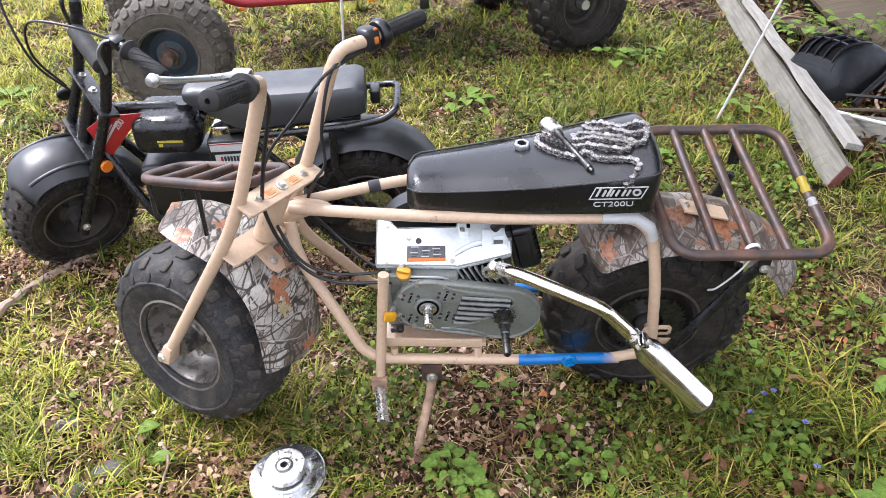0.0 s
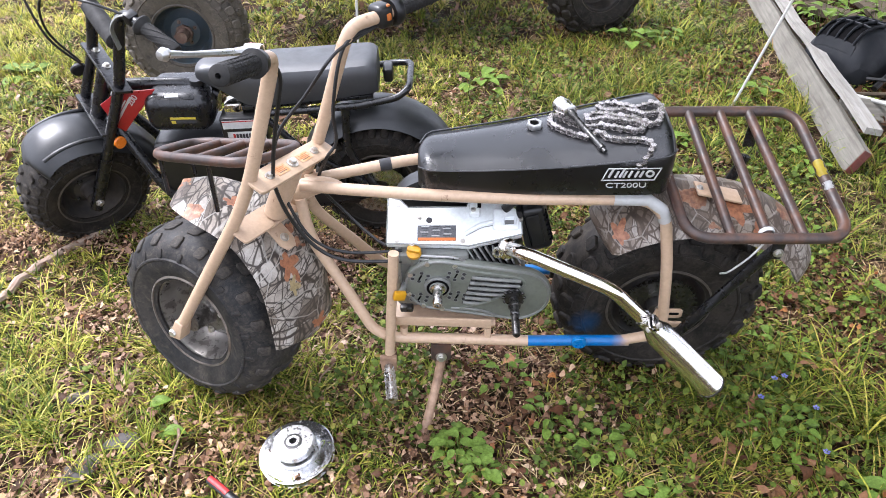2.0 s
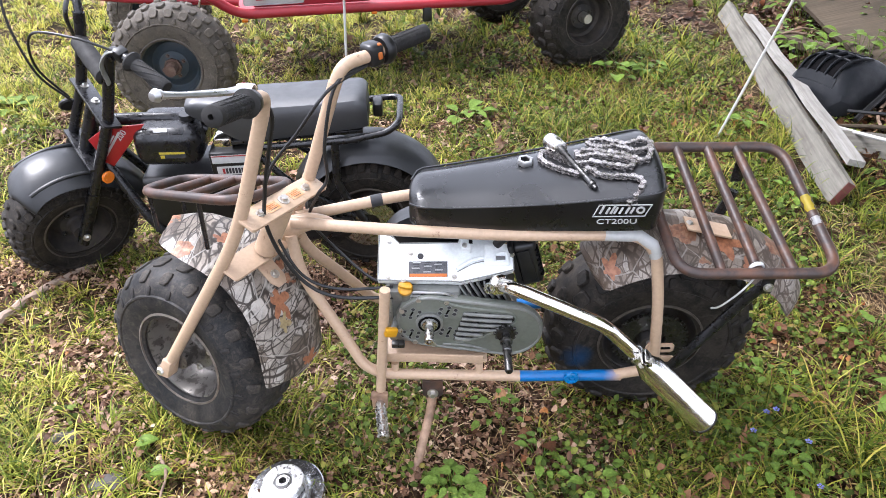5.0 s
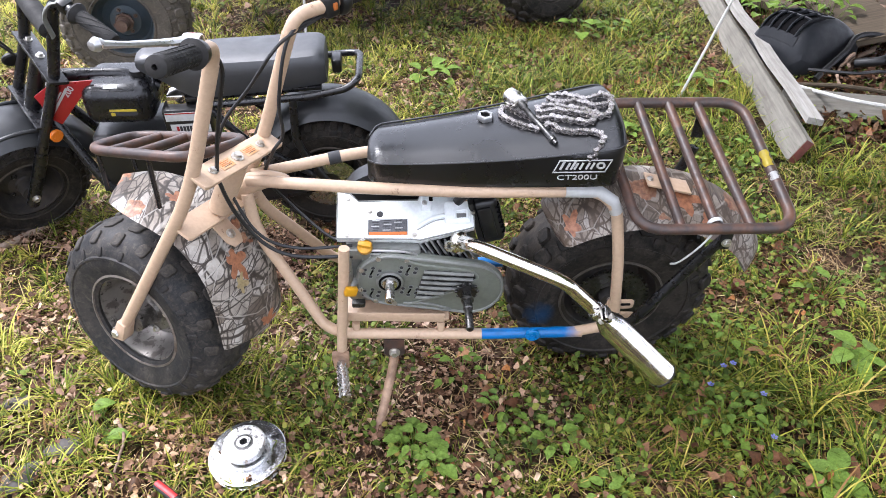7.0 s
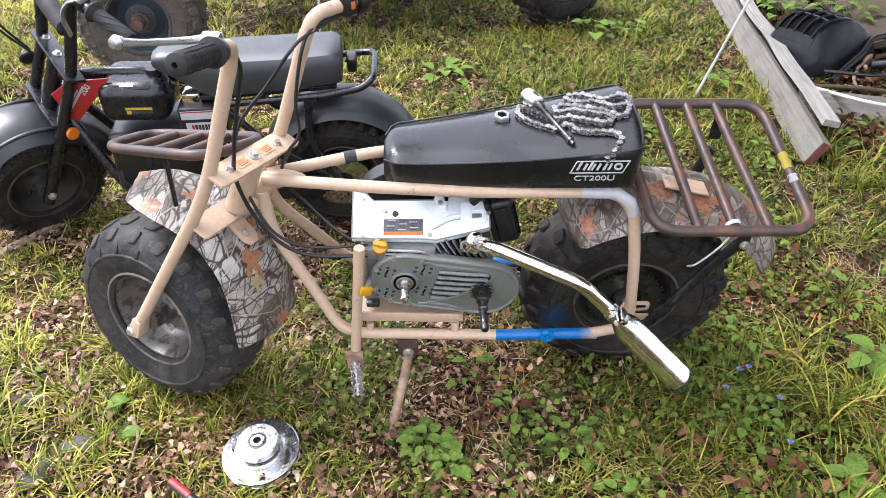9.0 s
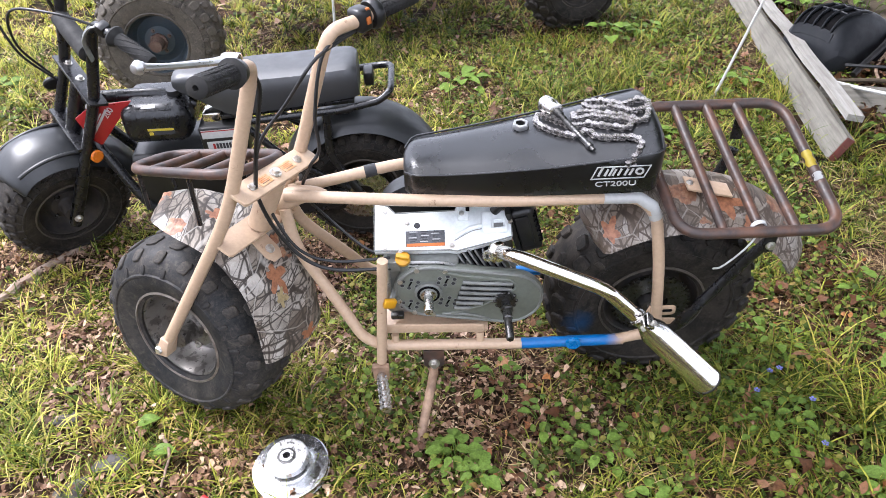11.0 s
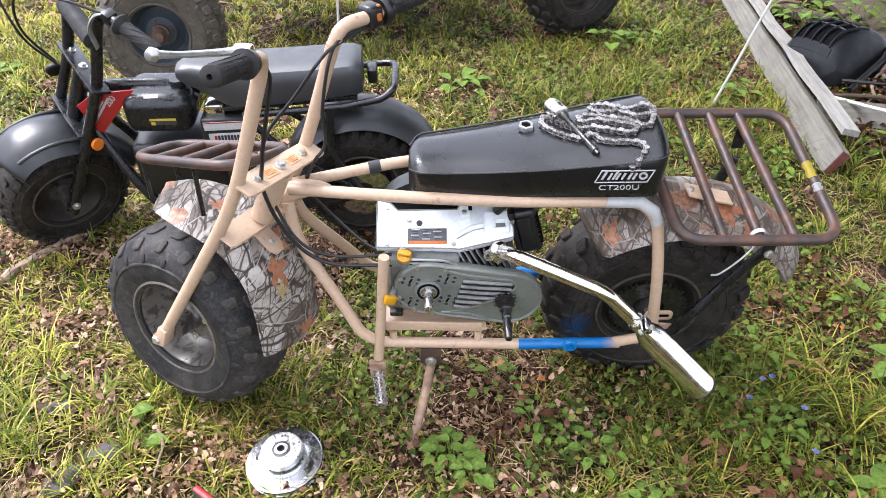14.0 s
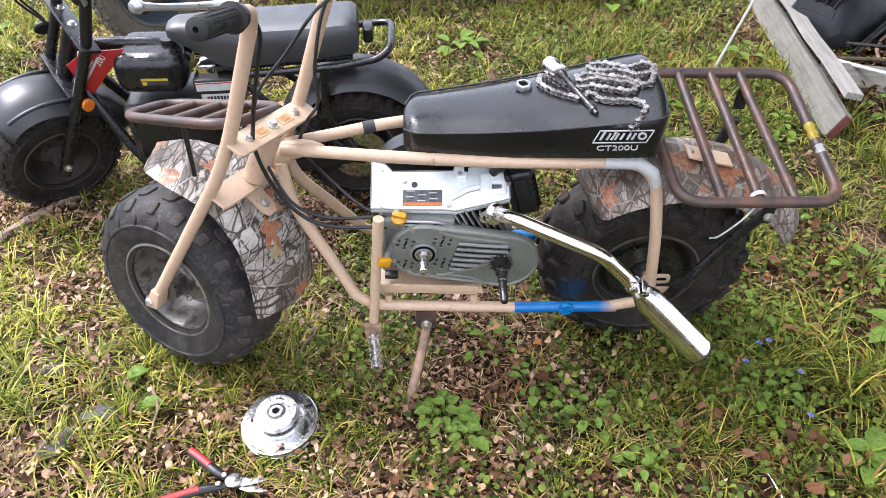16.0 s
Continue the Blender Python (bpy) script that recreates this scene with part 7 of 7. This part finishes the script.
def build_hood():
    m = pose(2.685, 2.13, -0.01, 0, -6, 28)
    hd = thing("plastic_hood", m, "black moulded plastic hood with a ribbed grille in the scrap pile", "plastic hood")
    LX, LY, H = 0.26, 0.185, 0.27

    def dome(x, y, up=0.0):
        u, v = min(0.999, abs(x / LX)), min(0.999, abs(y / LY))
        return Vector((x, y, H * (1 - u ** 3.4) ** 0.5 * (1 - v ** 3.6) ** 0.45 * (1 - 0.18 * x / LX) + up))

    bm = bmesh.new()
    rows = []
    k = 40
    for i in range(19):
        r = math.sin(i / 18 * math.pi / 2) ** 0.85
        ring = []
        for j in range(k):
            a = 2 * math.pi * j / k
            c, s = math.cos(a), math.sin(a)
            e = r * 0.999 / (abs(c) ** 4 + abs(s) ** 4) ** (1 / 4)
            ring.append(bm.verts.new(dome(LX * c * e, LY * s * e)))
        rows.append(ring)
    rows.append([bm.verts.new((v.co.x * 1.0, v.co.y * 1.0, -0.02)) for v in rows[-1]])
    for p, q in zip(rows, rows[1:]):
        for j in range(k):
            bm.faces.new((p[j], p[(j + 1) % k], q[(j + 1) % k], q[j]))
    bmesh.ops.remove_doubles(bm, verts=bm.verts, dist=0.0005)
    part("shell", bm, SHELL, hd)
    # black patch over the dome paints the shade between the ribs
    part("grille_shade", grid_patch(dome, -0.200, -0.005, -0.080, 0.110, 0.003), BLACK_AND_SHADE, hd, "dark patch painting the shade in the grille slots")
    for i in range(5):
        y = -0.084 + i * 0.049
        pts = [dome(x, y * (1 - 0.10 * max(0, x / 0.1)), 0.012 - max(0, x - 0.0) * 0.12) for x in [-0.205 + 0.30 * q / 14 for q in range(15)]]
        part("rib", sweep(pts, [0.0052] * 9 + [0.0050 - 0.0008 * q for q in range(6)], 8, flatten=1.6), SHELL, hd)
    for x in (-0.095, 0.0):
        part("cross_rib", sweep([dome(x, -0.086 + 0.200 * q / 12, 0.008) for q in range(13)], 0.0048, 8, flatten=1.6), SHELL, hd)
    bez = bmesh.new()
    ra = [bez.verts.new(dome(-0.203, -0.098 + 0.216 * q / 12, 0.014)) for q in range(13)]
    rb_ = [bez.verts.new(dome(-0.203, -0.098 + 0.216 * q / 12, 0.010) + Vector((-0.020, 0, -0.040))) for q in range(13)]
    rc = [bez.verts.new(v.co + Vector((0.012, 0, -0.016))) for v in rb_]
    rd = [bez.verts.new(v.co + Vector((0.008, 0, -0.020))) for v in ra]
    for p, q in ((ra, rb_), (rb_, rc), (rc, rd), (rd, ra)):
        for j in range(12):
            bez.faces.new((p[j], p[j + 1], q[j + 1], q[j]))
    for j in (0, 12):
        bez.faces.new((ra[j], rb_[j], rc[j], rd[j]))
    part("bezel", bez, SHELL, hd, "flat raised rim in front of the grille")


def grid_patch(f, x0, x1, y0, y1, up, n=12):
    bm = bmesh.new()
    v = [[bm.verts.new(f(x0 + (x1 - x0) * i / n, y0 + (y1 - y0) * j / n, up)) for j in range(n + 1)] for i in range(n + 1)]
    for i in range(n):
        for j in range(n):
            bm.faces.new((v[i][j], v[i + 1][j], v[i + 1][j + 1], v[i][j + 1]))
    return bm


build_hood()
rl = np.random.RandomState(77)
lx, ly = rl.uniform(2.42, 3.9, 9000), rl.uniform(1.15, 4.0, 9000)
off_board = lx > 2.34 + 0.16 * (ly - 1.05)
lx, ly = lx[off_board], ly[off_board]
leaves("leaf_litter", lx, ly, rl, 0.046, DARK_SHADED, "deep drift of dark brown leaves under the scrap pile", "leaves", lift=(0.002, 0.05), tilt=0.5, cup=0.8, ragged=0.7)


def stick(name, pts, r, mat, label, category="stick", group=""):
    p = [Vector(v) for v in pts]
    th = thing(name, Matrix.Translation(p[0]), label, category, group)
    q = spline([v - p[0] for v in p], 6)
    rng = random.Random(len(label) + int(1000 * abs(p[0].x)))
    part("stem", sweep([v + Vector((rng.uniform(-1, 1), rng.uniform(-1, 1), rng.uniform(-1, 1))) * r * 0.3 for v in q], [r * (1 - 0.45 * i / len(q)) * rng.uniform(0.85, 1.15) for i in range(len(q))], 8), mat, th)
    return th


stick("fallen_branch", [(-0.80, 0.00, 0.014), (-0.735, 0.20, 0.017), (-0.669, 0.44, 0.020), (-0.557, 0.638, 0.016), (-0.50, 0.72, 0.014)], 0.018, PALE_BARK, "pale fallen branch lying in the grass", "branch")
rs = random.Random(12)
for i in range(14):
    x, y = rs.uniform(2.75, 3.5), rs.uniform(1.5, 3.0)
    a = rs.uniform(0, 6.28)
    L = rs.uniform(0.25, 0.6)
    stick("twig", [(x, y, 0.03 + rs.uniform(0, 0.12)), (x + L * 0.5 * math.cos(a), y + L * 0.5 * math.sin(a), 0.06 + rs.uniform(0, 0.1)), (x + L * math.cos(a + 0.2), y + L * math.sin(a + 0.2), 0.03 + rs.uniform(0, 0.1))], rs.uniform(0.005, 0.013), BARK, "dry brown twig in the scrap pile", "twig", "dry twigs")
for i in range(9):
    x, y = rs.uniform(-0.2, 1.7), rs.uniform(-0.55, 1.6)
    a = rs.uniform(0, 6.28)
    L = rs.uniform(0.06, 0.16)
    stick("twig", [(x, y, 0.012), (x + L * 0.5 * math.cos(a), y + L * 0.5 * math.sin(a), 0.018), (x + L * math.cos(a + 0.2), y + L * math.sin(a + 0.2), 0.01)], rs.uniform(0.0025, 0.005), BARK, "thin dry twig among the grass", "twig", "dry twigs")
stick("twig", [(-0.031, -0.199, 0.02), (0.006, -0.27, 0.03), (0.0086, -0.355, 0.02)], 0.0045, BARK, "thin dry twig among the grass", "twig", "dry twigs")
for pts, r in ((((2.45, 1.72, 0.06), (2.65, 1.62, 0.09), (2.95, 1.52, 0.07), (3.3, 1.25, 0.06)), 0.010), (((2.55, 1.80, 0.10), (2.72, 1.70, 0.12), (2.92, 1.76, 0.10), (3.2, 1.66, 0.08)), 0.008)):
    hs_ = thing("cable", Matrix.Translation(pts[0]), "discarded grey cable trailing over the scrap boards", "cable", "discarded cables")
    part("line", sweep(spline([Vector(p) - Vector(pts[0]) for p in pts], 8), r, 8), GREY_BOARD if r > 0.009 else CABLE, hs_)
rope = [(2.40, 1.74, 0.07), (2.455, 1.62, 0.085), (2.525, 1.407, 0.125), (2.66, 1.33, 0.125), (3.0, 1.22, 0.11)]
hs_ = thing("rope", Matrix.Translation(rope[0]), "pale dirty rope draped over the scrap boards", "rope")
part("line", sweep(spline([Vector(p) - Vector(rope[0]) for p in rope], 8), 0.009, 8), CORD, hs_)
hose = [(2.60, 1.80, 0.05), (2.674, 1.859, 0.08), (2.803, 1.959, 0.13), (2.90, 2.05, 0.17), (3.05, 2.07, 0.16), (3.3, 1.95, 0.08)]
hs_ = thing("hose", Matrix.Translation(hose[0]), "thin black hose looping past the plastic hood", "hose")
part("line", sweep(spline([Vector(p) - Vector(hose[0]) for p in hose], 8), 0.014, 8), CABLE, hs_)
hs_ = thing("hose", Matrix.Translation((2.86, 1.95, 0.05)), "black ribbed hose lying in the scrap pile", "hose")
part("line", sweep(spline([(0, 0, 0.02), (0.12, -0.05, 0.06), (0.24, 0.08, 0.10), (0.45, 0.12, 0.06)], 8), 0.022, 10), CABLE, hs_)

# ---- things on the ground in front ----
PUL = pose(0.301, -0.316, 0.010, 6, -4, 0)
pul = thing("drive_pulley", PUL, "bright steel clutch pulley lying face up on the grass", "pulley")
UPR = Matrix.Rotation(radians(90), 4, 'X')
part("lower_sheave", lathe([(0, 0.0), (0.080, 0.0), (0.086, 0.003), (0.087, 0.007), (0.082, 0.009), (0.045, 0.014), (0, 0.014)], 56, UPR), STEEL, pul)
part("upper_sheave", lathe([(0.03, 0.017), (0.050, 0.015), (0.082, 0.016), (0.0875, 0.017), (0.0885, 0.020), (0.0875, 0.023), (0.083, 0.0235), (0.066, 0.020), (0.052, 0.024), (0.03, 0.024)], 64, UPR, closed=True), FLANGE, pul, "greasy bright steel dished flange")
part("spring_collar", lathe([(0.02, 0.024), (0.051, 0.024), (0.053, 0.027), (0.053, 0.032), (0.050, 0.035), (0.02, 0.035)], 48, UPR, closed=True), BRIGHT, pul)
sp_ = [Vector((0.043 * math.cos(a), 0.043 * math.sin(a), 0.036 + 0.008 * a / 12.6)) for a in [i * 0.35 for i in range(37)]]
part("spring", sweep(sp_, 0.0026, 7), DARK_STEEL, pul)
part("cam_hub", lathe([(0.009, 0.042), (0.045, 0.042), (0.0475, 0.045), (0.0475, 0.060), (0.045, 0.0625), (0.022, 0.0625), (0.021, 0.060), (0.016, 0.060), (0.015, 0.065), (0.009, 0.065)], 48, UPR, closed=True), BRIGHT, pul, "bright turned steel hub")
part("bore", lathe([(0, 0.050), (0.0092, 0.050), (0.0092, 0.0648), (0.0085, 0.0648), (0.0085, 0.052), (0, 0.052)], 24, UPR), DARK_STEEL, pul)
part("bore_ring", lathe([(0.0165, 0.0605), (0.0205, 0.0605), (0.0205, 0.0618), (0.0165, 0.0618)], 32, UPR, closed=True), DARK_STEEL, pul)
for i in range(3):
    part("rivet", lathe([(0, 0.0623), (0.0022, 0.0623), (0.0022, 0.0635), (0, 0.0635)], 8, Matrix.Translation((0.034 * math.cos(1.2 + i * 0.45), 0.034 * math.sin(1.2 + i * 0.45), 0)) @ UPR), DARK_STEEL, pul)


def build_snips():
    sn = thing("pruning_snips", pose(0.228, -0.478, 0.028), "open snips with red and black handles lying in the grass", "snips")
    h1 = spline([(-0.015, 0.010, 0.0), (-0.045, 0.028, 0.002), (-0.075, 0.052, 0.003), (-0.112, 0.082, 0.0)], 6)
    h2 = spline([(-0.015, -0.008, 0.0), (-0.05, -0.014, 0.0), (-0.09, -0.026, 0.0), (-0.14, -0.045, 0.0)], 6)
    for h in (h1, h2):
        hd = part("handle", sweep(h, [0.007 + 0.004 * min(1, i / 6) for i in range(len(h))], 12, flatten=0.75), BLACK_PLASTIC, sn, "black handle with a red rubber inlay")
        part("inlay", sweep([v + Vector((0, 0, 0.0045)) for v in h[9:]], 0.0078, 10, flatten=0.7), RUBBER_RED, hd)
    for s, o in ((1, [(0, -0.008), (0.02, -0.012), (0.055, -0.004), (0.078, 0.004), (0.05, 0.007), (0.0, 0.010)]), (-1, [(0, -0.010), (0.03, -0.022), (0.060, -0.024), (0.075, -0.020), (0.045, -0.008), (0.0, 0.004)])):
        part("blade", slab(o, 0.004, pose(0, 0, 0.003 * s) @ Matrix.Rotation(radians(-90), 4, 'X'), 0.0008), STEEL, sn, "bright steel cutting blade")
    piv = part("pivot_plate", slab([(0.018 * math.cos(a), 0.018 * math.sin(a)) for a in [i * 0.5236 for i in range(12)]], 0.005, pose(0, 0, 0.006) @ Matrix.Rotation(radians(-90), 4, 'X'), 0.001), STEEL, sn)
    for x, y in ((0.0, 0.0), (-0.022, 0.012), (-0.030, -0.010)):
        part("pivot_bolt", lathe([(0, 0.008), (0.0055, 0.008), (0.0055, 0.011), (0.004, 0.0125), (0, 0.0125)], 14, Matrix.Translation((x, y, 0)) @ UPR), ZINC, piv)


build_snips()
rod = thing("steel_rod", Matrix.Translation((1.372, -0.470, 0.03)), "thin bright screwdriver shaft lying in the grass", "screwdriver")
part("shaft", sweep([(0, 0, 0), (0.012, -0.085, -0.004)], 0.004, 12), CHROME, rod)
part("handle", lathe([(0, 0), (0.011, 0.002), (0.014, 0.02), (0.013, 0.08), (0.009, 0.09), (0, 0.091)], 14, axis_frame((0.012, -0.085, -0.004), (0.14, -1, -0.03))), BLACK_PLASTIC, rod)


def flat_stone(x, y, sx, sy, turn, seed):
    """A flat broken stone set into the soil."""
    rng = random.Random(seed)
    th = thing("flat_stone", Matrix.Translation((x, y, float(soil_height(x, y)) + 0.012)) @ Matrix.Rotation(turn, 4, 'Z'), "flat dark grey stone half sunk in the litter", "stone", "flat stones")
    o = [(sx * math.cos(a) * rng.uniform(0.75, 1.1), sy * math.sin(a) * rng.uniform(0.75, 1.1)) for a in [i * 0.6283 for i in range(10)]]
    part("stone", slab(o, 0.016, Matrix.Rotation(radians(90), 4, 'X'), 0.004), STONE, th)


flat_stone(-0.135, -0.267, 0.045, 0.030, 0.3, 5)
flat_stone(-0.202, -0.355, 0.055, 0.035, 0.9, 6)
flat_stone(-0.30, -0.13, 0.045, 0.025, 0.2, 7)


# ---- single plants that stand out ----
def leafy_plant(name, at, count, size, spread, tall, seed, label, group, petals=0):
    rng = random.Random(seed)
    th = thing(name, Matrix.Translation((at[0], at[1], float(soil_height(at[0], at[1])))), label, "plant", group)
    for i in range(count):
        a = i * 2.4 + rng.uniform(-0.4, 0.4)
        r = spread * math.sqrt((i + 0.5) / count) * rng.uniform(0.8, 1.15)
        h = tall * rng.uniform(0.5, 1.1) * (1.1 - 0.5 * r / spread)
        ln = size * rng.uniform(0.7, 1.2)
        wd = ln * rng.uniform(0.62, 0.82)
        tip = rng.uniform(-0.35, 0.25)
        bm = bmesh.new()
        rows = []
        d = Vector((math.cos(a), math.sin(a), 0))
        s = Vector((-math.sin(a), math.cos(a), 0))
        for u, w in ((0.0, 0.30), (0.12, 0.72), (0.35, 1.0), (0.62, 0.86), (0.85, 0.45), (1.0, 0.04)):
            c = d * (r + ln * (u - 0.3)) + Vector((0, 0, h + ln * (tip * u - 0.35 * (u - 0.3) ** 2)))
            rows.append([bm.verts.new(c + s * (wd / 2 * w * v) + Vector((0, 0, 0.16 * wd * w * abs(v)))) for v in (-1, -0.5, 0, 0.5, 1)])
        for p, q in zip(rows, rows[1:]):
            for j in range(4):
                bm.faces.new((p[j], p[j + 1], q[j + 1], q[j]))
        lf = part("leaf", bm, PLANT, th)
        base = d * (r * 0.3)
        part("stalk", sweep([base, base + d * r * 0.3 + Vector((0, 0, h * 0.7)), d * (r - ln * 0.28) + Vector((0, 0, h))], 0.0012, 5), PLANT, lf)
    for i in range(petals):
        c = Vector((rng.uniform(-spread, spread), rng.uniform(-spread, spread), tall * rng.uniform(1.0, 1.5)))
        fl = bmesh.new()
        for k in range(5):
            b = k * 1.2566
            o = Vector((math.cos(b), math.sin(b), 0.25))
            t = Vector((-math.sin(b), math.cos(b), 0))
            v = [fl.verts.new(c + o * 0.001), fl.verts.new(c + o * 0.006 + t * 0.0035), fl.verts.new(c + o * 0.009), fl.verts.new(c + o * 0.006 - t * 0.0035)]
            fl.faces.new(v)
        part("flower", fl, PETAL, th, "small blue-violet flower")


PLANTS = [(0.683, -0.290, 22, 0.036, 0.062, 0.060), (0.730, -0.362, 14, 0.036, 0.045, 0.055), (-0.088, -0.172, 2, 0.066, 0.018, 0.045), (-0.025, -0.255, 2, 0.060, 0.014, 0.04),
          (1.441, -0.235, 40, 0.027, 0.115, 0.070), (1.38, -0.05, 22, 0.028, 0.10, 0.065), (1.610, -0.430, 9, 0.062, 0.055, 0.06), (0.80, -0.05, 16, 0.028, 0.08, 0.055),
          (1.02, -0.30, 12, 0.034, 0.08, 0.055), (1.10, -0.45, 12, 0.030, 0.06, 0.055), (0.90, -0.20, 12, 0.030, 0.07, 0.05),
          (1.56, 1.35, 14, 0.055, 0.09, 0.09), (2.05, 1.75, 10, 0.065, 0.09, 0.12), (0.79, 1.95, 12, 0.085, 0.12, 0.08), (-1.49, 2.08, 10, 0.10, 0.12, 0.07), (1.84, -0.07, 9, 0.07, 0.07, 0.10), (1.60, 2.45, 10, 0.09, 0.12, 0.16), (1.80, 2.55, 16, 0.06, 0.12, 0.12)]
SMALL = [(2.02, 1.15, 16, 0.04, 0.13, 0.06), (1.80, 0.60, 18, 0.034, 0.14, 0.06), (1.95, 0.25, 18, 0.034, 0.13, 0.06), (2.55, 1.30, 14, 0.05, 0.15, 0.07), (2.78, 1.50, 14, 0.05, 0.15, 0.09),
         (2.70, 2.62, 22, 0.075, 0.16, 0.30), (2.92, 2.45, 22, 0.075, 0.15, 0.33), (3.0, 2.62, 26, 0.05, 0.16, 0.20), (2.80, 3.05, 30, 0.05, 0.20, 0.18), (3.3, 3.1, 30, 0.055, 0.22, 0.24), (3.1, 3.6, 34, 0.06, 0.25, 0.26), (1.55, 0.05, 16, 0.03, 0.10, 0.06)]
PLANTS = PLANTS + SMALL
for i, (x, y, c, sz, sp, tl) in enumerate(PLANTS):
    leafy_plant("weed_plant", (x, y), c, sz, sp, tl, 60 + i, "violet plant with heart-shaped leaves and blue flowers" if i == 4 else "broad-leaved green weed growing in the yard", "broad-leaved weeds", 5 if i == 4 else 0)


# ---- unseen trees added to shade the yard ----
def tree(x, y, tall, crown, seed, n=15000, reach=(0, 0)):
    rng = random.Random(seed)
    th = thing("tree", Matrix.Translation((x, y, -0.05)), "unseen leafy broad-crowned tree added to shade the yard", "tree", "trees beside the yard")
    trunk = [Vector((0.04 * math.sin(i * 1.3 + seed), 0.04 * math.cos(i * 1.7 + seed), tall * 0.62 * i / 6)) + Vector((*reach, 0)) * (i / 6) ** 1.6 for i in range(7)]
    bm = sweep(trunk, [0.17 * (1 - 0.11 * i) for i in range(7)], 12)
    tips = []
    for i in range(9):
        a = i * 2.4 + rng.uniform(-0.3, 0.3)
        s = trunk[3 + i % 4]
        e = s + Vector((math.cos(a) * crown * rng.uniform(0.5, 0.85), math.sin(a) * crown * rng.uniform(0.5, 0.85), tall * rng.uniform(0.12, 0.36)))
        mid = (s + e) / 2 + Vector((0, 0, 0.15))
        sweep(spline([s, mid, e], 4), [0.05 - 0.005 * q for q in range(9)], 7, bm=bm)
        tips += [e, mid * 0.4 + e * 0.6, mid]
    part("trunk", bm, BARK, th)
    r = np.random.RandomState(seed)
    t = np.array([tuple(v) for v in tips])[r.randint(0, len(tips), n)]
    c = t + r.normal(0, crown * 0.24, (n, 3))
    c[:, 2] = np.where(c[:, 2] < 1.9, 3.8 - c[:, 2], c[:, 2])
    d_ = r.normal(0, 1, (n, 3))
    d_ /= np.linalg.norm(d_, axis=1)[:, None]
    s_ = np.cross(d_, r.normal(0, 1, (n, 3)))
    s_ /= np.linalg.norm(s_, axis=1)[:, None]
    ln = r.uniform(0.08, 0.17, n)
    rows = [np.stack([c + d_ * (ln * u)[:, None] - s_ * (ln * w)[:, None], c + d_ * (ln * u)[:, None] + s_ * (ln * w)[:, None]], 1) for u, w in ((0, 0.03), (0.35, 0.34), (0.7, 0.26), (1.0, 0.01))]
    cr = quad_strips("crown", np.stack(rows, 1), WEED, "", "")
    cr.parent = th
    del cr["kind"]


# three added out of view on the right, to cut the sky light there
for i, (x, y, tall, crown) in enumerate(((3.9, 0.3, 4.4, 2.3), (4.2, 2.0, 4.6, 2.5), (4.6, 3.9, 4.8, 2.5))):
    tree(x, y, tall, crown, 80 + i)
# two more added out of view; the first leans over to dim the sun
tree(-1.9, -2.6, 9.0, 1.9, 90, 1900, (1.3, 5.4))
tree(4.6, 5.9, 9.0, 3.0, 91, 13000)
